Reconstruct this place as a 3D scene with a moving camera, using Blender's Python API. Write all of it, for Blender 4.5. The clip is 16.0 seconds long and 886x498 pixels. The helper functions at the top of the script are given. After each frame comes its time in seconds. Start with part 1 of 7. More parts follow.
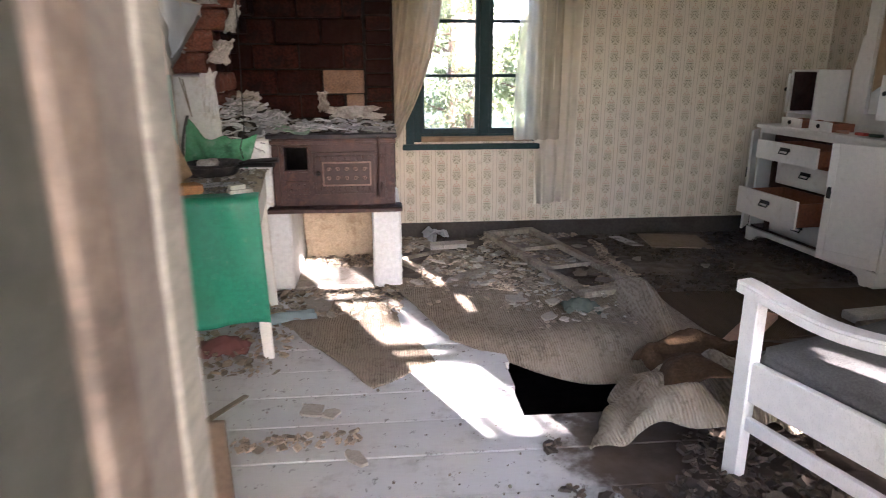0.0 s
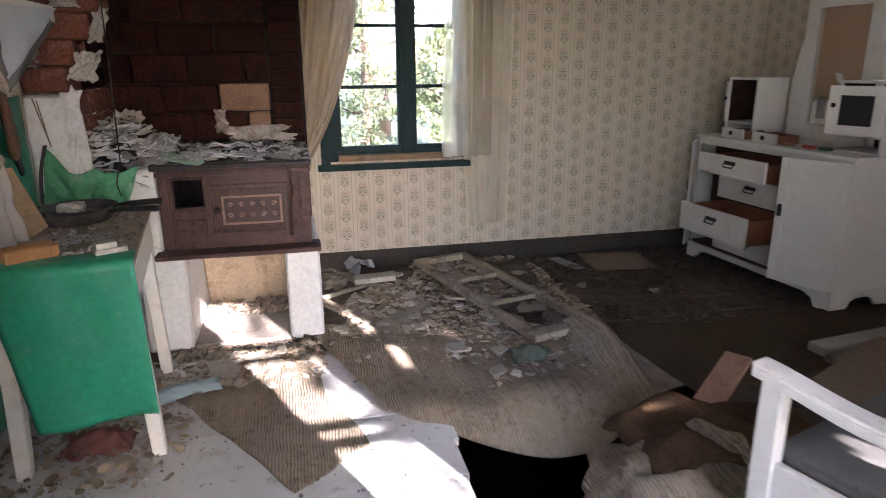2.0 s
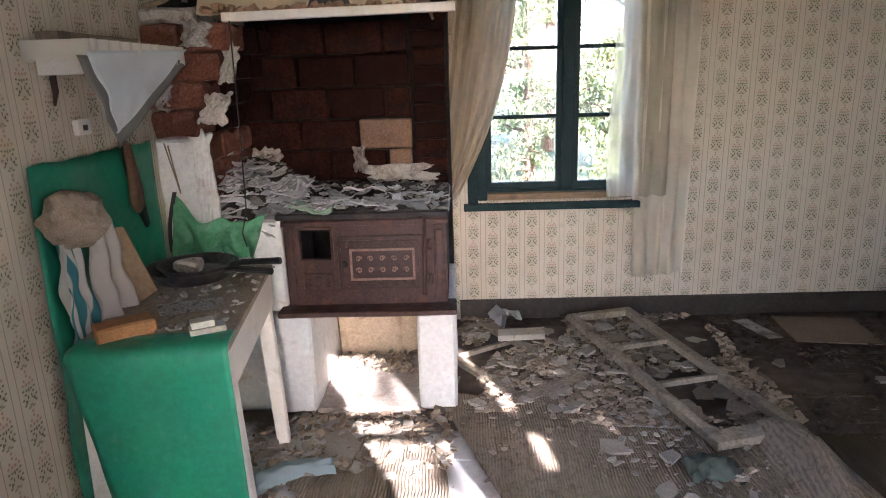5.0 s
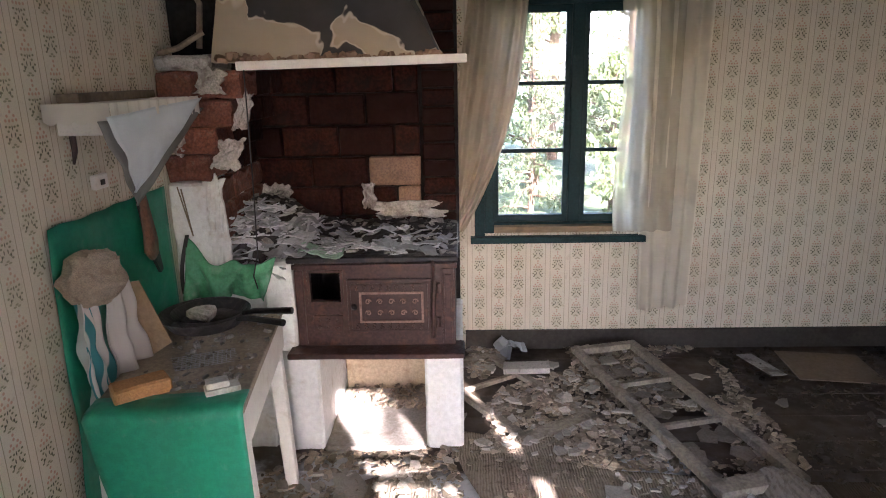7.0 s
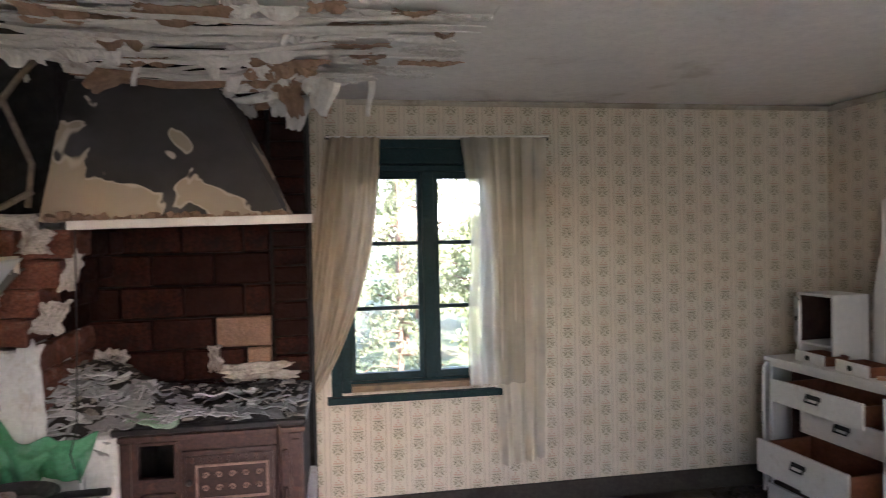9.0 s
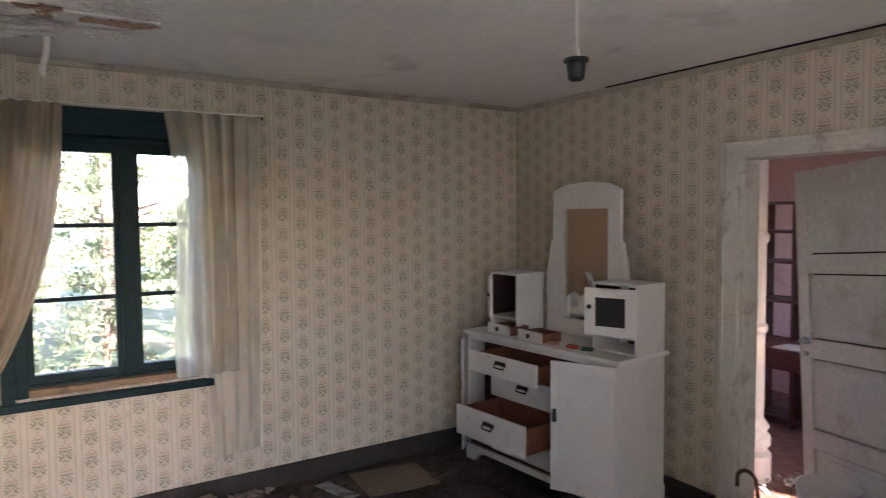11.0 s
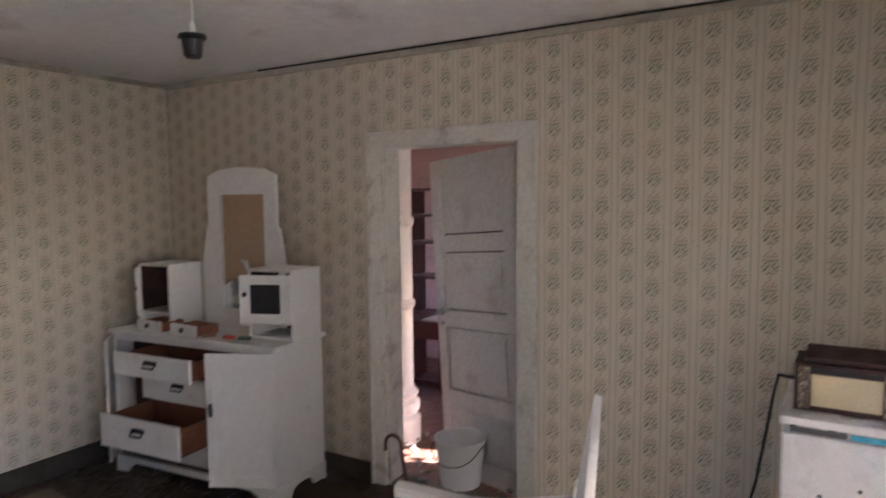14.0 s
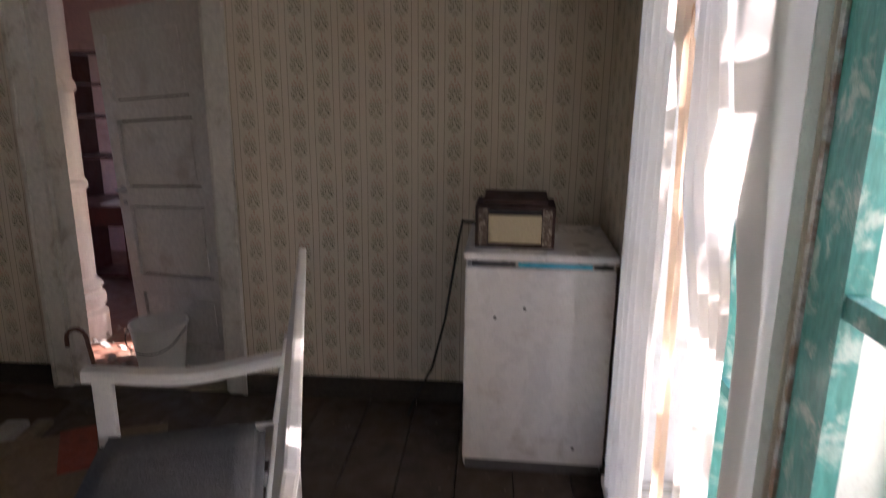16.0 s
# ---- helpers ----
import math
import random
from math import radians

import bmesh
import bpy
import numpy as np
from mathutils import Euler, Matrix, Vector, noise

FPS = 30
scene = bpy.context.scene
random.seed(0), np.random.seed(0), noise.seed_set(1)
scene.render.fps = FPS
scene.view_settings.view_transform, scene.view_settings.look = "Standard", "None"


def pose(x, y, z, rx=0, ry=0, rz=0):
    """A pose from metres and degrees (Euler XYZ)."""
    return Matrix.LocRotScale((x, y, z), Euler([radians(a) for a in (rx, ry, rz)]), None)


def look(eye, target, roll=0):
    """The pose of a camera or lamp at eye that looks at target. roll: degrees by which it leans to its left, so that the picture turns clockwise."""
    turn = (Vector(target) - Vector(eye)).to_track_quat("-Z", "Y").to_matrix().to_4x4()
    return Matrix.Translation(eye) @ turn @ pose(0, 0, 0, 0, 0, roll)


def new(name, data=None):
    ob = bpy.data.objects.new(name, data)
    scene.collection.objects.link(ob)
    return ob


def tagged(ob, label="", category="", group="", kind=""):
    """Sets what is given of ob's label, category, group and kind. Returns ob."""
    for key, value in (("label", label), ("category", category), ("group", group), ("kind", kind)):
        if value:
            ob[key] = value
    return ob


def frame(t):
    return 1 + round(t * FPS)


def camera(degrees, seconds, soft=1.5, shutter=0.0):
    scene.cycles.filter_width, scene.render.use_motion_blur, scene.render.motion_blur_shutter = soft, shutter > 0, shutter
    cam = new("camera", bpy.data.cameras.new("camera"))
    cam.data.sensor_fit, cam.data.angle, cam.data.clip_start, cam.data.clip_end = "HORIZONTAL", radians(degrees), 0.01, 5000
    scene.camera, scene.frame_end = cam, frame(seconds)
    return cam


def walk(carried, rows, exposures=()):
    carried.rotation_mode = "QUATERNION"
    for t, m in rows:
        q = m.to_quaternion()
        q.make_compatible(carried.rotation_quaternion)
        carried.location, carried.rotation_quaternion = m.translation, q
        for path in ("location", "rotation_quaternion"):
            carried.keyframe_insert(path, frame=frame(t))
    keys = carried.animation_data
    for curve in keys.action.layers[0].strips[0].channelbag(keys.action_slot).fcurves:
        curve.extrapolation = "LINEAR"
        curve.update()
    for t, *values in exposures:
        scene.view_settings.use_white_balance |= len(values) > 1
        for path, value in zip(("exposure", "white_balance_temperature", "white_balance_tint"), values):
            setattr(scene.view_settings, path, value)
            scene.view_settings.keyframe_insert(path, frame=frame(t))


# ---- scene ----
cam = camera(68.6, 16.0, soft=1.0, shutter=0.5)
METRES, EYE, TILT, LEAN, TURN = 2.3, 1.275, 0.0, 0.0, -9.6
PATH = [
    (0, (0.311, 0.007, 1.293), (0.494, 1.922, 0.747), -0.1),
    (0.5, (0.359, 0.151, 1.28), (0.634, 2.055, 0.734), -0.3),
    (1, (0.36, 0.208, 1.314), (0.766, 2.088, 0.768), -0.2),
    (1.5, (0.347, 0.31, 1.35), (0.792, 2.181, 0.801), -0.3),
    (2, (0.325, 0.548, 1.369), (0.754, 2.421, 0.815), -0.4),
    (2.5, (0.282, 0.817, 1.317), (0.518, 2.728, 0.776), -0.5),
    (3, (0.266, 0.939, 1.302), (0.253, 2.864, 0.759), -0.7),
    (3.5, (0.317, 1.025, 1.329), (0.213, 2.951, 0.799), -1.0),
    (4, (0.415, 1.027, 1.362), (0.304, 2.955, 0.843), -1.4),
    (4.2, (0.444, 1.036, 1.382), (0.346, 2.965, 0.863), -1.6),
    (6.3, (0.45, 1.109, 1.61), (0.426, 3.04, 1.09), -1.4),
    (6.5, (0.432, 1.107, 1.631), (0.403, 3.036, 1.105), -1.2),
    (7, (0.42, 1.098, 1.659), (0.363, 3.028, 1.139), -1.2),
    (7.5, (0.418, 1.101, 1.672), (0.374, 3.076, 1.362), -1.0),
    (8, (0.422, 1.091, 1.667), (0.442, 3.09, 1.625), -1.2),
    (8.5, (0.466, 1.108, 1.652), (0.623, 3.102, 1.614), -1.1),
    (9, (0.528, 1.086, 1.639), (0.861, 3.057, 1.597), -1.2),
    (9.5, (0.564, 1.064, 1.702), (1.092, 2.991, 1.632), -1.0),
    (10, (0.586, 1.066, 1.682), (1.318, 2.925, 1.59), -1.0),
    (12.5, (0.695, 0.981, 1.609), (2.123, 2.374, 1.48), -0.4),
    (13, (0.718, 0.946, 1.639), (2.233, 2.242, 1.483), -0.9),
    (13.5, (0.736, 0.935, 1.628), (2.361, 2.089, 1.461), -0.7),
    (14, (0.779, 0.929, 1.633), (2.498, 1.938, 1.478), -0.6),
    (14.5, (0.799, 0.926, 1.581), (2.646, 1.683, 1.713), -0.1),
    (15, (0.811, 0.926, 1.532), (2.754, 1.396, 1.461), 0.2),
    (15.5, (0.819, 0.935, 1.516), (2.794, 1.191, 1.324), 0.6),
    (16, (0.817, 0.942, 1.508), (2.751, 1.085, 1.02), 0.6),
]
walk(cam, [(t, look(eye, target, roll)) for t, eye, target, roll in PATH], [(0, 4.15, 6000, 28), (0.6, 4.28, 6000, 28), (2, 4.0, 5950, 28), (3, 4.3, 5900, 28), (3.5, 4.3, 5900, 28), (4.5, 4.25, 5900, 28), (7, 4.15, 5900, 29), (8, 4.3, 6000, 30), (9, 4.1, 6000, 30), (10, 4.02, 6000, 30), (13.5, 4.2, 6000, 32), (14.5, 4.15, 5950, 31), (15.3, 3.7, 6050, 32), (16, 3.2, 6200, 33)])

# ---- light ----
SUN_DIR = Vector((-0.40, 0.905, -0.445)).normalized()
world = bpy.data.worlds.new("sky")
scene.world = world
world.use_nodes = True
wn = world.node_tree.nodes
sky = wn.new("ShaderNodeTexSky")
sky.sky_type = "NISHITA"
sky.sun_disc = False
sky.sun_elevation = radians(24.2)
sky.sun_rotation = math.atan2(-SUN_DIR.x, -SUN_DIR.y)
wn["Background"].inputs[1].default_value = 0.15
world.node_tree.links.new(sky.outputs[0], wn["Background"].inputs[0])
sun = new("sun", bpy.data.lights.new("sun", "SUN"))
sun.data.energy, sun.data.angle, sun.data.color = 5.0, radians(0.6), (1.0, 0.93, 0.82)
sun.matrix_world = look((0, 0, 20), Vector((0, 0, 20)) + SUN_DIR)

# ---- mesh helpers ----
rng = random.Random(7)


def box(bm, x0, x1, y0, y1, z0, z1, m=None):
    vs = [bm.verts.new((x, y, z)) for x in (x0, x1) for y in (y0, y1) for z in (z0, z1)]
    for f in ((0, 1, 3, 2), (4, 6, 7, 5), (0, 4, 5, 1), (2, 3, 7, 6), (0, 2, 6, 4), (1, 5, 7, 3)):
        bm.faces.new([vs[i] for i in f])
    if m is not None:
        for v in vs:
            v.co = m @ v.co
    return vs


def boxes(*specs, bevel=0.0, m=None):
    bm = bmesh.new()
    for s in specs:
        box(bm, *s, m=m)
    if bevel:
        bmesh.ops.bevel(bm, geom=bm.edges[:], offset=bevel, segments=2, affect="EDGES", profile=0.6)
    return bm


def prism(bm, pts, axis, a, b):
    """A prism of the outline pts, swept along an axis from a to b."""
    def co(p, v):
        return {"x": (v, p[0], p[1]), "y": (p[0], v, p[1]), "z": (p[0], p[1], v)}[axis]
    lo = [bm.verts.new(co(p, a)) for p in pts]
    hi = [bm.verts.new(co(p, b)) for p in pts]
    n = len(pts)
    bm.faces.new(lo[::-1])
    bm.faces.new(hi)
    for i in range(n):
        bm.faces.new((lo[i], lo[(i + 1) % n], hi[(i + 1) % n], hi[i]))
    bmesh.ops.recalc_face_normals(bm, faces=bm.faces[:])


def lathe(bm, profile, seg=24, c=(0, 0, 0), axis="z", cap=True):
    """Turns (radius, height) pairs round an axis through c."""
    rings = []
    for r, h in profile:
        ring = []
        for i in range(seg):
            a = 2 * math.pi * i / seg
            p = (r * math.cos(a), r * math.sin(a), h)
            if axis == "y":
                p = (p[0], p[2], p[1])
            elif axis == "x":
                p = (p[2], p[0], p[1])
            ring.append(bm.verts.new((c[0] + p[0], c[1] + p[1], c[2] + p[2])))
        rings.append(ring)
    for a, b in zip(rings, rings[1:]):
        for i in range(seg):
            bm.faces.new((a[i], a[(i + 1) % seg], b[(i + 1) % seg], b[i]))
    if cap:
        bm.faces.new(rings[0][::-1])
        bm.faces.new(rings[-1])
    bmesh.ops.recalc_face_normals(bm, faces=bm.faces[:])


def tube(bm, pts, r, seg=8):
    """A round bar of radius r (or a list of radii) along the points."""
    pts = [Vector(p) for p in pts]
    rs = r if isinstance(r, (list, tuple)) else [r] * len(pts)
    rings = []
    for i, p in enumerate(pts):
        d = (pts[min(i + 1, len(pts) - 1)] - pts[max(i - 1, 0)]).normalized()
        s = d.cross(Vector((0.31, 0.17, 0.94)) if abs(d.z) < 0.9 else Vector((1, 0, 0))).normalized()
        u = s.cross(d)
        rings.append([bm.verts.new(p + rs[i] * (math.cos(2 * math.pi * k / seg) * s + math.sin(2 * math.pi * k / seg) * u)) for k in range(seg)])
    for a, b in zip(rings, rings[1:]):
        for i in range(seg):
            bm.faces.new((a[i], a[(i + 1) % seg], b[(i + 1) % seg], b[i]))
    bm.faces.new(rings[0][::-1])
    bm.faces.new(rings[-1])
    bmesh.ops.recalc_face_normals(bm, faces=bm.faces[:])


def sheet(nu, nv, fn, thick=0.004):
    """A cloth of nu x nv cells with thickness, at the places fn(u, v)."""
    bm = bmesh.new()
    g = [[bm.verts.new(fn(i / nu, j / nv)) for j in range(nv + 1)] for i in range(nu + 1)]
    for i in range(nu):
        for j in range(nv):
            bm.faces.new((g[i][j], g[i + 1][j], g[i + 1][j + 1], g[i][j + 1]))
    if thick:
        bm.normal_update()
        back = [[bm.verts.new(v.co - v.normal * thick) for v in row] for row in g]
        for i in range(nu):
            for j in range(nv):
                bm.faces.new((back[i][j], back[i][j + 1], back[i + 1][j + 1], back[i + 1][j]))
        for i in range(nu):
            bm.faces.new((g[i][0], back[i][0], back[i + 1][0], g[i + 1][0]))
            bm.faces.new((g[i][nv], g[i + 1][nv], back[i + 1][nv], back[i][nv]))
        for j in range(nv):
            bm.faces.new((g[0][j], g[0][j + 1], back[0][j + 1], back[0][j]))
            bm.faces.new((g[nu][j], back[nu][j], back[nu][j + 1], g[nu][j + 1]))
    return bm


def nz(x, y, z=0.0, s=1.0):
    return noise.noise(Vector((x * s, y * s, z * s)))


def chips(count, place, lo, hi, flat=0.25, seed=1, tilt=0.5):
    """Many small broken flakes and lumps in one mesh; place(r) gives x, y, z."""
    r = random.Random(seed)
    vs, fs = [], []
    for _ in range(count):
        p = Vector(place(r))
        s = lo + (hi - lo) * r.random() ** 2.2
        k = r.choice((4, 5, 5, 6))
        h = s * flat * r.uniform(0.5, 1.6)
        m = Euler((r.uniform(-tilt, tilt), r.uniform(-tilt, tilt), r.uniform(0, 6.3))).to_matrix()
        a0 = r.random() * 6.3
        rad = [s * r.uniform(0.55, 1.1) for _ in range(k)]
        n0 = len(vs)
        for top in (0, 1):
            for i in range(k):
                a = a0 + 2 * math.pi * i / k
                q = 1 if not top else r.uniform(0.75, 1.0)
                vs.append(p + m @ Vector((rad[i] * q * math.cos(a), rad[i] * q * math.sin(a) * 0.8, h * top)))
        fs.append([n0 + i for i in range(k)][::-1])
        fs.append([n0 + k + i for i in range(k)])
        for i in range(k):
            j = (i + 1) % k
            fs.append([n0 + i, n0 + j, n0 + k + j, n0 + k + i])
    me = bpy.data.meshes.new("chips")
    me.from_pydata(vs, [], fs)
    return me


def to_mesh(bm, name, mats, smooth):
    me = bpy.data.meshes.new(name)
    bm.to_mesh(me)
    bm.free()
    for m in mats if isinstance(mats, (list, tuple)) else [mats]:
        me.materials.append(m)
    if smooth:
        for p in me.polygons:
            p.use_smooth = True
    return me


def thing(name, at, label, category, group="", kind="", rz=0, rx=0, ry=0):
    ob = new(name)
    ob.empty_display_size = 0.05
    ob.matrix_basis = pose(*at, rx, ry, rz)
    return tagged(ob, label, category, group, kind)


def part(name, bm, material, parent, label="", smooth=False):
    me = bm if isinstance(bm, bpy.types.Mesh) else to_mesh(bm, name, material, smooth)
    if isinstance(bm, bpy.types.Mesh) and not me.materials:
        me.materials.append(material)
    ob = new(name, me)
    ob.parent = parent
    if label:
        ob["label"] = label
    return ob


def single(name, bm, material, label, category, group="", kind="", smooth=False, at=None, m=None):
    """A thing of one mesh."""
    me = bm if isinstance(bm, bpy.types.Mesh) else to_mesh(bm, name, material, smooth)
    if isinstance(bm, bpy.types.Mesh) and not me.materials:
        me.materials.append(material)
    ob = new(name, me)
    if at is not None:
        ob.location = at
    if m is not None:
        ob.matrix_basis = m
    return tagged(ob, label, category, group, kind)


# ---- materials ----
class Nodes:
    def __init__(self, name):
        self.m = bpy.data.materials.new(name)
        self.m.use_nodes = True
        self.t = self.m.node_tree
        self.b = self.t.nodes["Principled BSDF"]
        self.co = self.t.nodes.new("ShaderNodeTexCoord").outputs["Object"]

    def put(self, socket, v):
        if isinstance(v, bpy.types.NodeSocket):
            self.t.links.new(v, socket)
        elif v is not None:
            socket.default_value = v

    def math(self, op, a, b=None, c=None, clamp=False):
        n = self.t.nodes.new("ShaderNodeMath")
        n.operation, n.use_clamp = op, clamp
        for i, v in enumerate((a, b, c)):
            self.put(n.inputs[i], v)
        return n.outputs[0]

    def noise(self, scale, detail=4, rough=0.55, co=None, dist=0.0):
        n = self.t.nodes.new("ShaderNodeTexNoise")
        n.inputs["Scale"].default_value, n.inputs["Detail"].default_value = scale, detail
        n.inputs["Roughness"].default_value, n.inputs["Distortion"].default_value = rough, dist
        self.put(n.inputs["Vector"], co or self.co)
        return n.outputs["Fac"]

    def ramp(self, v, lo, hi, a=0.0, b=1.0):
        n = self.t.nodes.new("ShaderNodeMapRange")
        n.interpolation_type = "SMOOTHSTEP"
        for i, x in enumerate((v, lo, hi, a, b)):
            self.put(n.inputs[i], x)
        return n.outputs[0]

    def mix(self, f, a, b, mode="MIX"):
        n = self.t.nodes.new("ShaderNodeMix")
        n.data_type, n.blend_type = "RGBA", mode
        self.put(n.inputs[0], f)
        self.put(n.inputs[6], (*a, 1) if isinstance(a, tuple) else a)
        self.put(n.inputs[7], (*b, 1) if isinstance(b, tuple) else b)
        return n.outputs[2]

    def scaled(self, sx, sy, sz):
        n = self.t.nodes.new("ShaderNodeMapping")
        n.inputs["Scale"].default_value = (sx, sy, sz)
        self.put(n.inputs[0], self.co)
        return n.outputs[0]

    def xyz(self):
        n = self.t.nodes.new("ShaderNodeSeparateXYZ")
        self.put(n.inputs[0], self.co)
        return n.outputs

    def island(self):
        return self.t.nodes.new("ShaderNodeNewGeometry").outputs["Random Per Island"]

    def random(self):
        return self.t.nodes.new("ShaderNodeObjectInfo").outputs["Random"]

    def bump(self, h, strength=0.3, dist=0.01):
        n = self.t.nodes.new("ShaderNodeBump")
        n.inputs["Strength"].default_value, n.inputs["Distance"].default_value = strength, dist
        self.put(n.inputs["Height"], h)
        self.put(self.b.inputs["Normal"], n.outputs[0])

    def done(self, col, rough=0.8, metal=0.0, spec=None):
        self.put(self.b.inputs["Base Color"], (*col, 1) if isinstance(col, tuple) else col)
        self.put(self.b.inputs["Roughness"], rough)
        self.put(self.b.inputs["Metallic"], metal)
        if spec is not None:
            self.b.inputs["Specular IOR Level"].default_value = spec
        return self.m


def dim(c, k):
    return tuple(min(1.0, x * k) for x in c)


def plain(name, col, rough=0.8, var=0.2, scale=9.0, dirt=None, damt=0.5, dscale=4.0, bump=0.25, bscale=70.0, metal=0.0, rnd=0.0, isl=0.0, stretch=None, spec=None):
    """A surface with grain at two scales, dirt of its own shape and fine relief."""
    n = Nodes(name)
    co = n.scaled(*stretch) if stretch else n.co
    c = n.mix(n.noise(scale, 5, co=co), dim(col, 1 - var), dim(col, 1 + var))
    c = n.mix(n.ramp(n.noise(scale * 9, 3, co=co), 0.3, 0.7), c, n.mix(0.8, c, dim(col, max(0.2, 1 - var * 1.6))))
    c = n.mix(n.ramp(n.noise(scale * 45, 2), 0.52, 0.70, 0, 0.3), c, dim(col, 0.62))
    if dirt:
        d = n.ramp(n.noise(dscale, 8, 0.65, dist=0.4), 0.62 - damt * 0.3, 0.75 - damt * 0.2)
        c = n.mix(n.math("MULTIPLY", d, min(1.0, damt + 0.25)), c, dirt)
    if rnd:
        c = n.mix(n.ramp(n.random(), 0, 1, 0, rnd), c, dim(col, 0.3))
    if isl:
        c = n.mix(n.ramp(n.island(), 0, 1, 0, isl), c, dim(col, 0.25))
    if bump:
        n.bump(n.math("ADD", n.noise(bscale, 4, co=co), n.math("MULTIPLY", n.noise(bscale / 8, 3, co=co), 1.5)), bump, 0.004)
    r = n.ramp(n.noise(scale * 3, 3), 0.3, 0.7, max(0.05, rough - 0.12), min(1.0, rough + 0.1))
    return n.done(c, r, metal, spec)


def wallpaper(name, along, pitch=0.117, rise=0.1225):
    """Cream paper with columns of small flower sprigs between thin double lines, stained by damp."""
    n = Nodes(name)
    x, y, z = n.xyz()
    u = x if along == "x" else y
    wob = n.math("MULTIPLY", n.math("SUBTRACT", n.noise(1.3, 2), 0.5), 0.02)
    col = n.math("DIVIDE", n.math("ADD", u, wob), pitch)
    odd = n.math("MULTIPLY", n.math("MODULO", n.math("ADD", n.math("FLOOR", col), 100.0), 2.0), 0.45)
    fu = n.math("MULTIPLY", n.math("SUBTRACT", n.math("FRACT", n.math("ADD", col, 100.0)), 0.5), pitch)
    fv = n.math("MULTIPLY", n.math("SUBTRACT", n.math("FRACT", n.math("ADD", n.math("ADD", n.math("DIVIDE", z, rise), odd), 10.0)), 0.5), rise)
    au = n.math("ABSOLUTE", fu)

    def spots(places, ru, rv):
        """Soft ovals at (a, b) mirrored across the middle of the column."""
        out = None
        for a, b in places:
            dx = n.math("DIVIDE", n.math("SUBTRACT", au if a > 0 else fu, a), ru)
            dy = n.math("DIVIDE", n.math("SUBTRACT", fv, b), rv)
            d = n.math("SQRT", n.math("ADD", n.math("MULTIPLY", dx, dx), n.math("MULTIPLY", dy, dy)))
            k = n.ramp(d, 0.65, 1.15, 1, 0)
            out = k if out is None else n.math("MAXIMUM", out, k)
        return out

    pink = spots(((0, 0.053), (0.014, 0.042), (0.007, 0.029), (0.022, 0.030), (0.0, -0.056)), 0.0052, 0.0050)
    leaf = spots(((0.010, 0.012), (0.024, 0.014), (0.017, 0.001), (0.028, -0.012), (0.015, -0.020), (0.024, -0.030)), 0.0052, 0.0036)
    stem = spots(((0, 0.010), (0.008, -0.010), (0.019, -0.022)), 0.0027, 0.0075)
    low = spots(((0, -0.036), (0.009, -0.042)), 0.0075, 0.0032)
    clump = spots(((0, -0.004),), 0.033, 0.046)
    line = n.ramp(n.math("ABSOLUTE", n.math("SUBTRACT", au, pitch * 0.5 - 0.0145)), 0.0010, 0.0023, 1, 0)
    band = n.ramp(au, pitch * 0.5 - 0.0150, pitch * 0.5 - 0.0140, 0, 1)
    c = n.mix(n.noise(3, 5), (0.56, 0.50, 0.385), (0.66, 0.60, 0.48))
    c = n.mix(n.math("MULTIPLY", band, 0.4), c, (0.66, 0.56, 0.46))
    fade = n.ramp(n.noise(2.1, 3), 0.3, 0.7, 0.65, 0.95)
    c = n.mix(n.math("MULTIPLY", line, n.math("MULTIPLY", fade, 0.75)), c, (0.20, 0.165, 0.10))
    c = n.mix(n.math("MULTIPLY", clump, 0.30), c, (0.40, 0.35, 0.23))
    c = n.mix(n.math("MULTIPLY", leaf, fade), c, (0.13, 0.13, 0.07))
    c = n.mix(n.math("MULTIPLY", low, n.math("MULTIPLY", fade, 0.8)), c, (0.15, 0.14, 0.075))
    c = n.mix(n.math("MULTIPLY", pink, n.math("MULTIPLY", fade, 0.8)), c, (0.42, 0.17, 0.12))
    c = n.mix(n.math("MULTIPLY", stem, fade), c, (0.05, 0.045, 0.03))
    c = n.mix(n.ramp(n.noise(1.1, 6, 0.6, dist=0.5), 0.52, 0.75, 0, 0.4), c, n.mix(0.6, c, (0.25, 0.18, 0.10)))
    c = n.mix(n.ramp(n.noise(26, 4), 0.62, 0.72, 0, 0.25), c, (0.28, 0.22, 0.14))
    c = n.mix(n.ramp(n.noise(230, 3), 0.45, 0.7, 0, 0.22), c, (0.30, 0.25, 0.17))
    n.bump(n.math("ADD", n.noise(2.5, 5), n.math("MULTIPLY", n.noise(90, 3), 0.12)), 0.35, 0.02)
    return n.done(c, 0.82)


PAPER_X = wallpaper("wallpaper_x", "x")
PAPER_Y = wallpaper("wallpaper_y", "y")
WHITE = plain("old_white_paint", (0.72, 0.70, 0.65), 0.5, 0.05, 4, (0.42, 0.36, 0.27), 0.12, 9, 0.12, 40)
TRIM = plain("cream_trim_paint", (0.66, 0.63, 0.55), 0.55, 0.1, 5, (0.25, 0.20, 0.13), 0.3, 6, 0.2, 40)
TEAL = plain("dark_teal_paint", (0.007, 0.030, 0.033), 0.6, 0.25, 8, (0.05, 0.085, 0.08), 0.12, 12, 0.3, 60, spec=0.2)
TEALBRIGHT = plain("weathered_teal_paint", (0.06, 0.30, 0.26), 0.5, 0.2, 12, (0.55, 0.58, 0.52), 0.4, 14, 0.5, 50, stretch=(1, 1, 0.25))
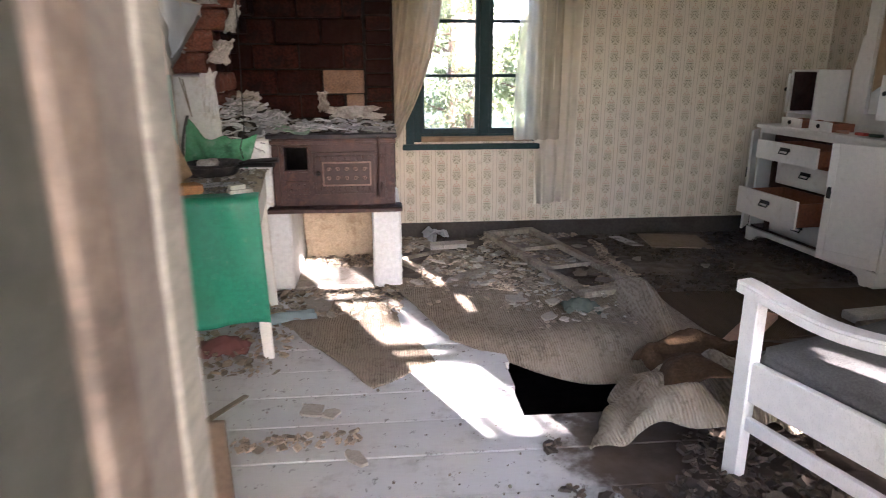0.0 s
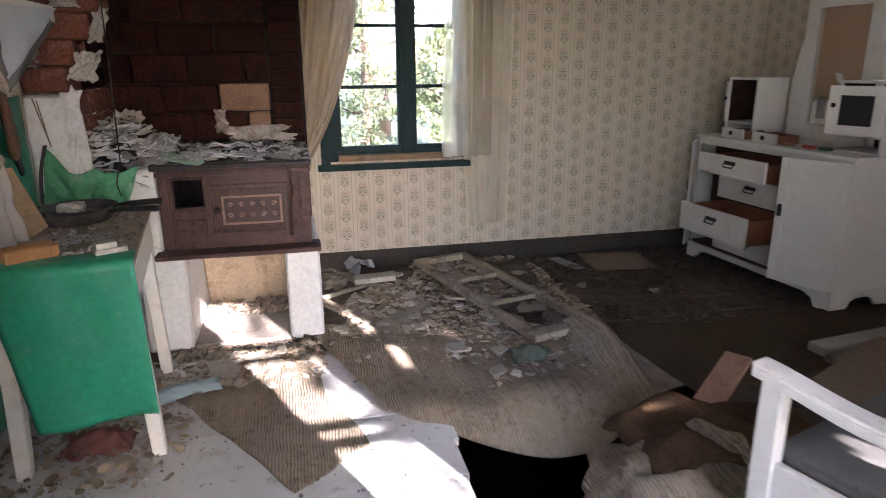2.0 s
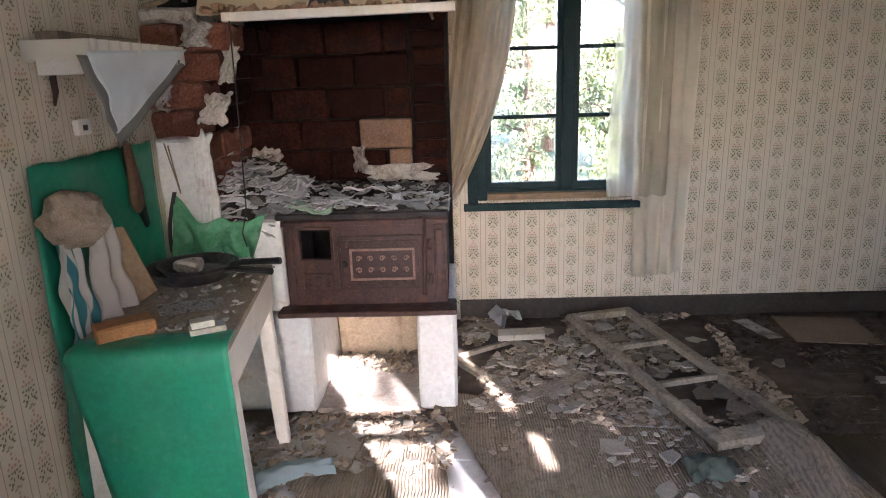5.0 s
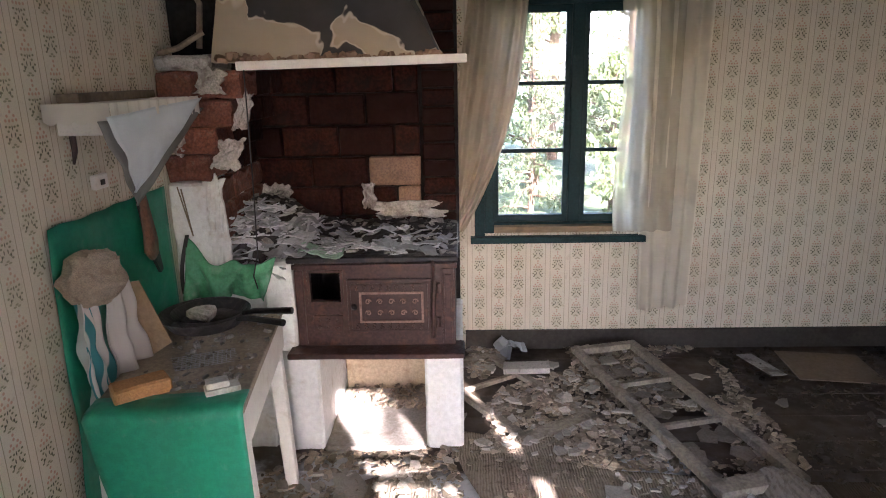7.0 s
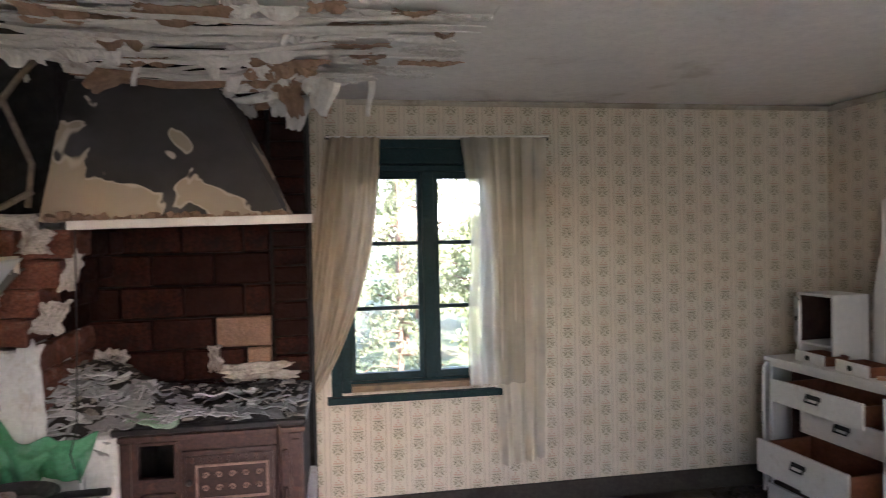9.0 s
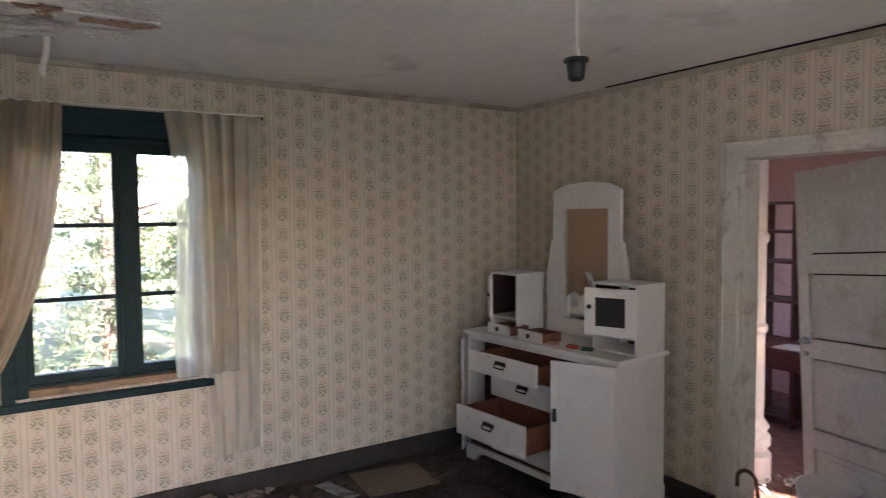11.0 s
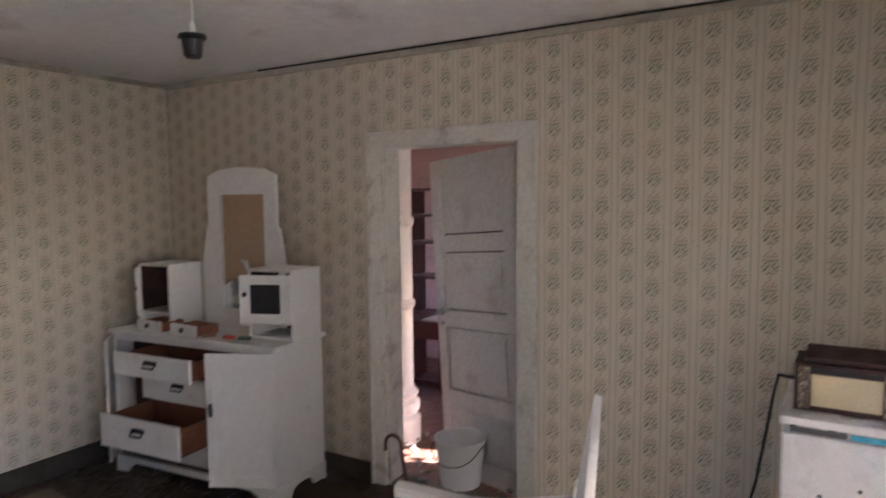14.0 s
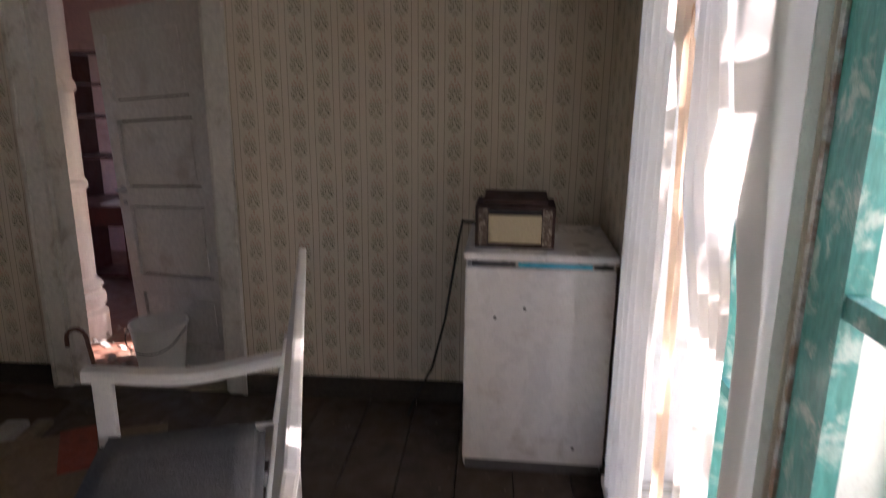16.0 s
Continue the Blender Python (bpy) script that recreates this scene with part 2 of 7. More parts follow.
BASEGREY = plain("grey_baseboard_paint", (0.062, 0.053, 0.043), 0.6, 0.2, 5, (0.035, 0.027, 0.02), 0.4, 6, 0.2, 50, spec=0.15)
PLASTER = plain("whitewashed_plaster", (0.70, 0.71, 0.70), 0.85, 0.1, 5, (0.42, 0.36, 0.29), 0.3, 9, 0.6, 30)
BRICK = plain("sooty_brick", (0.046, 0.014, 0.009), 0.9, 0.5, 7, (0.006, 0.005, 0.005), 0.55, 6, 0.9, 45, rnd=0.95, spec=0.15)
BRICKRED = plain("red_brick", (0.20, 0.072, 0.045), 0.9, 0.4, 10, (0.34, 0.27, 0.22), 0.25, 11, 0.9, 45, rnd=0.6)
BRICKTAN = plain("tan_brick", (0.27, 0.165, 0.11), 0.9, 0.3, 12, (0.09, 0.05, 0.035), 0.4, 7, 0.7, 55, rnd=0.25)
# Soot in the fireplace; elsewhere its near-black colour stands for shade.
SOOTSHADE = plain("soot", (0.006, 0.005, 0.0045), 0.95, 0.4, 8, (0.018, 0.011, 0.009), 0.3, 5, 0.6, 40)
IRON = plain("rusty_cast_iron", (0.058, 0.029, 0.025), 0.5, 0.35, 9, (0.11, 0.048, 0.03), 0.35, 14, 0.35, 90, metal=0.35)
IRONDARK = plain("black_iron", (0.02, 0.02, 0.022), 0.5, 0.3, 9, (0.07, 0.05, 0.04), 0.3, 12, 0.3, 80, metal=0.4)
OIL = plain("green_oilcloth", (0.008, 0.235, 0.135), 0.42, 0.12, 5, (0.16, 0.26, 0.18), 0.12, 20, 0.12, 25)
DUST = plain("dusty_tabletop", (0.33, 0.275, 0.205), 0.9, 0.2, 9, (0.18, 0.15, 0.11), 0.25, 12, 0.5, 80)
WOODRAW = plain("raw_wood", (0.30, 0.20, 0.115), 0.75, 0.25, 6, (0.10, 0.07, 0.045), 0.3, 8, 0.3, 60, stretch=(0.2, 1, 1))
WOODOLD = plain("grey_old_wood", (0.24, 0.19, 0.135), 0.85, 0.25, 6, (0.08, 0.06, 0.045), 0.4, 7, 0.4, 50)
WOODRED = plain("drawer_wood", (0.235, 0.085, 0.038), 0.6, 0.25, 6, (0.12, 0.05, 0.03), 0.3, 6, 0.2, 60)
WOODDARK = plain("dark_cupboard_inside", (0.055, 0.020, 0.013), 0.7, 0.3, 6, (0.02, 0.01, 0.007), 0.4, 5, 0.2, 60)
MAHOG = plain("dark_red_stain", (0.09, 0.018, 0.014), 0.45, 0.25, 5, None, 0, 5, 0.15, 60)
PINK = plain("pink_wall", (0.66, 0.44, 0.41), 0.85, 0.1, 4, (0.42, 0.22, 0.18), 0.3, 3, 0.2, 40)
CEIL = plain("painted_ceiling", (0.79, 0.77, 0.73), 0.8, 0.06, 2, (0.40, 0.36, 0.30), 0.25, 1.6, 0.2, 40)
PAPERWHITE = plain("torn_ceiling_paper", (0.80, 0.77, 0.71), 0.85, 0.12, 5, (0.34, 0.25, 0.17), 0.25, 6, 0.3, 40, rnd=0.25)
PAPERBROWN = plain("brown_backing_paper", (0.42, 0.27, 0.18), 0.9, 0.2, 5, (0.16, 0.09, 0.055), 0.4, 6, 0.3, 40, rnd=0.4)


def floor_mat():
    """Boards with grey paint left by the doorway, trodden down to dirty brown wood further in."""
    n = Nodes("worn_floorboards")
    x, y, z = n.xyz()
    co = n.scaled(0.25, 1, 1)
    # Wood tones are lowered beyond dirt to carry the dresser corner's shade.
    wood = n.mix(n.noise(6, 5, co=co), (0.034, 0.023, 0.015), (0.090, 0.064, 0.041))
    wood = n.mix(n.ramp(n.noise(3, 7, 0.6), 0.5, 0.68, 0, 0.75), wood, (0.026, 0.018, 0.013))
    paint = n.mix(n.noise(5, 5, co=co), (0.50, 0.50, 0.49), (0.62, 0.62, 0.60))
    paint = n.mix(n.ramp(n.noise(4.5, 7, 0.65), 0.52, 0.68, 0, 0.55), paint, (0.26, 0.235, 0.20))
    wob = n.math("MULTIPLY", n.math("SUBTRACT", n.noise(2.4, 6, 0.6), 0.5), 1.1)
    edge = n.math("MAXIMUM", n.math("SUBTRACT", y, 3.55), n.math("SUBTRACT", n.math("SUBTRACT", x, n.math("MULTIPLY", y, 0.18)), 0.60))
    left = n.ramp(n.math("ADD", edge, wob), -0.06, 0.10, 1, 0)
    chip = n.ramp(n.noise(22, 5, 0.7), 0.60, 0.66, 1, 0.35)
    c = n.mix(n.math("MULTIPLY", left, chip), wood, paint)
    c = n.mix(n.ramp(n.random(), 0, 1, 0, 0.14), c, (0.10, 0.08, 0.06))
    n.bump(n.math("ADD", n.noise(50, 4, co=co), n.math("MULTIPLY", left, 0.6)), 0.3, 0.004)
    return n.done(c, n.ramp(n.noise(12, 3), 0.3, 0.7, 0.5, 0.8))


BOARDP = floor_mat()
BOARDB = plain("dirty_floorboards", (0.165, 0.128, 0.092), 0.8, 0.3, 4, (0.05, 0.036, 0.025), 0.5, 3.0, 0.35, 50, stretch=(0.25, 1, 1), rnd=0.2, spec=0.25)
# Near-black base colour makes the hole in the boards read as deep shade.
EARTH = plain("shaded_crawl_space", (0.012, 0.010, 0.008), 0.95, 0.4, 4, None, 0, 3, 0.5, 12)
RUBBLE = plain("plaster_rubble", (0.50, 0.40, 0.29), 0.95, 0.25, 20, (0.24, 0.18, 0.13), 0.3, 18, 0.4, 90, isl=0.85)
ASHES = plain("ash_and_flakes", (0.50, 0.47, 0.42), 0.95, 0.3, 20, (0.10, 0.085, 0.075), 0.45, 10, 0.4, 90, isl=0.9)
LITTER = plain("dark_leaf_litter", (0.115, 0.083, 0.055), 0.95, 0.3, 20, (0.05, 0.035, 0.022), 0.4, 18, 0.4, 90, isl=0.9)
GRIT = plain("brown_grit", (0.24, 0.19, 0.14), 0.95, 0.3, 20, (0.10, 0.07, 0.05), 0.4, 18, 0.4, 90, isl=0.7)
FABRIC = plain("grey_cushion_cloth", (0.125, 0.122, 0.115), 0.95, 0.2, 14, (0.10, 0.10, 0.10), 0.3, 6, 0.6, 160)
FRIDGE = plain("fridge_enamel", (0.74, 0.73, 0.71), 0.32, 0.05, 3, (0.40, 0.36, 0.30), 0.2, 5, 0.05, 20)
STEEL = plain("dull_steel", (0.42, 0.42, 0.42), 0.35, 0.15, 10, (0.2, 0.16, 0.12), 0.2, 12, 0.1, 60, metal=0.8)
BLACK = plain("black_plastic", (0.014, 0.014, 0.015), 0.5, 0.3, 10, None, 0, 5, 0.1, 60)
CARD = plain("brown_cardboard", (0.22, 0.16, 0.11), 0.85, 0.15, 6, (0.16, 0.10, 0.06), 0.3, 8, 0.2, 60)
GRASS = plain("grass_ground", (0.07, 0.10, 0.035), 0.95, 0.4, 0.8, (0.12, 0.10, 0.05), 0.4, 0.4, 0.6, 12)
DEBRISTONED = plain("debris_toned_reveal", (0.62, 0.62, 0.60), 0.8, 0.2, 20, (0.26, 0.15, 0.09), 0.6, 16, 0.8, 50)
LOGS = plain("outer_boards", (0.30, 0.10, 0.06), 0.8, 0.2, 5, (0.15, 0.06, 0.04), 0.3, 5, 0.3, 50)


def cloth(name, col, sheer=0.0, trans=0.4, stripe=None):
    """Woven cloth that lets some light through."""
    n = Nodes(name)
    x, y, z = n.xyz()
    c = n.mix(n.noise(5, 5), dim(col, 0.85), dim(col, 1.1))
    c = n.mix(n.ramp(n.noise(2.2, 6), 0.55, 0.72, 0, 0.5), c, dim(col, 0.6))
    if stripe:
        c = stripe(n, c)
    w = n.math("MULTIPLY", n.math("SINE", n.math("MULTIPLY", z, 1800.0)), n.math("SINE", n.math("MULTIPLY", x, 1800.0)))
    n.bump(n.math("ADD", n.noise(120, 3), n.math("MULTIPLY", w, 0.2)), 0.3, 0.002)
    n.done(c, 0.95)
    out = n.t.nodes["Material Output"]
    tr = n.t.nodes.new("ShaderNodeBsdfTranslucent")
    n.t.links.new(c, tr.inputs[0])
    mx = n.t.nodes.new("ShaderNodeMixShader")
    mx.inputs[0].default_value = trans
    n.t.links.new(n.b.outputs[0], mx.inputs[1])
    n.t.links.new(tr.outputs[0], mx.inputs[2])
    last = mx
    if sheer:
        tp = n.t.nodes.new("ShaderNodeBsdfTransparent")
        m2 = n.t.nodes.new("ShaderNodeMixShader")
        m2.inputs[0].default_value = sheer
        n.t.links.new(mx.outputs[0], m2.inputs[1])
        n.t.links.new(tp.outputs[0], m2.inputs[2])
        last = m2
    n.t.links.new(last.outputs[0], out.inputs[0])
    return n.m


CURTAIN = cloth("beige_curtain", (0.50, 0.42, 0.31), 0.0, 0.3)
SHEER = cloth("thin_curtain", (0.74, 0.68, 0.54), 0.30, 0.55)
SHEERLOW = cloth("thin_curtain_below", (0.72, 0.66, 0.54), 0.0, 0.35)


def glass_mat():
    n = Nodes("window_glass")
    out = n.t.nodes["Material Output"]
    tp = n.t.nodes.new("ShaderNodeBsdfTransparent")
    gl = n.t.nodes.new("ShaderNodeBsdfGlossy")
    gl.inputs["Roughness"].default_value = 0.05
    fr = n.t.nodes.new("ShaderNodeFresnel")
    fr.inputs[0].default_value = 1.45
    mx = n.t.nodes.new("ShaderNodeMixShader")
    n.t.links.new(fr.outputs[0], mx.inputs[0])
    n.t.links.new(tp.outputs[0], mx.inputs[1])
    n.t.links.new(gl.outputs[0], mx.inputs[2])
    n.t.links.new(mx.outputs[0], out.inputs[0])
    return n.m


GLASS = glass_mat()


def rag_mat(name, lo, hi, dust):
    """Rag rug: ribs of torn strips, dusty brown with darker bars."""
    n = Nodes(name)
    x, y, z = n.xyz()
    rib = n.math("SINE", n.math("ADD", n.math("MULTIPLY", x, 520.0), n.math("MULTIPLY", n.noise(6, 3), 16.0)))
    bar = n.noise(1.0, 3, co=n.scaled(26, 0.8, 0.8))
    c = n.mix(bar, lo, hi)
    c = n.mix(n.ramp(n.noise(1.0, 2, co=n.scaled(60, 9, 9)), 0.58, 0.70, 0, 0.45), c, (0.09, 0.07, 0.055))
    c = n.mix(n.math("MULTIPLY", n.ramp(rib, -0.9, 0.2, 0.42, 0), n.ramp(n.noise(30, 3), 0.35, 0.6)), c, (0.07, 0.05, 0.035))
    c = n.mix(n.ramp(n.noise(34, 5, 0.7), 0.5, 0.66, 0, 0.6), c, (0.09, 0.065, 0.045))
    c = n.mix(n.ramp(n.noise(3, 6), 0.40, 0.66, 0.05, 0.7), c, dust)
    n.b.inputs["Specular IOR Level"].default_value = 0.1
    n.bump(n.math("ADD", n.math("MULTIPLY", rib, 0.35), n.math("ADD", n.noise(60, 4), n.math("MULTIPLY", n.noise(14, 4), 1.5))), 0.8, 0.006)
    return n.done(c, 0.97)


RAG = rag_mat("rag_rug", (0.19, 0.155, 0.112), (0.38, 0.32, 0.245), (0.31, 0.26, 0.195))
# Browner, dirty rug whose colour also holds the shade of its corner.
RAGDARK = rag_mat("dirty_shaded_rag_rug", (0.050, 0.034, 0.022), (0.115, 0.083, 0.054), (0.09, 0.064, 0.043))

# ---- structure ----
XW, XE, YS, YN, HC = -0.80, 3.73, 0.44, 4.86, 2.43
NWX0, NWX1, NWZ0, NWZ1 = 0.56, 1.50, 0.74, 2.15


def wall_y(name, y0, y1, x0, x1, z0, z1, holes, mat, label):
    """A wall along x with openings (x0, x1, z0, z1), as butted blocks."""
    bm = bmesh.new()
    xs = x0
    for a, b, c, d in sorted(holes):
        box(bm, xs, a, y0, y1, z0, z1)
        if c > z0:
            box(bm, a, b, y0, y1, z0, c)
        box(bm, a, b, y0, y1, d, z1)
        xs = b
    box(bm, xs, x1, y0, y1, z0, z1)
    bmesh.ops.remove_doubles(bm, verts=bm.verts[:], dist=1e-5)
    return single(name, bm, mat, label, "wall", kind="structure")


def wall_x(name, x0, x1, y0, y1, z0, z1, holes, mat, label):
    bm = bmesh.new()
    ys = y0
    for a, b, c, d in sorted(holes):
        box(bm, x0, x1, ys, a, z0, z1)
        if c > z0:
            box(bm, x0, x1, a, b, z0, c)
        box(bm, x0, x1, a, b, d, z1)
        ys = b
    box(bm, x0, x1, ys, y1, z0, z1)
    bmesh.ops.remove_doubles(bm, verts=bm.verts[:], dist=1e-5)
    return single(name, bm, mat, label, "wall", kind="structure")


SW1 = (1.33, 1.88, 0.74, 2.10)
SW2 = (1.94, 2.95, 0.14, 2.10)
ODOOR = (0.16, 1.00, 0.0, 2.02)
EDOOR = (2.22, 3.04, 0.0, 1.93)
wall_y("wall_north", YN, YN + 0.26, XW - 0.26, XE + 0.12, -0.1, 2.7, [(NWX0, NWX1, NWZ0, NWZ1)], PAPER_X, "cream flowered wallpaper on the window wall, damp-stained")
wall_y("wall_south", YS - 0.30, YS, XW - 0.26, XE + 0.12, -0.1, 2.7, [ODOOR, SW1, SW2], PAPER_X, "cream flowered wallpaper with a doorway and two windows")
wall_x("wall_west", XW - 0.26, XW, YS, YN, -0.1, 2.7, [], PAPER_Y, "cream flowered wallpaper, loose and bulging beside the table")
wall_x("wall_east", XE, XE + 0.12, YS, YN, -0.1, 2.7, [EDOOR], PAPER_Y, "cream flowered wallpaper around a doorway, soiled near the floor")

# ceiling with the collapsed corner over the fireplace
bm = bmesh.new()
box(bm, 1.12, XE, YS, YN, HC, HC + 0.03)
box(bm, XW, 1.12, YS, 3.18, HC, HC + 0.03)
box(bm, 0.55, 1.12, 4.32, YN, HC, HC + 0.03)
for y0, y1, x0, x1, dz in ((3.18, 3.275, XW, 1.12, 0.0), (3.28, 3.39, XW, 1.12, 0.006), (3.392, 3.49, XW, 1.12, -0.004), (3.515, 3.575, XW, 1.12, 0.0), (3.63, 3.68, XW + 0.2, 0.62, -0.016), (3.59, 3.69, 0.62, 1.12, 0.0),
                           (3.745, 3.79, XW + 0.1, 0.45, -0.03), (3.695, 3.80, 0.45, 1.12, 0.0), (3.86, 3.925, XW + 0.05, 0.38, -0.055), (3.805, 3.925, 0.38, 1.12, -0.004), (3.93, 4.02, 0.10, 1.12, -0.012), (4.025, 4.12, 0.25, 1.12, 0.0), (4.125, 4.22, 0.33, 1.12, 0.0), (4.222, 4.32, 0.40, 1.12, 0.0)):
    box(bm, x0, x1, y0, y1, HC + dz, HC + dz + 0.02)
box(bm, XW - 0.2, XE + 0.1, YS - 0.2, YN + 0.2, 2.75, 2.78)
single("ceiling", bm, CEIL, "painted ceiling, dirty white, broken open over the fireplace", "ceiling", kind="structure")
# Joists and boards take near black to paint the unlit attic.
bm = bmesh.new()
for y in (4.05, 4.45, 4.8):
    box(bm, XW, 0.6, y - 0.03, y + 0.03, HC + 0.05, HC + 0.2)
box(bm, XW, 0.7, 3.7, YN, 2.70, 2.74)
single("ceiling_joist", bm, SOOTSHADE, "joists and roof boards above the broken ceiling, coloured near black for attic shade", "joist", kind="structure")

# crown strips and baseboards
CROWN = plain("grimy_crown_paint", (0.46, 0.42, 0.34), 0.8, 0.12, 4, (0.20, 0.16, 0.11), 0.4, 3, 0.2, 40)
single("trim_crown_north", boxes((0.62, XE, YN - 0.016, YN, HC - 0.034, HC - 0.004), (0.62, XE, YN - 0.026, YN - 0.0165, HC - 0.014, HC - 0.004), bevel=0.003), CROWN, "painted strip under the ceiling", "trim", kind="structure")
single("trim_crown_east", boxes((XE - 0.016, XE, YS, YN - 0.022, HC - 0.042, HC - 0.010), (XE - 0.026, XE - 0.0165, YS, YN - 0.022, HC - 0.022, HC - 0.010), bevel=0.003), CROWN, "painted strip under the ceiling", "trim", kind="structure")
single("trim_crown_west", boxes((XW, XW + 0.016, YS, 3.9, HC - 0.036, HC - 0.004), bevel=0.004), CROWN, "painted strip under the ceiling", "trim", kind="structure")
# Solid near-black strip stands in for the shadow of a crack.
single("trim_crack", boxes((XE - 0.030, XE - 0.001, 0.7, 3.95, HC - 0.0085, HC - 0.001)), SOOTSHADE, "near-black strip painting the shadow gap between ceiling and wall strip", "trim", kind="structure")
single("baseboard_north", boxes((0.44, XE, YN - 0.022, YN, 0.0, 0.125), bevel=0.006), BASEGREY, "dark grey painted baseboard", "baseboard", kind="structure")
single("baseboard_east", boxes((XE - 0.022, XE, YS, 2.13, 0.0, 0.11), (XE - 0.022, XE, 3.13, YN - 0.022, 0.0, 0.11), bevel=0.006), BASEGREY, "dark grey painted baseboard", "baseboard", kind="structure")
single("baseboard_west", boxes((XW, XW + 0.022, YS, 3.70, 0.0, 0.15), bevel=0.006), plain("pale_baseboard", (0.42, 0.43, 0.41), 0.6, 0.12, 5, (0.2, 0.17, 0.13), 0.3, 6), "pale grey painted baseboard", "baseboard", kind="structure")

# floor: void, boards as pieces
HOLE = ((0.86, 2.36), (1.95, 2.58))
floor = thing("floor", (0, 0, 0), "wide floorboards, grey paint worn off, broken open in the middle", "floor", kind="structure")
# Unseen side walls are added to keep sun out of the board gaps.
part("crawl_space", boxes((XW, XE, YS, YN, -0.62, -0.6), (XW, XE, YS - 0.3, YS, -0.6, -0.045), (XW, XE, YN, YN + 0.02, -0.6, -0.045), (XW - 0.05, XW, YS - 0.3, YN, -0.62, -0.045), (XE, XE + 0.16, YS - 0.3, YN, -0.62, -0.045)), EARTH, floor, "earth under the boards, coloured near black for shade, sides closed against sun")
W0 = 0.228
r0 = random.Random(3)
y = YS - 0.30
k = 0
while y < YN:
    y1 = min(y + W0, YN)
    mat = BOARDP
    spans = [(XW, XE + 0.12)]
    if y1 > 2.36 and y < 2.84:
        e = 0.82 + 0.05 * r0.random()
        spans = [(XW, e), (2.0 + 0.1 * r0.random(), XE + 0.12)]
    for a, b in spans:
        g = boxes((a, b, y + 0.0025, y1 - 0.0025, -0.035, 0.0 - 0.003 * r0.random()), bevel=0.003)
        part("floorboard", g, mat, floor)
    y = y1
    k += 1

# ---- north window ----
win = thing("window_1", (NWX0, YN, NWZ0), "dark teal painted wooden window with six panes, paint peeling", "window", kind="structure")
GX0, GX1 = 0.0, NWX1 - NWX0
H = NWZ1 - NWZ0
fr = bmesh.new()
for s in ((0, 0.055, -0.012, 0.2, 0.0, H), (GX1 - 0.055, GX1, -0.012, 0.2, 0.0, H), (0.055, GX1 - 0.055, -0.012, 0.2, H - 0.09, H), (0.055, GX1 - 0.055, 0.06, 0.2, 0.0, 0.05)):
    box(fr, *s)
bmesh.ops.bevel(fr, geom=fr.edges[:], offset=0.004, segments=1, affect="EDGES")
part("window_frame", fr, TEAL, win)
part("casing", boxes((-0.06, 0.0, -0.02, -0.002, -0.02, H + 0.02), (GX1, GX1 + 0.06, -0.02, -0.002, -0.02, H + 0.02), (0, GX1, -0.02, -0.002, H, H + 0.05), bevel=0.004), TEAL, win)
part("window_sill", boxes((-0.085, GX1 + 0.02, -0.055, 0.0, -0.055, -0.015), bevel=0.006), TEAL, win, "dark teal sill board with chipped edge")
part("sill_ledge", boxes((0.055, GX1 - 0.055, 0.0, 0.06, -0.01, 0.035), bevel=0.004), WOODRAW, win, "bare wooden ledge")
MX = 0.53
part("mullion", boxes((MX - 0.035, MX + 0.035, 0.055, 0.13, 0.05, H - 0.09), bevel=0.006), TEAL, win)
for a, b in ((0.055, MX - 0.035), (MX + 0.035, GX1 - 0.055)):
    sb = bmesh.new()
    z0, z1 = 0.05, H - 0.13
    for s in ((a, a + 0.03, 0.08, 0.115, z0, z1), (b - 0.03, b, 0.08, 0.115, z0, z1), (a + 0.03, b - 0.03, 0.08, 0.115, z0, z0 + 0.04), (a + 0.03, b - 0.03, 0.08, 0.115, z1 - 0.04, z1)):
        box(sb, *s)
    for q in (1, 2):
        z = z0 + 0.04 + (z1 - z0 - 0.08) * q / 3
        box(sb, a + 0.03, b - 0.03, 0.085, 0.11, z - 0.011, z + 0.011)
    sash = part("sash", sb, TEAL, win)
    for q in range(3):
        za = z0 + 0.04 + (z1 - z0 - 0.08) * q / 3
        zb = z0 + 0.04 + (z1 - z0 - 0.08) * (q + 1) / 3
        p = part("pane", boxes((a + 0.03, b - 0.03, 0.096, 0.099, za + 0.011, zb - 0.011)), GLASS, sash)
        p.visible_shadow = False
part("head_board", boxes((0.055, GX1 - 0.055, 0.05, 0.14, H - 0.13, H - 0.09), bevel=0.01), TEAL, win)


# ---- south windows ----
def sash_frame(x0, x1, y0, y1, z0, z1, stile, bars, bar, right=None):
    """A glazed sash: two stiles, two rails and its crossbars."""
    r = right or stile
    g = boxes((x0, x0 + stile, y0, y1, z0, z1), (x1 - r, x1, y0, y1, z0, z1), (x0 + stile, x1 - r, y0, y1, z0, z0 + stile), (x0 + stile, x1 - r, y0, y1, z1 - stile, z1))
    for q in range(1, bars + 1):
        z = z0 + stile + (z1 - z0 - 2 * stile) * q / (bars + 1)
        box(g, x0 + stile, x1 - r, y0 + 0.004, y1 - 0.004, z - bar / 2, z + bar / 2)
    return g


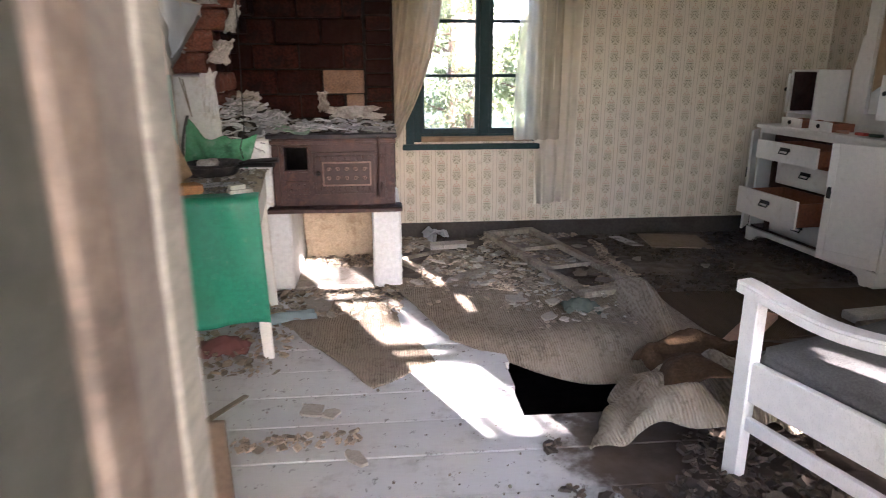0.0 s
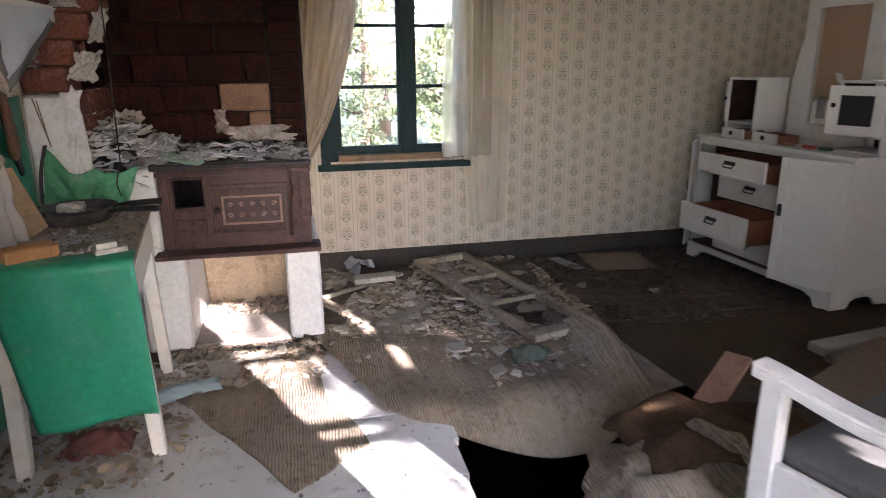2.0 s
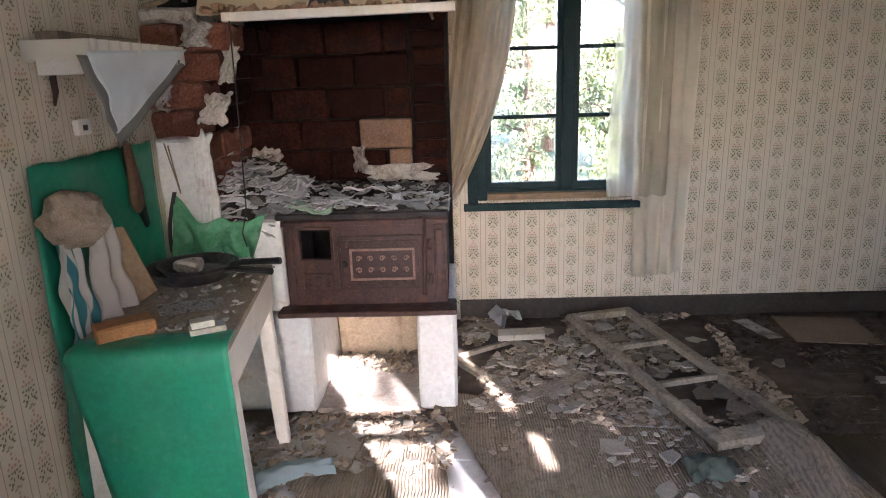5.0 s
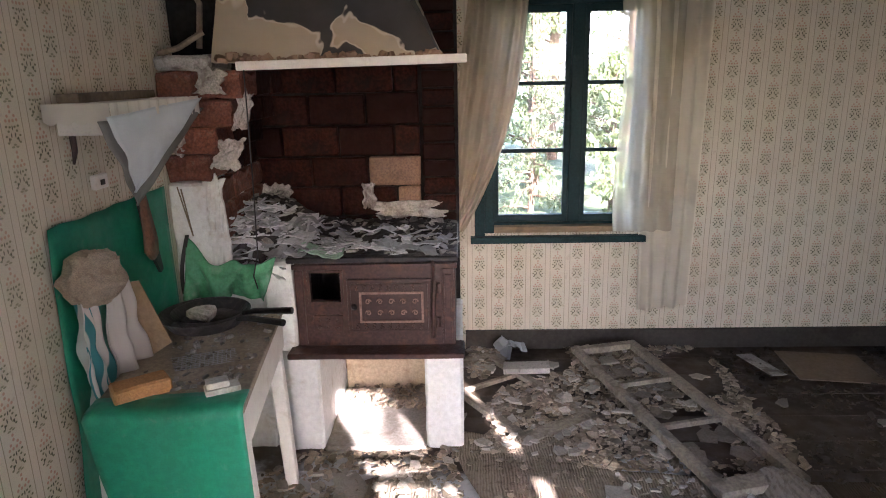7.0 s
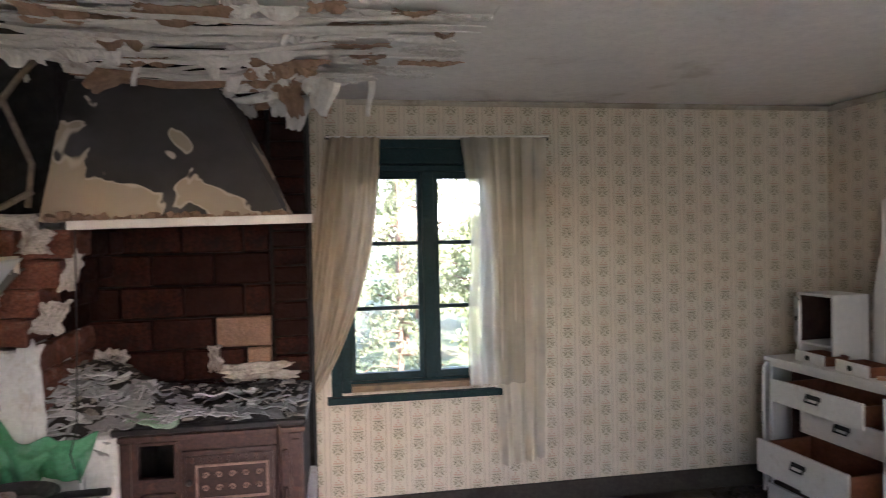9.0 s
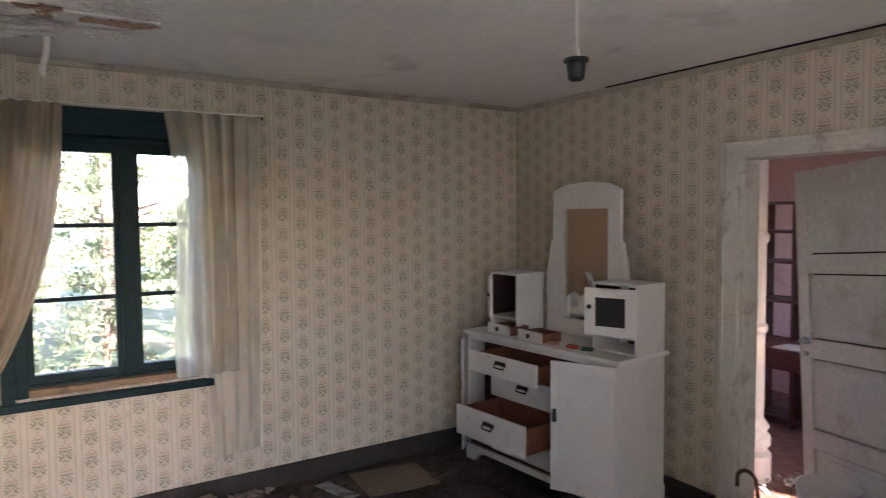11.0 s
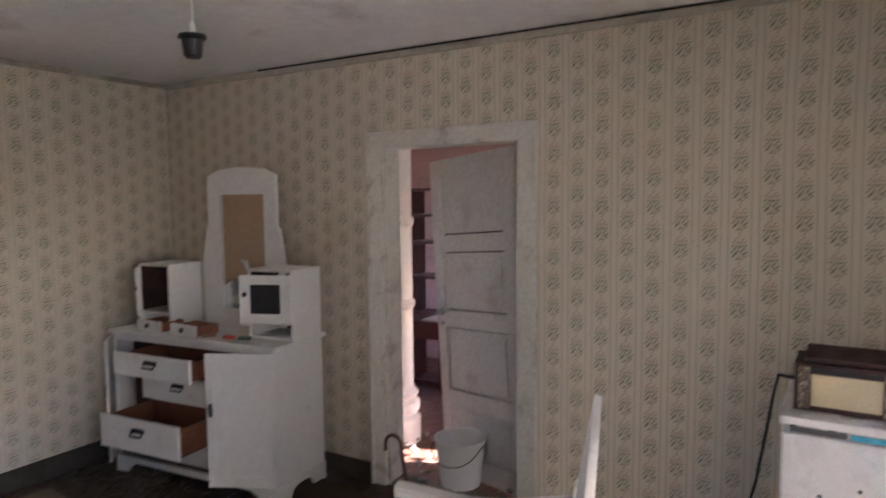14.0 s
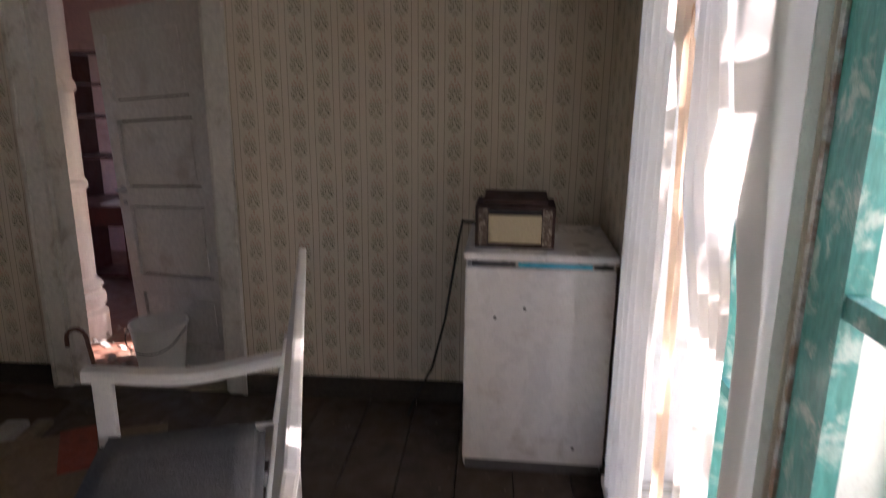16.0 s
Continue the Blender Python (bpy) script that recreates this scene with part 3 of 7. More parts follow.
def south_window(name, hole, cl, cr, label):
    a, b, z0, z1 = hole
    w = thing(name, (a, YS, z0), label, "window", kind="structure")
    wd, h = b - a, z1 - z0
    for x0, x1 in ((-cl, -0.004), (wd + 0.004, wd + cr)):
        cs = boxes((x0, x1, 0.0, 0.022, -0.12, h + 0.14))
        for q in (0.2, 0.5, 0.8):
            xm = x0 + (x1 - x0) * q
            box(cs, xm - 0.08 * (x1 - x0), xm + 0.08 * (x1 - x0), 0.022, 0.032, -0.12, h + 0.14)
        part("casing", cs, WHITE, w, "white moulded casing")
    part("head_casing", boxes((0.0, wd, 0.0, 0.022, h + 0.004, h + 0.14)), WHITE, w, "white moulded casing")
    part("window_sill", boxes((-0.02, wd + 0.02, 0.0, 0.07, -0.05, -0.012), bevel=0.006), WHITE, w)
    return w, wd, h


w2, wd, h = south_window("window_2", SW1, 0.13, 0.028, "white-cased window with peeling teal inner and outer sashes")
part("window_frame", boxes((0.004, 0.05, -0.28, -0.06, 0, h), (wd - 0.05, wd - 0.004, -0.28, -0.06, 0, h), (0.05, wd - 0.05, -0.28, -0.06, h - 0.06, h), (0.05, wd - 0.05, -0.28, -0.06, 0.0, 0.05), bevel=0.004), WHITE, w2)
part("outer_sash", sash_frame(0.05, wd - 0.05, -0.22, -0.18, 0.05, h - 0.06, 0.04, 2, 0.036), TEALBRIGHT, w2, "weathered teal outer sash")
part("inner_sash", sash_frame(0.008, wd - 0.02, -0.05, -0.012, 0.02, h - 0.06, 0.04, 2, 0.036, 0.105), TEALBRIGHT, w2, "peeling teal inner sash")
# Mottled strip added in place of the outdoor debris beyond the sash.
part("rebate", boxes((wd - 0.018, wd - 0.003, -0.055, -0.006, 0.02, h - 0.02)), DEBRISTONED, w2, "window rebate mottled to stand in for debris outside")

w3, wd, h = south_window("window_3", SW2, 0.028, 0.15, "wide white-cased window behind curtains, with unseen fins added outside against the sun")
part("window_frame", boxes((0.004, 0.03, -0.28, -0.2, 0, h), (0.40, 0.425, -0.28, -0.2, 0, h), (wd - 0.03, wd - 0.004, -0.28, -0.05, 0, h), (0.425, wd - 0.03, -0.28, -0.20, h - 0.06, h), (0.425, wd - 0.03, -0.28, -0.20, 0.0, 0.05), bevel=0.004), WHITE, w3)
part("crossbar", boxes(*[(0.03, 0.40, -0.26, -0.20, 0.64 + 0.43 * q, 0.70 + 0.43 * q) for q in range(3)], bevel=0.004), WHITE, w3)
part("outer_sash", sash_frame(0.425, 0.72, -0.22, -0.18, 0.05, h - 0.06, 0.03, 3, 0.036), TEALBRIGHT, w3, "weathered teal outer sash")
# Unseen outer fins, added so sun reaches the curtains only in slits.
for x, ln, zl in ((0.10, 0.30, 0.0), (0.405, 0.18, 1.12), (wd + 0.01, 0.58, 0.0)):
    oc = part("open_casement", sash_frame(-ln, 0.0, -0.03, 0.0, zl, h - 0.06, 0.05, 1, 0.05), TEALBRIGHT, w3, "unseen teal fin added to keep sun off the curtains")
    oc.matrix_basis = pose(x, -0.31, 0.03, 0, 0, 88)
    part("boarding", boxes((-ln + 0.05, -0.05, -0.022, -0.010, zl + 0.05, h - 0.11)), WOODOLD, oc, "weathered wood fill added to make the fin block sun")

# ---- doorway behind, with an unseen porch open to daylight ----
dr = thing("door_1", (ODOOR[0], YS, 0), "white painted door lining with worn brown stop", "door frame", kind="structure")
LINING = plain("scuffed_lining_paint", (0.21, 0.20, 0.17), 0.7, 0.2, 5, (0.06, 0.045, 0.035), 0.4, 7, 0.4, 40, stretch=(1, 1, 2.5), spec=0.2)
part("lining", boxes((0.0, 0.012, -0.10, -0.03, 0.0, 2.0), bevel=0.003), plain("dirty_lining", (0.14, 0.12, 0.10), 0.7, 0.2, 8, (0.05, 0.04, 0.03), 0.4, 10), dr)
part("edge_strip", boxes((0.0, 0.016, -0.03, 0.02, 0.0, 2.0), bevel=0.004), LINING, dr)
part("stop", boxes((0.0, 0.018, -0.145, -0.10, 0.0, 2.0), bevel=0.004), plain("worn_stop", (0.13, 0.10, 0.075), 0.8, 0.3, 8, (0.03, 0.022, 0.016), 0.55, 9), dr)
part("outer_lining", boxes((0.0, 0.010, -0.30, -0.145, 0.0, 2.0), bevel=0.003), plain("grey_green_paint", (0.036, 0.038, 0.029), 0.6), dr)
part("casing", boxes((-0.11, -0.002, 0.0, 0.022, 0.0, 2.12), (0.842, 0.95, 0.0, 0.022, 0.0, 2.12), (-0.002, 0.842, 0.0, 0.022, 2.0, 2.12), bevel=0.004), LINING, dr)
# Porch box is added out of view: blocks sun, wide front lets skylight in.
bm = boxes((-1.0, -0.92, -1.8, -1.7, -0.1, 2.6), (-0.92, 1.02, -1.8, -1.7, 2.38, 2.6), (1.02, 1.25, -1.8, -1.7, -0.1, 2.6), (-1.1, -1.0, -1.8, 0.14, -0.1, 2.6), (1.08, 1.18, -1.7, 0.14, -0.1, 2.6))
single("wall_porch", bm, PLASTER, "plain unseen porch walls added behind the doorway, opened wide for daylight", "wall", kind="structure")
single("ceiling_porch", boxes((-1.0, 1.08, -1.7, 0.14, 2.45, 2.5)), CEIL, "plain unseen porch ceiling", "ceiling", kind="structure")
single("floor_porch", boxes((-1.0, 1.08, -1.7, 0.14, -0.04, -0.004)), BOARDP, "grey painted porch floor", "floor", kind="structure")

# ---- next room ----
R0, R1, RY0, RY1 = XE + 0.12, 6.4, YS, YN
wall_y("wall_room2_south", RY0 - 0.3, RY0, R0, R1 + 0.1, -0.1, 2.7, [(4.95, 5.6, 0.8, 1.75)], PINK, "pink painted wall with a window")
# This opening is added out of view to brighten the next room.
wall_y("wall_room2_north", RY1, RY1 + 0.1, R0, R1 + 0.1, -0.1, 2.7, [(4.5, 5.3, 0.8, 2.0)], PINK, "pink painted wall with an unseen opening added for skylight")
wall_x("wall_room2_east", R1, R1 + 0.1, RY0, RY1, -0.1, 2.7, [], PINK, "pink painted wall")
single("floor_room2", boxes((R0, R1, RY0, RY1, -0.05, -0.004)), plain("brown_floor_paint", (0.22, 0.10, 0.065), 0.5, 0.2, 4, (0.30, 0.24, 0.18), 0.4, 5), "red-brown painted floor strewn with grit", "floor", kind="structure")
single("ceiling_room2", boxes((R0, R1, RY0, RY1, HC, HC + 0.05)), WHITE, "white boarded ceiling", "ceiling", kind="structure")

# ---- outdoors ----
single("ground", boxes((-400, 400, -400, 400, -0.9, -0.65)), GRASS, "rough grass ground around the house", "ground", kind="structure")



def pw(name, bm, material, parent, label="", smooth=False):
    """A part whose mesh is given in world places."""
    ob = part(name, bm, material, parent, label, smooth)
    root = parent
    while root.parent:
        root = root.parent
    ob.data.transform(root.matrix_basis.inverted())
    return ob


# ---- fireplace ----
fp = thing("fireplace", (-0.19, 4.1, 0), "whitewashed brick fireplace, broken and sooty, with rubble on its ledge", "fireplace")
pw("core", boxes((XW, 0.41, 4.44, YN - 0.003, 0.0, 2.70)), SOOTSHADE, fp)


def rough_box(x0, x1, y0, y1, z0, z1, amp=0.006, cuts=4, bevel=0.012, seed=0):
    bm = boxes((x0, x1, y0, y1, z0, z1))
    bmesh.ops.bevel(bm, geom=bm.edges[:], offset=bevel, segments=1, affect="EDGES")
    bmesh.ops.subdivide_edges(bm, edges=[e for e in bm.edges if e.calc_length() > 0.05], cuts=cuts, use_grid_fill=True)
    for v in bm.verts:
        p = v.co * 9 + Vector((seed, seed * 2, 0))
        v.co += noise.noise_vector(p) * amp
    return bm


pw("plinth", rough_box(-0.43, -0.215, 3.72, 4.43, 0.0, 0.485), PLASTER, fp)
pw("pier", rough_box(0.25, 0.42, 3.73, 4.43, 0.0, 0.485, seed=3), PLASTER, fp)
pw("side_block", rough_box(XW, -0.435, 3.745, 4.43, 0.0, 0.77, seed=5), PLASTER, fp)
pw("hearth_back", rough_box(-0.215, 0.25, 4.29, 4.40, 0.0, 0.485, 0.016, seed=7), plain("pale_hearth_plaster", (0.56, 0.44, 0.30), 0.9, 0.2, 9, (0.22, 0.12, 0.07), 0.35, 11, 0.9, 30), fp, "bare yellowish brick back of the hearth")
pw("hearth_slab", rough_box(-0.215, 0.25, 3.70, 4.29, 0.0, 0.03, 0.004, seed=9), plain("hearth_stone", (0.42, 0.38, 0.33), 0.9, 0.2, 8, (0.22, 0.17, 0.13), 0.4, 9), fp)
pw("cheek", rough_box(XW, -0.63, 3.745, 4.43, 0.77, 1.245, 0.008, seed=11), PLASTER, fp)
# Near-black block painted in as the shadow left of the hood.
pw("flue_side", boxes((XW, -0.56, 3.95, 4.43, 1.74, 2.5)), SOOTSHADE, fp)

BRICK_MESH = {}


def brick_mesh(w, d, h, mat, seed):
    key = (round(w, 3), round(d, 3), round(h, 3), mat.name, seed % 3)
    if key not in BRICK_MESH:
        bm = boxes((-w / 2, w / 2, -d / 2, d / 2, -h / 2, h / 2))
        bmesh.ops.bevel(bm, geom=bm.edges[:], offset=0.007, segments=1, affect="EDGES")
        r = random.Random(seed)
        if mat == BRICKRED:
            bmesh.ops.subdivide_edges(bm, edges=[e for e in bm.edges if e.calc_length() > 0.04], cuts=2, use_grid_fill=True)
        for v in bm.verts:
            v.co += Vector((r.uniform(-1, 1), r.uniform(-1, 1), r.uniform(-1, 1))) * 0.003 + noise.noise_vector(v.co * 14 + Vector((seed, 0, 0))) * (0.016 if mat == BRICKRED else 0.004)
        BRICK_MESH[key] = to_mesh(bm, "brick", mat, False)
    return BRICK_MESH[key]


def lay(parent, x0, x1, y, z0, z1, w, h, d, mat, joint=0.010, tan=None, seed=1, stagger=True):
    r = random.Random(seed)
    z, row = z0, 0
    while z + h * 0.5 < z1:
        x = x0 - (w * 0.5 if stagger and row % 2 else 0)
        while x < x1 - 0.02:
            a, b = max(x, x0), min(x + w, x1)
            if b - a > 0.03:
                m = tan(0.5 * (a + b), z + h / 2) if tan else mat
                if m:
                    ob = part("brick", brick_mesh(b - a - joint, d, h - joint, m, r.randrange(9)), m, parent)
                    ob.location = (0.5 * (a + b) + 0.19, y - 4.1 + r.uniform(-0.006, 0.006), z + h / 2)
                    ob.rotation_euler = (0, r.uniform(-0.012, 0.012), r.uniform(-0.02, 0.02))
            x += w
        z += h
        row += 1


def back_tone(x, z):
    if 0.02 < x < 0.20 and 1.0 < z < 1.32:
        return BRICKTAN
    return BRICK


lay(fp, -0.62, 0.22, 4.41, 0.80, 1.75, 0.285, 0.155, 0.06, BRICK, tan=back_tone, seed=2)
lay(fp, 0.228, 0.40, 4.405, 0.80, 2.42, 0.172, 0.088, 0.06, BRICK, seed=4, stagger=False)
lay(fp, -0.05, 0.22, 4.41, 1.75, 2.42, 0.26, 0.12, 0.06, BRICK, seed=6)
# corbelled red bricks of the left cheek
for i, (xr, z) in enumerate(((-0.60, 1.25), (-0.555, 1.36), (-0.49, 1.47), (-0.44, 1.58))):
    for q, (yy, mt) in enumerate(((3.83, BRICKRED), (4.04, BRICK), (4.26, BRICK))):
        x = xr
        k = 0
        while x > XW + 0.04:
            a = max(x - 0.19, XW + 0.005)
            ob = part("brick", brick_mesh(x - a - 0.008, 0.20, 0.102, mt, i + k), mt, fp)
            ob.location = ((a + x) / 2 + 0.19, yy - 4.1 + rng.uniform(-0.012, 0.012), z + 0.055)
            ob.rotation_euler = (0, 0, rng.uniform(-0.04, 0.04))
            x = a
            k += 1
# side bricks of the recess below the corbel
for j in range(4):
    for q in range(3):
        ob = part("brick", brick_mesh(0.05, 0.2, 0.105, BRICKRED, j + q), BRICKRED, fp)
        ob.location = (-0.618 + 0.19, 3.86 + 0.21 * q - 4.1, 0.85 + 0.115 * j)
DIRTYPL = plain("dirty_plaster", (0.46, 0.43, 0.39), 0.9, 0.25, 14, (0.10, 0.075, 0.06), 0.5, 12, 0.8, 40)


def ragged(x0, x1, z0, z1, y, seed, slope=0.0, thick=0.014, amp=0.35):
    """A broken skin of plaster on a wall that faces the room."""
    w, h = x1 - x0, z1 - z0

    def f(u, v):
        e = (4 * u * (1 - u)) ** 0.35
        zz = z0 + h * v + h * amp * 0.5 * nz(u * 5, seed, v) * abs(2 * v - 1) + min(0.012, h * 0.07) * nz(u * 9, v * 3, seed)
        xx = x0 + w * u + w * amp * nz(v * 4, seed + 3.3, u) * abs(2 * u - 1) + min(0.012, w * 0.07) * nz(v * 9, u * 3, seed) + slope * v
        return (xx, y - 0.006 * e + 0.010 * nz(u * 7, v * 7, seed), zz)
    g = sheet(12, 12, f, 0.0)
    r = bmesh.ops.extrude_face_region(g, geom=g.faces[:])
    for e in r["geom"]:
        if isinstance(e, bmesh.types.BMVert):
            e.co.y += thick
    bmesh.ops.recalc_face_normals(g, faces=g.faces[:])
    return g


pw("plaster_cap", rough_box(XW + 0.01, -0.56, 3.74, 4.0, 1.69, 1.75, 0.012, seed=13), DIRTYPL, fp, "cracked white plaster cap")
pw("shoulder", rough_box(-0.437, -0.308, 3.738, 4.43, 0.483, 0.90, 0.010, seed=21), PLASTER, fp)
for k, (x0, x1, z0, z1, y, sl) in enumerate(((-0.60, -0.45, 1.00, 1.13, 4.372, 0), (-0.02, 0.33, 0.95, 1.03, 4.372, 0), (-0.08, -0.02, 1.0, 1.13, 4.372, 0), (-0.66, -0.57, 0.86, 1.26, 3.748, 0.02), (-0.60, -0.50, 1.30, 1.42, 3.728, 0.05), (-0.64, -0.52, 1.60, 1.70, 3.722, 0.03), (-0.79, -0.70, 1.36, 1.52, 3.724, 0.01), (-0.50, -0.44, 1.46, 1.60, 3.735, 0.04))):
    pw("plaster_patch", ragged(x0, x1, z0, z1, y, 15 + 2.7 * k, sl), DIRTYPL if k < 3 or k > 3 else PLASTER, fp)


# hood over the stove
def hood_mat():
    n = Nodes("peeling_hood")
    x, y, z = n.xyz()
    base = n.mix(n.noise(6, 5), (0.40, 0.325, 0.225), (0.50, 0.42, 0.31))
    d = n.noise(3.4, 3, 0.45, dist=0.6)
    strip = n.ramp(n.math("ADD", x, n.math("MULTIPLY", n.math("SUBTRACT", n.noise(11, 4), 0.5), 0.05)), -0.435, -0.42, -0.085, 0.03)
    bias = n.math("ADD", n.math("ADD", d, strip), n.math("MULTIPLY", n.math("SUBTRACT", z, 1.90), 0.62))
    dark = n.ramp(bias, 0.475, 0.49)
    edge = n.math("MULTIPLY", n.ramp(bias, 0.455, 0.475), n.ramp(bias, 0.475, 0.49, 1, 0))
    c = n.mix(dark, base, n.mix(n.noise(9, 4), (0.035, 0.032, 0.03), (0.085, 0.08, 0.075)))
    c = n.mix(edge, c, (0.60, 0.54, 0.44))
    n.bump(n.math("ADD", n.math("MULTIPLY", dark, -1.0), n.math("MULTIPLY", n.noise(40, 3), 0.2)), 0.6, 0.006)
    return n.done(c, 0.75)


HOOD = hood_mat()
hood = thing("stove_hood", (-0.1, 3.74, 1.69), "tapered smoke hood, beige paint peeling to dark metal", "hood")
bm = bmesh.new()
A = [Vector(p) for p in ((-0.56, 3.745, 1.725), (0.35, 3.745, 1.725), (0.03, 4.10, 2.33), (-0.57, 4.08, 2.33), (-0.60, 4.43, 1.725), (0.35, 4.43, 1.725), (0.03, 4.43, 2.45), (-0.60, 4.43, 2.45))]
vv = [bm.verts.new(p) for p in A]
for f in ((0, 1, 2, 3), (1, 5, 6, 2), (3, 2, 6, 7), (4, 0, 3, 7)):
    bm.faces.new([vv[i] for i in f])
bmesh.ops.recalc_face_normals(bm, faces=bm.faces[:])
bmesh.ops.subdivide_edges(bm, edges=bm.edges[:], cuts=14, use_grid_fill=True)
for v in bm.verts:
    v.co += noise.noise_vector(v.co * 5) * 0.006
bmesh.ops.solidify(bm, geom=bm.faces[:], thickness=0.012)
ho = new("hood_panel", to_mesh(bm, "hood_panel", HOOD, False))
ho.parent = hood
ho.matrix_parent_inverse = hood.matrix_basis.inverted()
bm = boxes((-0.45, 0.45, 3.70, 3.742, 1.688, 1.722), bevel=0.004)
for v in bm.verts:
    v.co.z += 0.014 * (v.co.x + 0.45)
pw("front_bar", bm, WHITE, hood, "white painted bar along the lower edge")
pw("crumbled_edge", chips(60, lambda r: (r.uniform(-0.54, 0.34), r.uniform(3.72, 3.745), 1.728), 0.012, 0.04, 0.6, 5), PAPERBROWN, hood)

# ---- cast-iron stove ----
IRONDOOR = plain("dark_rusted_iron", (0.038, 0.017, 0.014), 0.42, 0.3, 12, (0.09, 0.04, 0.025), 0.3, 18, 0.35, 90, metal=0.3)
st = thing("cast_iron_stove", (0.05, 3.76, 0.485), "rust-brown cast-iron cooking stove with an ornamented oven door", "stove")
pw("ledge", rough_box(-0.335, 0.428, 3.655, 3.80, 0.482, 0.508, 0.003, 3, 0.005), IRON, st)
bm = bmesh.new()
FX0, FX1, FZ0, FZ1 = -0.235, -0.105, 0.715, 0.845
for s in ((-0.30, FX0, 3.752, 3.775, 0.508, 0.895), (FX1, 0.39, 3.752, 3.775, 0.508, 0.895), (FX0, FX1, 3.752, 3.775, 0.508, FZ0), (FX0, FX1, 3.752, 3.775, FZ1, 0.895)):
    box(bm, *s)
pw("front_plate", bm, IRON, st)
pw("stove_body", boxes((-0.30, 0.39, 4.18, 4.35, 0.508, 0.895), (-0.30, -0.28, 3.775, 4.18, 0.508, 0.895), (0.37, 0.39, 3.775, 4.18, 0.508, 0.895), (-0.28, 0.37, 3.775, 4.18, 0.51, 0.53), (-0.07, -0.05, 3.775, 4.18, 0.53, 0.895)), SOOTSHADE, st)
pw("firebox_rim", boxes((FX0 - 0.012, FX0, 3.742, 3.756, FZ0 - 0.012, FZ1 + 0.012), (FX1, FX1 + 0.012, 3.742, 3.756, FZ0 - 0.012, FZ1 + 0.012), (FX0, FX1, 3.742, 3.756, FZ1, FZ1 + 0.012), (FX0, FX1, 3.742, 3.756, FZ0 - 0.012, FZ0), bevel=0.003), IRON, st)
pw("hob_plate", rough_box(-0.325, 0.405, 3.715, 4.39, 0.895, 0.922, 0.002, 3, 0.006), IRONDARK, st)
pw("top_moulding", boxes((-0.31, 0.40, 3.735, 3.752, 0.862, 0.885), bevel=0.006), IRON, st)
pw("corner_post", boxes((0.335, 0.385, 3.735, 3.752, 0.52, 0.862), (0.345, 0.375, 3.728, 3.735, 0.54, 0.84), bevel=0.004), IRON, st)
pw("corner_post", boxes((-0.30, -0.262, 3.735, 3.752, 0.52, 0.862), bevel=0.004), IRON, st)
ash = pw("ash_door", boxes((-0.23, -0.10, 3.738, 3.752, 0.575, 0.655), bevel=0.006), IRON, st)


def scroll(x0, x1, z0, z1, y, n, mat, parent):
    for i in range(n):
        for j in (0, 1):
            cx, cz = x0 + (x1 - x0) * (i + 0.5) / n, z0 + (z1 - z0) * (0.28 + 0.44 * j)
            r0_ = min((x1 - x0) / n, (z1 - z0)) * 0.26
            s = 1 if (i + j) % 2 else -1
            bm = bmesh.new()
            tube(bm, [(cx + s * r0_ * (1 - k / 16) * math.cos(k * 0.6), y, cz + r0_ * (1 - k / 16) * math.sin(k * 0.6)) for k in range(14)], 0.0035, 5)
            pw("ornament", bm, mat, parent)


scroll(-0.225, -0.105, 0.58, 0.65, 3.738, 3, IRON, ash)
od = pw("oven_door", boxes((-0.075, 0.288, 3.732, 3.752, 0.578, 0.818), (-0.06, 0.273, 3.726, 3.732, 0.59, 0.80), bevel=0.005), IRONDOOR, st)
pw("ornament_frame", boxes((-0.022, 0.275 - 0.02, 3.718, 3.726, 0.625, 0.635), (-0.022, 0.255, 3.718, 3.726, 0.755, 0.765), (-0.022, -0.012, 3.718, 3.726, 0.635, 0.755), (0.245, 0.255, 3.718, 3.726, 0.635, 0.755), bevel=0.002), plain("worn_iron", (0.30, 0.20, 0.165), 0.55, 0.3, 20, (0.12, 0.06, 0.05), 0.4, 18, 0.3, 90, metal=0.3), od)
scroll(-0.01, 0.243, 0.637, 0.753, 3.724, 5, bpy.data.materials["worn_iron"], od)
scroll(-0.05, 0.26, 0.592, 0.622, 3.724, 9, IRON, od)
scroll(-0.05, 0.26, 0.768, 0.797, 3.724, 9, IRON, od)
bm = bmesh.new()
lathe(bm, [(0.004, 0), (0.012, -0.004), (0.015, -0.012), (0.008, -0.02)], 12, (-0.045, 3.728, 0.70), "y")
pw("latch_knob", bm, IRONDARK, od)
bm = bmesh.new()
tube(bm, [(0.298, 3.715, 0.905), (0.300, 3.712, 0.80), (0.292, 3.714, 0.56)], [0.007, 0.008, 0.011], 8)
pw("poker_rod", bm, IRON, st)
for z in (0.62, 0.775):
    bm = bmesh.new()
    lathe(bm, [(0.009, -0.022), (0.009, 0.022)], 10, (0.318, 3.738, z))
    pw("hinge", bm, IRON, st)

# ---- small table with green oilcloth ----
tb = thing("kitchen_table", (-0.205, 2.745, 0), "narrow white table with a dusty top, green oilcloth over its end", "table", rz=7.0)
part("tabletop", rough_box(-0.44, 0.0, 0.0, 0.82, 0.735, 0.757, 0.002, 4, 0.004), DUST, tb)
part("apron", boxes((-0.022, -0.006, 0.02, 0.80, 0.60, 0.735), (-0.43, -0.414, 0.03, 0.79, 0.62, 0.735), (-0.41, -0.025, 0.03, 0.046, 0.64, 0.735), (-0.41, -0.025, 0.77, 0.786, 0.62, 0.735), bevel=0.003), WHITE, tb)
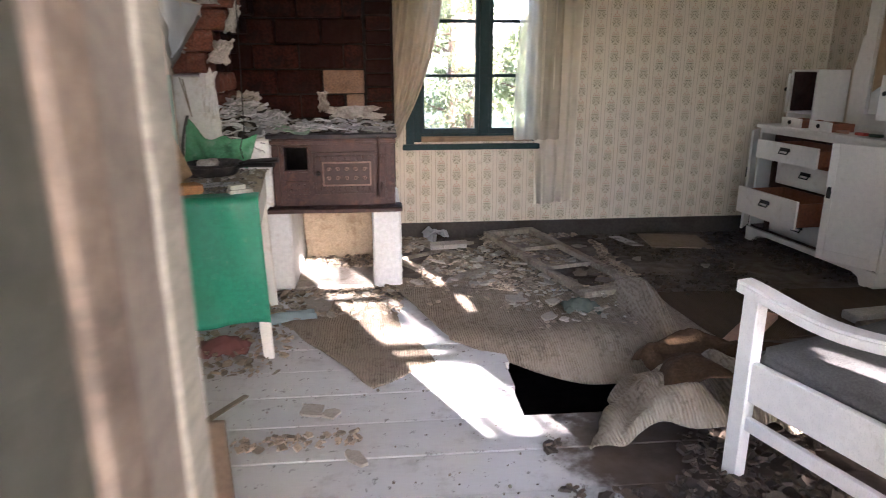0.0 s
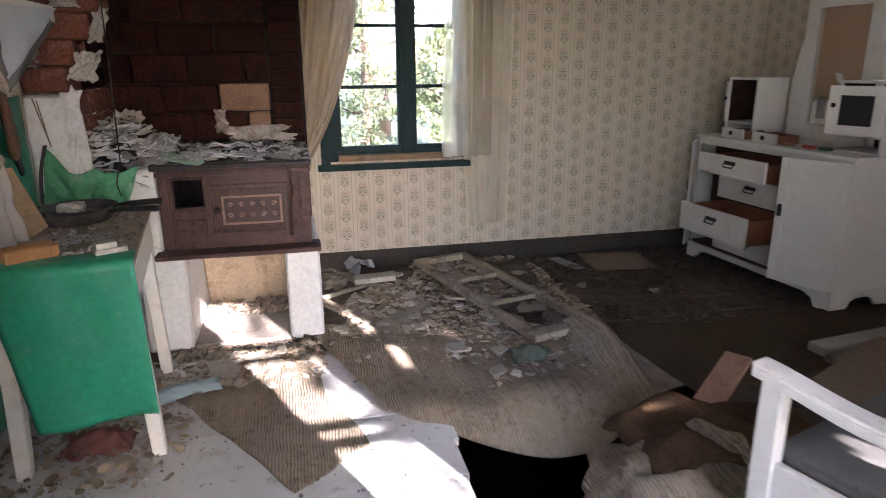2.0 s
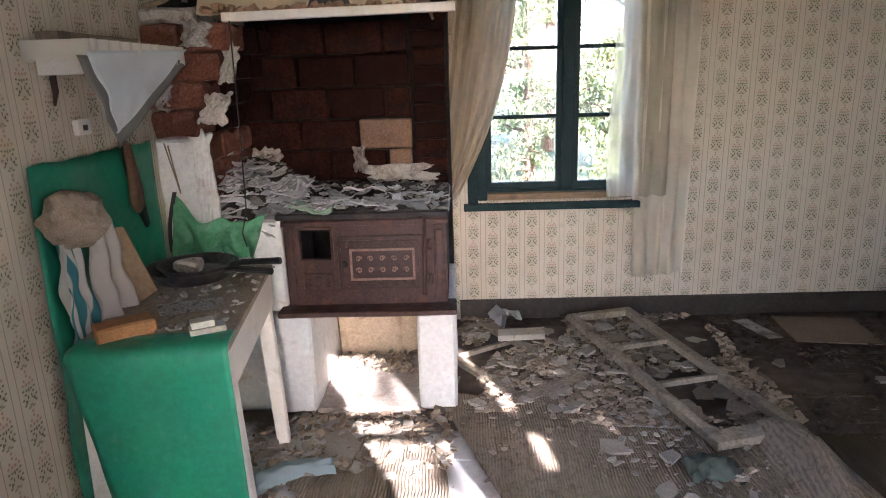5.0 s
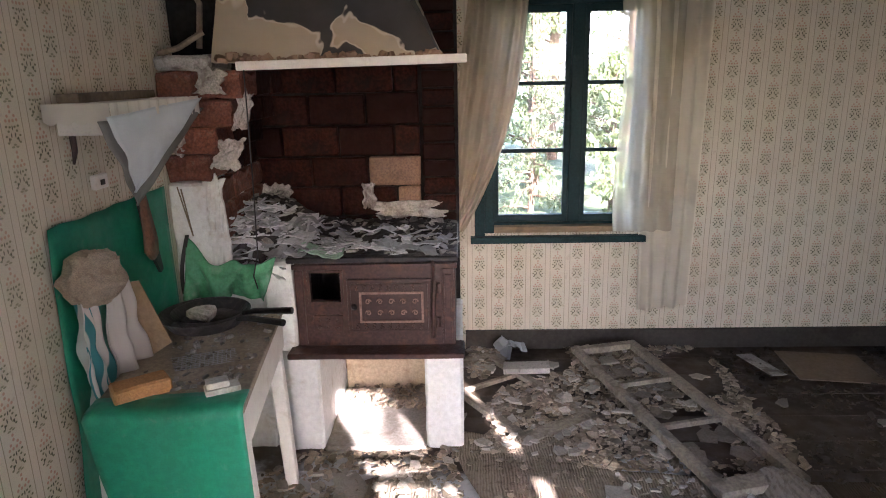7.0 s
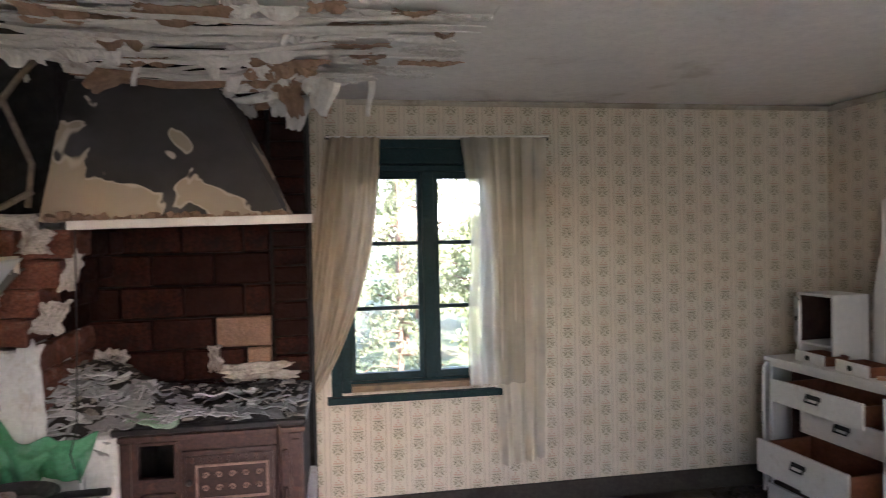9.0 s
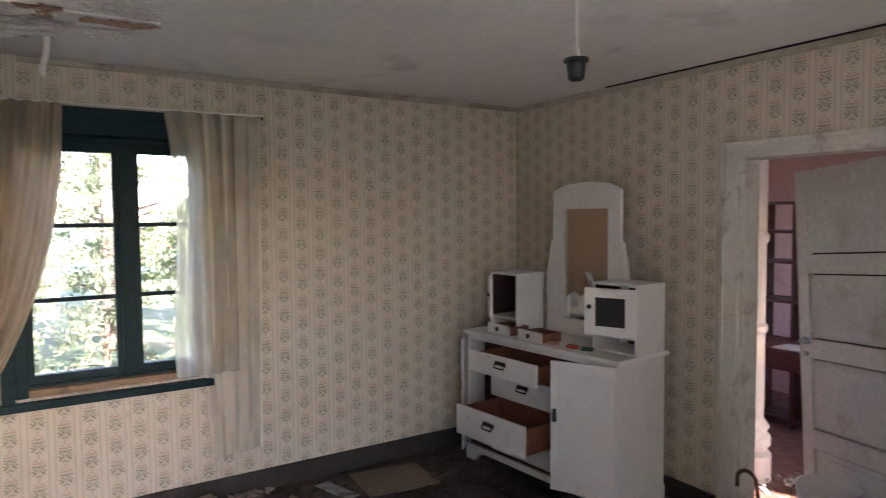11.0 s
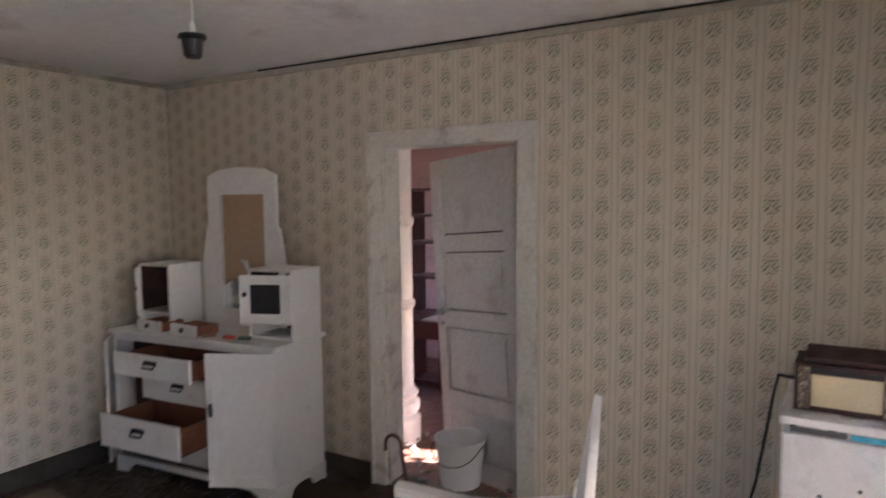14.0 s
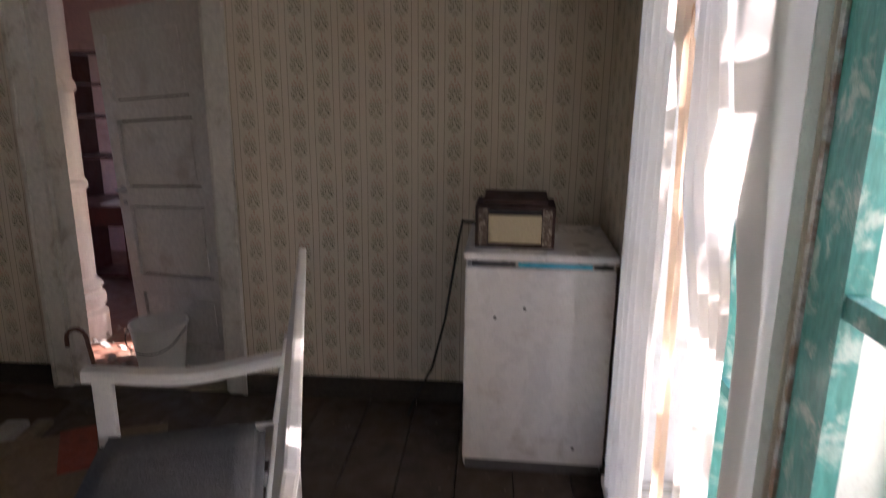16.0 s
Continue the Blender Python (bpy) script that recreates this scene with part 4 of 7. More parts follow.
for lx, ly, sx in ((-0.045, 0.07, -1), (-0.405, 0.07, 1), (-0.045, 0.74, -1), (-0.405, 0.74, 1)):
    bm = bmesh.new()
    prism(bm, [(lx - 0.03, 0.735), (lx + 0.03, 0.735), (lx + 0.024 - 0.035 * sx, 0.0), (lx - 0.024 - 0.035 * sx, 0.0)], "y", ly - 0.028, ly + 0.028)
    bmesh.ops.bevel(bm, geom=bm.edges[:], offset=0.004, segments=1, affect="EDGES")
    part("leg", bm, WHITE, tb)


def front_cloth(u, v):
    # v 0 at the table, 1 at the hem
    x = -0.437 + 0.437 * u + 0.006 * math.sin(u * 9) * v
    if v < 0.12:
        return (x, 0.10 - 0.11 * v / 0.12, 0.7612)
    w = (v - 0.12) / 0.88
    x += 0.085 * w * (1 - u) + 0.012 * w * u
    return (x, -0.011 - 0.006 * math.sin(u * 7 + 1) * w - 0.008 * w + 0.008 * nz(u * 4, w * 3), 0.758 - 0.555 * w - 0.01 * math.sin(u * 6) * w)


cl = single("oilcloth", sheet(24, 30, front_cloth, 0.003), OIL, "green oilcloth hanging over the end of the table", "oilcloth", smooth=True, m=tb.matrix_basis.copy())
single("oilcloth", sheet(30, 30, lambda u, v: (XW + 0.012 + 0.012 * (nz(u * 3, v * 3) + 0.6) + 0.03 * max(0, v - 0.75) * (1 - u), 2.90 + 0.77 * u + 0.02 * nz(1, v * 4) * (1 - u) - 0.06 * v * (1 - u), 1.245 - 1.16 * v + 0.012 * nz(u * 6, 5)), 0.003), OIL, "green oilcloth tacked to the wall beside the table", "oilcloth", smooth=True)

# ---- dresser ----
ds = thing("dresser", (3.21, 3.39, 0), "white painted dresser with a mirror frame, doors and drawers hanging open", "dresser", rz=94.6)
L, D, T = 1.23, 0.42, 0.87
part("side", boxes((0.0, 0.02, -D, 0, 0.10, T - 0.025), bevel=0.003), WHITE, ds)
part("side", boxes((L - 0.02, L, -D, 0, 0.10, T - 0.025), bevel=0.003), WHITE, ds)
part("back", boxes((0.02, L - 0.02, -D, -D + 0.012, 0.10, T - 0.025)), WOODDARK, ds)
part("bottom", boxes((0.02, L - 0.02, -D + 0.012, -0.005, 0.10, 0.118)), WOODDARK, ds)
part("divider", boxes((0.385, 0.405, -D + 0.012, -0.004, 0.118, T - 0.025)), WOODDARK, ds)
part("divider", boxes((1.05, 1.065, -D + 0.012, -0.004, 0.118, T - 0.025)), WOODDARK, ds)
part("front_rail", boxes((0.02, L - 0.02, -0.02, -0.002, T - 0.06, T - 0.026)), WHITE, ds)
part("top", boxes((-0.025, L + 0.02, -D - 0.01, 0.025, T - 0.025, T), bevel=0.006), WHITE, ds)
bm = bmesh.new()
foot = [(0, 0), (0.10, 0), (0.125, 0.045), (0.18, 0.065), (L - 0.18, 0.065), (L - 0.125, 0.045), (L - 0.10, 0), (L, 0), (L, 0.102), (0, 0.102)]
prism(bm, foot, "y", -0.002, 0.018)
part("plinth", bm, WHITE, ds)
bm = bmesh.new()
prism(bm, [(-0.002 - D, 0), (-D + 0.10, 0), (-D + 0.13, 0.05), (-D + 0.17, 0.065), (-0.17, 0.065), (-0.13, 0.05), (-0.10, 0), (0.018, 0), (0.018, 0.102), (-D - 0.002, 0.102)], "x", -0.006, 0.014)
part("plinth", bm, WHITE, ds)
part("plinth", boxes((L - 0.02, L, -D, -0.002, 0, 0.1)), WHITE, ds)


def bail(cx, y, cz, parent):
    bm = boxes((cx - 0.048, cx + 0.048, y, y + 0.003, cz - 0.004, cz + 0.020), bevel=0.001)
    tube(bm, [(cx - 0.042, y + 0.004, cz + 0.008), (cx - 0.04, y + 0.018, cz - 0.018), (cx + 0.04, y + 0.018, cz - 0.018), (cx + 0.042, y + 0.004, cz + 0.008)], 0.0045, 6)
    part("handle", bm, IRONDARK, parent, "black metal bail handle")


def drawer(x0, x1, z0, z1, out, parent):
    f = part("drawer", boxes((x0, x1, out, out + 0.018, z0, z1), bevel=0.003), WHITE, parent)
    dp = 0.34
    part("drawer_box", boxes((x0 + 0.012, x0 + 0.022, out - dp, out, z0 + 0.012, z1 - 0.02), (x1 - 0.022, x1 - 0.012, out - dp, out, z0 + 0.012, z1 - 0.02), (x0 + 0.022, x1 - 0.022, out - dp, out - dp + 0.01, z0 + 0.012, z1 - 0.02), (x0 + 0.022, x1 - 0.022, out - dp + 0.01, out, z0 + 0.012, z0 + 0.018)), WOODRED, f, "bare reddish wood drawer sides")
    bail(0.5 * (x0 + x1), out + 0.018, z0 + 0.62 * (z1 - z0), f)


drawer(0.44, 1.03, 0.655, 0.785, 0.14, ds)
drawer(0.42, 1.00, 0.475, 0.625, -0.02, ds)
drawer(0.43, 1.035, 0.27, 0.455, 0.24, ds)
drawer(0.42, 1.00, 0.12, 0.255, -0.02, ds)


def swing_door(x, w, z0, z1, ang, flip, parent):
    """A framed panel door hinged at x on the front edge."""
    s = -1 if flip else 1
    turn = pose(x, 0.003, 0, 0, 0, ang)
    o = None
    for name, a, b, c, e, q, t in (("door", 0, w, z0, z1, 0.004, 0.012), ("stile", 0, 0.045, z0, z1, 0.0125, 0.019), ("stile", w - 0.045, w, z0, z1, 0.0125, 0.019), ("rail", 0.0455, w - 0.0455, z0, z0 + 0.06, 0.0125, 0.019), ("rail", 0.0455, w - 0.0455, z1 - 0.06, z1, 0.0125, 0.019)):
        d = boxes((min(s * a, s * b), max(s * a, s * b), q, t, c, e), bevel=0.0015)
        bmesh.ops.transform(d, matrix=turn, verts=d.verts[:])
        if o is None:
            o = part(name, d, WHITE, parent)
        else:
            part(name, d, WHITE, o)
    h = bmesh.new()
    hx = s * (w - 0.025)
    prism(h, [(hx - 0.01, 0.50), (hx - 0.012, 0.535), (hx - 0.008, 0.57), (hx + 0.008, 0.57), (hx + 0.012, 0.535), (hx + 0.01, 0.50)], "y", 0.018, 0.03)
    bmesh.ops.transform(h, matrix=pose(x, 0.003, 0, 0, 0, ang), verts=h.verts[:])
    part("handle", h, BLACK, o, "black oval handle")
    return o


swing_door(0.004, 0.36, 0.115, 0.835, 22, False, ds)
swing_door(L - 0.004, 0.19, 0.115, 0.835, -47, True, ds)

# mirror with shoulders
bm = bmesh.new()
cx = 0.54
for a, b in (((cx - 0.175), (cx + 0.175)),):
    z0, z1 = 0.97, 1.67
    left = [(cx - 0.32, T), (a, T), (a, 1.67), (a, 1.82), (cx - 0.265, 1.78), (cx - 0.265, 1.48), (cx - 0.285, 1.46), (cx - 0.32, 1.25)]
    right = [(b, T), (cx + 0.32, T), (cx + 0.32, 1.25), (cx + 0.285, 1.46), (cx + 0.265, 1.48), (cx + 0.265, 1.78), (b, 1.82), (b, 1.67)]
    prism(bm, left, "y", -D + 0.02, -D + 0.045)
    prism(bm, right, "y", -D + 0.02, -D + 0.045)
    prism(bm, [(a, z1), (b, z1), (b, 1.82), (cx, 1.835), (a, 1.82)], "y", -D + 0.02, -D + 0.045)
    prism(bm, [(a, T), (b, T), (b, z0), (a, z0)], "y", -D + 0.02, -D + 0.045)
mf = part("mirror_frame", bm, WHITE, ds, "white arched mirror frame")
part("backing_board", boxes((cx - 0.165, cx + 0.165, -D + 0.012, -D + 0.02, 0.97, 1.67)), plain("bare_backing", (0.42, 0.29, 0.18), 0.8, 0.12, 5, (0.25, 0.16, 0.10), 0.2, 6), mf, "bare brown backing board")
mirror = Nodes("mirror_glass")
MIRROR = mirror.done((0.75, 0.77, 0.76), 0.06, 1.0)
bm = bmesh.new()
prism(bm, [(cx - 0.165, 0.97), (cx + 0.165, 0.97), (cx + 0.165, 1.11), (cx + 0.10, 1.15), (cx + 0.05, 1.12), (cx - 0.03, 1.17), (cx - 0.10, 1.16), (cx - 0.165, 1.20)], "y", -D + 0.021, -D + 0.026)
part("mirror_shard", bm, MIRROR, mf, "broken remains of the mirror glass")


def cubby(x0, x1, parent, ajar, front):
    z0, z1, y0, y1 = T, T + 0.385, -D + 0.03, -D + 0.28
    c = part("small_cabinet", boxes((x0, x0 + 0.014, y0, y1, z0, z1), (x1 - 0.014, x1, y0, y1, z0, z1), (x0 + 0.014, x1 - 0.014, y0, y1, z1 - 0.014, z1), (x0 + 0.014, x1 - 0.014, y0, y1, z0 + 0.085, z0 + 0.097), (x0 + 0.014, x1 - 0.014, y0, y1, z0, z0 + 0.01)), WHITE, parent)
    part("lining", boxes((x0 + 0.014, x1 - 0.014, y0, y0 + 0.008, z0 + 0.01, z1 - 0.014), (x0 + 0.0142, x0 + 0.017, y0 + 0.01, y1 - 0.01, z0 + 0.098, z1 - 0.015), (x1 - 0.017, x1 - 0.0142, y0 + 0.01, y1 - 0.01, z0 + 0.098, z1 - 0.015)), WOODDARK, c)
    d = bmesh.new()
    w, h = x1 - x0 - 0.01, 0.26
    for a, b, e, f in ((0, 0.06, 0, h), (w - 0.06, w, 0, h), (0.06, w - 0.06, 0, 0.05), (0.06, w - 0.06, h - 0.05, h)):
        box(d, a, b, 0, 0.016, e, f)
    m = pose(x0 if front else x1, y1 + 0.002, z0 + 0.10, 0, 0, ajar)
    bmesh.ops.transform(d, matrix=m if front else m @ Matrix.Diagonal((-1, 1, 1, 1)), verts=d.verts[:])
    bmesh.ops.recalc_face_normals(d, faces=d.faces[:])
    dd = part("cabinet_door", d, WHITE, c)
    g = bmesh.new()
    box(g, 0.06, w - 0.06, 0.006, 0.009, 0.05, h - 0.05)
    bmesh.ops.transform(g, matrix=m if front else m @ Matrix.Diagonal((-1, 1, 1, 1)), verts=g.verts[:])
    bmesh.ops.recalc_face_normals(g, faces=g.faces[:])
    part("door_pane", g, BLACK, dd, "black window pane")
    k = bmesh.new()
    lathe(k, [(0.012, 0.0), (0.014, 0.008), (0.006, 0.016)], 10, (w - 0.03, 0.016, h * 0.6), "y")
    bmesh.ops.transform(k, matrix=m if front else m @ Matrix.Diagonal((-1, 1, 1, 1)), verts=k.verts[:])
    part("knob", k, BLACK, dd)


cubby(-0.018, 0.285, ds, 16, True)
cubby(0.90, 1.16, ds, -38, False)
for x0, y in ((0.555, 0.0), (0.855, -0.02)):
    lm2 = pose(x0, y, T + 0.001, 0, 0, -6)
    fo = part("loose_drawer", boxes((0.0, 0.22, -0.016, 0.0, 0.0, 0.062), bevel=0.003, m=lm2), WHITE, ds)
    part("tray", boxes((0.008, 0.016, -0.17, -0.016, 0, 0.052), (0.204, 0.212, -0.17, -0.016, 0, 0.052), (0.016, 0.204, -0.17, -0.162, 0, 0.052), (0.016, 0.204, -0.162, -0.016, 0.001, 0.006), m=lm2), WOODRED, fo)
    bm = bmesh.new()
    lathe(bm, [(0.006, 0), (0.014, 0.005), (0.015, 0.012), (0.008, 0.018)], 12, (0.11, 0.0, 0.032), "y")
    bmesh.ops.transform(bm, matrix=lm2, verts=bm.verts[:])
    part("knob", bm, BLACK, fo)

# ---- sofa ----
sf = thing("sofa", (1.39, 1.76, 0), "white wooden bench sofa with grey cushions, standing askew", "sofa", rz=18)
SL, SD = 1.25, 0.60


def arm(x):
    for y, z1 in ((-0.0, 0.63), (-SD + 0.05, 0.63)):
        part("leg", boxes((x, x + 0.045, y - 0.055, y, 0.0, z1), bevel=0.005), WHITE, sf)
    bm = bmesh.new()
    n = 14
    up = [(-(SD + 0.0) * i / n + 0.025, 0.66 - 0.035 * math.sin(math.pi * i / n) ** 1.5 + 0.004) for i in range(n + 1)]
    low = [(a, b - 0.036) for a, b in up[::-1]]
    prism(bm, up + low, "x", x - 0.012, x + 0.06)
    bmesh.ops.bevel(bm, geom=[e for e in bm.edges if abs(e.verts[0].co.x - e.verts[1].co.x) < 1e-5], offset=0.008, segments=2, affect="EDGES")
    part("armrest", bm, WHITE, sf)
    part("side_rail", boxes((x + 0.01, x + 0.034, -SD + 0.05, -0.055, 0.29, 0.42), bevel=0.004), WHITE, sf)
    part("stretcher", boxes((x + 0.012, x + 0.032, -SD + 0.05, -0.055, 0.19, 0.235), bevel=0.004), WHITE, sf)


arm(0.0)
arm(SL - 0.048)
part("front_rail", boxes((0.047, SL - 0.05, -0.04, -0.016, 0.27, 0.38), bevel=0.004), WHITE, sf)
bm = boxes((-0.0, SL, -0.012, 0.012, 0.0, 0.29), bevel=0.006, m=pose(0, -SD + 0.06, 0.72, 10, 0, -2.5))
part("backrest", bm, WHITE, sf)
part("backrest_rail", boxes((0.0, SL, -0.014, 0.014, -0.40, -0.30), bevel=0.005, m=pose(0, -SD + 0.06, 0.72, 10, 0, -2.5)), WHITE, sf)
for x in (0.0, SL - 0.05):
    part("back_post", boxes((x, x + 0.05, -0.02, 0.02, -0.3, 0.0), bevel=0.005, m=pose(0, -SD + 0.06, 0.72, 10, 0, -2.5)), WHITE, sf)


def cushion(x0, x1, y0, y1, z0, z1):
    bm = boxes((x0, x1, y0, y1, z0, z1))
    bmesh.ops.bevel(bm, geom=bm.edges[:], offset=0.03, segments=3, affect="EDGES")
    bmesh.ops.subdivide_edges(bm, edges=[e for e in bm.edges if e.calc_length() > 0.1], cuts=6, use_grid_fill=True)
    for v in bm.verts:
        v.co.z += 0.012 * nz(v.co.x * 5, v.co.y * 5, 2.0)
    return bm


cu = single("seat_cushion", cushion(0.05, SL - 0.052, -SD + 0.10, -0.01, 0.375, 0.455), FABRIC, "worn grey sofa cushion with frayed edges", "cushion", smooth=True)
cu.matrix_basis = sf.matrix_basis.copy()

# ---- fridge and radio ----
fg = thing("fridge", (3.13, 0.475, 0), "white enamelled undercounter fridge with a blue stripe, grimy", "fridge", rz=-1.5)
part("cabinet", boxes((0.045, 0.56, 0.0, 0.555, 0.0, 0.885), bevel=0.012), FRIDGE, fg)
part("fridge_door", boxes((0.0, 0.042, 0.0, 0.555, 0.055, 0.855), bevel=0.01), FRIDGE, fg)
part("worktop", boxes((-0.012, 0.56, -0.006, 0.562, 0.885, 0.912), bevel=0.006), FRIDGE, fg)
part("kick_plate", boxes((0.02, 0.045, 0.01, 0.545, 0.004, 0.05)), plain("kick_grey", (0.13, 0.13, 0.13), 0.6), fg)
part("trim_strip", boxes((0.0, 0.044, 0.008, 0.547, 0.857, 0.883)), STEEL, fg)
part("stripe", boxes((-0.003, 0.0, 0.09, 0.36, 0.861, 0.879)), plain("blue_plastic", (0.05, 0.42, 0.62), 0.35, 0.1), fg, "bright blue control strip")
part("stripe", boxes((-0.003, 0.0, 0.37, 0.53, 0.861, 0.879)), plain("grey_strip", (0.07, 0.075, 0.08), 0.4, 0.1), fg)
part("badge", boxes((-0.003, 0.0, 0.015, 0.085, 0.862, 0.878)), BLACK, fg)
for yy, zz in ((0.33, 0.70), (0.12, 0.13), (0.44, 0.66)):
    bm = bmesh.new()
    lathe(bm, [(0.007, -0.001), (0.005, 0.003)], 8, (0.0, yy, zz), "x")
    part("dent", bm, BLACK, fg)

rd = thing("radio", (3.20, 0.70, 0.913), "old wooden table radio with a cream cloth front, torn open", "radio", rz=-2)
part("case", boxes((0.014, 0.22, 0.0, 0.30, 0.0, 0.014), (0.014, 0.22, 0.0, 0.30, 0.146, 0.16), (0.014, 0.22, 0.0, 0.014, 0.014, 0.146), (0.014, 0.22, 0.286, 0.30, 0.014, 0.146), (0.20, 0.22, 0.014, 0.286, 0.014, 0.146), bevel=0.002), WOODDARK, rd)
part("speaker_cloth", boxes((0.016, 0.022, 0.05, 0.25, 0.018, 0.125)), plain("cream_cloth", (0.62, 0.52, 0.33), 0.9, 0.1, 14), rd, "cream speaker cloth")
for y0 in (0.012, 0.253):
    g = boxes((0.004, 0.016, y0, y0 + 0.035, 0.01, 0.15))
    for i in range(7):
        tube(g, [(0.004, y0 + 0.004, 0.018 + i * 0.019), (0.0, y0 + 0.018, 0.03 + i * 0.019), (0.004, y0 + 0.031, 0.018 + i * 0.019)], 0.003, 5)
    part("side_ornament", g, plain("speckled_trim", (0.18, 0.12, 0.08), 0.5, 0.6, 60, (0.55, 0.48, 0.38), 0.5, 70), rd)
part("top_board", boxes((0.02, 0.20, 0.03, 0.27, 0.162, 0.178), bevel=0.004, m=pose(0, 0, 0.004, 0, -4, 0)), WOODDARK, rd)
part("dial_strip", boxes((0.010, 0.016, 0.05, 0.25, 0.130, 0.146)), BLACK, rd)

# ---- east door ----
do = thing("door_2", (XE, 2.22, 0), "cream panelled door standing open into the next room", "door", kind="structure")
part("casing", boxes((-0.025, 0.0, -0.095, 0.0, 0.0, 2.0), (-0.025, 0.0, 0.82, 0.915, 0.0, 2.0), (-0.025, 0.0, 0.0, 0.82, 1.91, 2.0), bevel=0.004), TRIM, do)
part("backband", boxes((-0.036, -0.0255, -0.095, -0.075, 0.0, 2.0), (-0.036, -0.0255, 0.895, 0.915, 0.0, 2.0), (-0.036, -0.0255, -0.075, 0.895, 1.98, 2.0), bevel=0.003), TRIM, do)
part("door_lining", boxes((0.0, 0.13, 0.0, 0.02, 0, 1.93), (0.0, 0.13, 0.80, 0.82, 0, 1.93), (0.0, 0.13, 0.02, 0.80, 1.91, 1.93)), TRIM, do)
part("threshold", boxes((0.0, 0.13, 0.02, 0.80, 0.0, 0.022), bevel=0.004), WOODOLD, do)
lm = pose(0.142, 0.024, 0.03, 0, 0, -22) @ pose(0, 0, 0, -4.2, 0, 0)
g = bmesh.new()
LW, LH = 0.70, 1.88
box(g, 0.0, 0.038, -0.16, 0.075, 0, LH, m=lm)
box(g, 0.0, 0.038, LW - 0.075, LW, 0, LH, m=lm)
for a, b in ((0.0, 0.12), (0.40, 0.50), (0.88, 0.98), (1.33, 1.43), (1.76, LH)):
    box(g, 0.0, 0.038, 0.075, LW - 0.075, a, b, m=lm)
DOORP = plain("door_paint", (0.70, 0.68, 0.64), 0.55, 0.12, 5, (0.42, 0.36, 0.30), 0.3, 3, 0.25, 40)
leaf = part("leaf", g, DOORP, do)
for a, b in ((0.12, 0.40), (0.50, 0.88), (0.98, 1.33), (1.43, 1.78)):
    g = bmesh.new()
    box(g, 0.013, 0.033, 0.082, LW - 0.082, a + 0.009, b - 0.009, m=lm)
    box(g, 0.008, 0.013, 0.110, LW - 0.110, a + 0.036, b - 0.036, m=lm)
    part("panel", g, DOORP, leaf)
    # Dark backing paints the shadow line round each panel, grime included.
    part("groove", boxes((0.0335, 0.037, 0.075, LW - 0.075, a, b), m=lm), WOODDARK, leaf, "dark backing for grime and painted-in shadow behind the panel edges")
g = bmesh.new()
lathe(g, [(0.022, 0), (0.022, -0.008)], 12, (0, LW - 0.05, 0.97), "x")
tube(g, [(-0.008, LW - 0.05, 0.97), (-0.045, LW - 0.05, 0.97), (-0.05, LW - 0.13, 0.972)], 0.008, 8)
lathe(g, [(0.014, 0), (0.014, -0.006)], 10, (0, LW - 0.05, 0.90), "x")
bmesh.ops.transform(g, matrix=lm, verts=g.verts[:])
part("door_handle", g, STEEL, leaf)

# ---- curtains ----
rod = thing("curtain_rod", (0.5, YN - 0.055, 2.205), "thin curtain rod on two brackets", "curtain rod")
g = bmesh.new()
tube(g, [(0.0, 0.0, 0.0), (1.31, 0.0, 0.01)], 0.006, 8)
part("rod", g, WHITE, rod)
for x in (0.01, 1.30):
    g = boxes((x - 0.006, x + 0.006, 0.0, 0.055, -0.012, 0.012), bevel=0.002)
    lathe(g, [(0.016, 0.0), (0.016, 0.006)], 12, (x, 0.047, 0.0), "y")
    part("bracket", g, IRONDARK, rod)


def left_curtain(u, v):
    tl, tr = 0.505, 0.805
    x0 = tl + (0.335 - tl) * (v ** 0.75)
    x1 = tr - 0.06 * v - (tr - 0.06 - 0.44) * v ** 2.6
    x = x0 + (x1 - x0) * u
    amp = 0.022 * (1 - 0.35 * v)
    return (x, YN - 0.06 - 0.02 * v + amp * math.sin(u * 34 + 2 * nz(u * 2, v * 2)) + 0.015 * nz(u * 5, v * 3), 2.205 - 1.43 * v + 0.03 * nz(u * 4, 9) * v)


single("curtain", sheet(90, 40, left_curtain, 0.0), CURTAIN, "beige curtain drawn aside in loose folds, stained", "curtain", "window curtains", smooth=True)


def right_curtain(u, v):
    x0 = 1.268 + 0.06 * v + 0.03 * math.sin(5 * v)
    x1 = 1.64 + 0.0 * v
    return (x0 + (x1 - x0) * u, YN - 0.068 + 0.012 * math.sin(u * 26 + nz(u * 2, v * 2)) + 0.006 * nz(u * 6, v * 3), 2.205 - 1.45 * v - 0.01 * nz(u * 7, 3))


single("curtain", sheet(80, 40, right_curtain, 0.0), SHEER, "thin cream curtain glowing with daylight, torn hem", "curtain", "window curtains", smooth=True)
single("curtain", sheet(80, 40, lambda u, v: (1.42 + 0.37 * u + 0.05 * v * (1 - u) - 0.03 * v * u, YN - 0.045 + 0.022 * math.sin(u * 24 + nz(u * 2, v * 2)), 2.205 - 1.95 * v + 0.02 * nz(u * 6, 4) * v + 0.03 * u * v), 0.0), SHEERLOW, "long thin cream curtain hanging in straight folds", "curtain", "window curtains", smooth=True)
# curtains of the sunny windows
SUNNY = cloth("white_sunlit_curtain", (0.74, 0.73, 0.70), 0.0, 0.36)
# Copy of SUNNY passing less light, so that curtain looks softly lit.
DIMCLOTH = cloth("dimmed_white_curtain", (0.70, 0.69, 0.65), 0.0, 0.26)


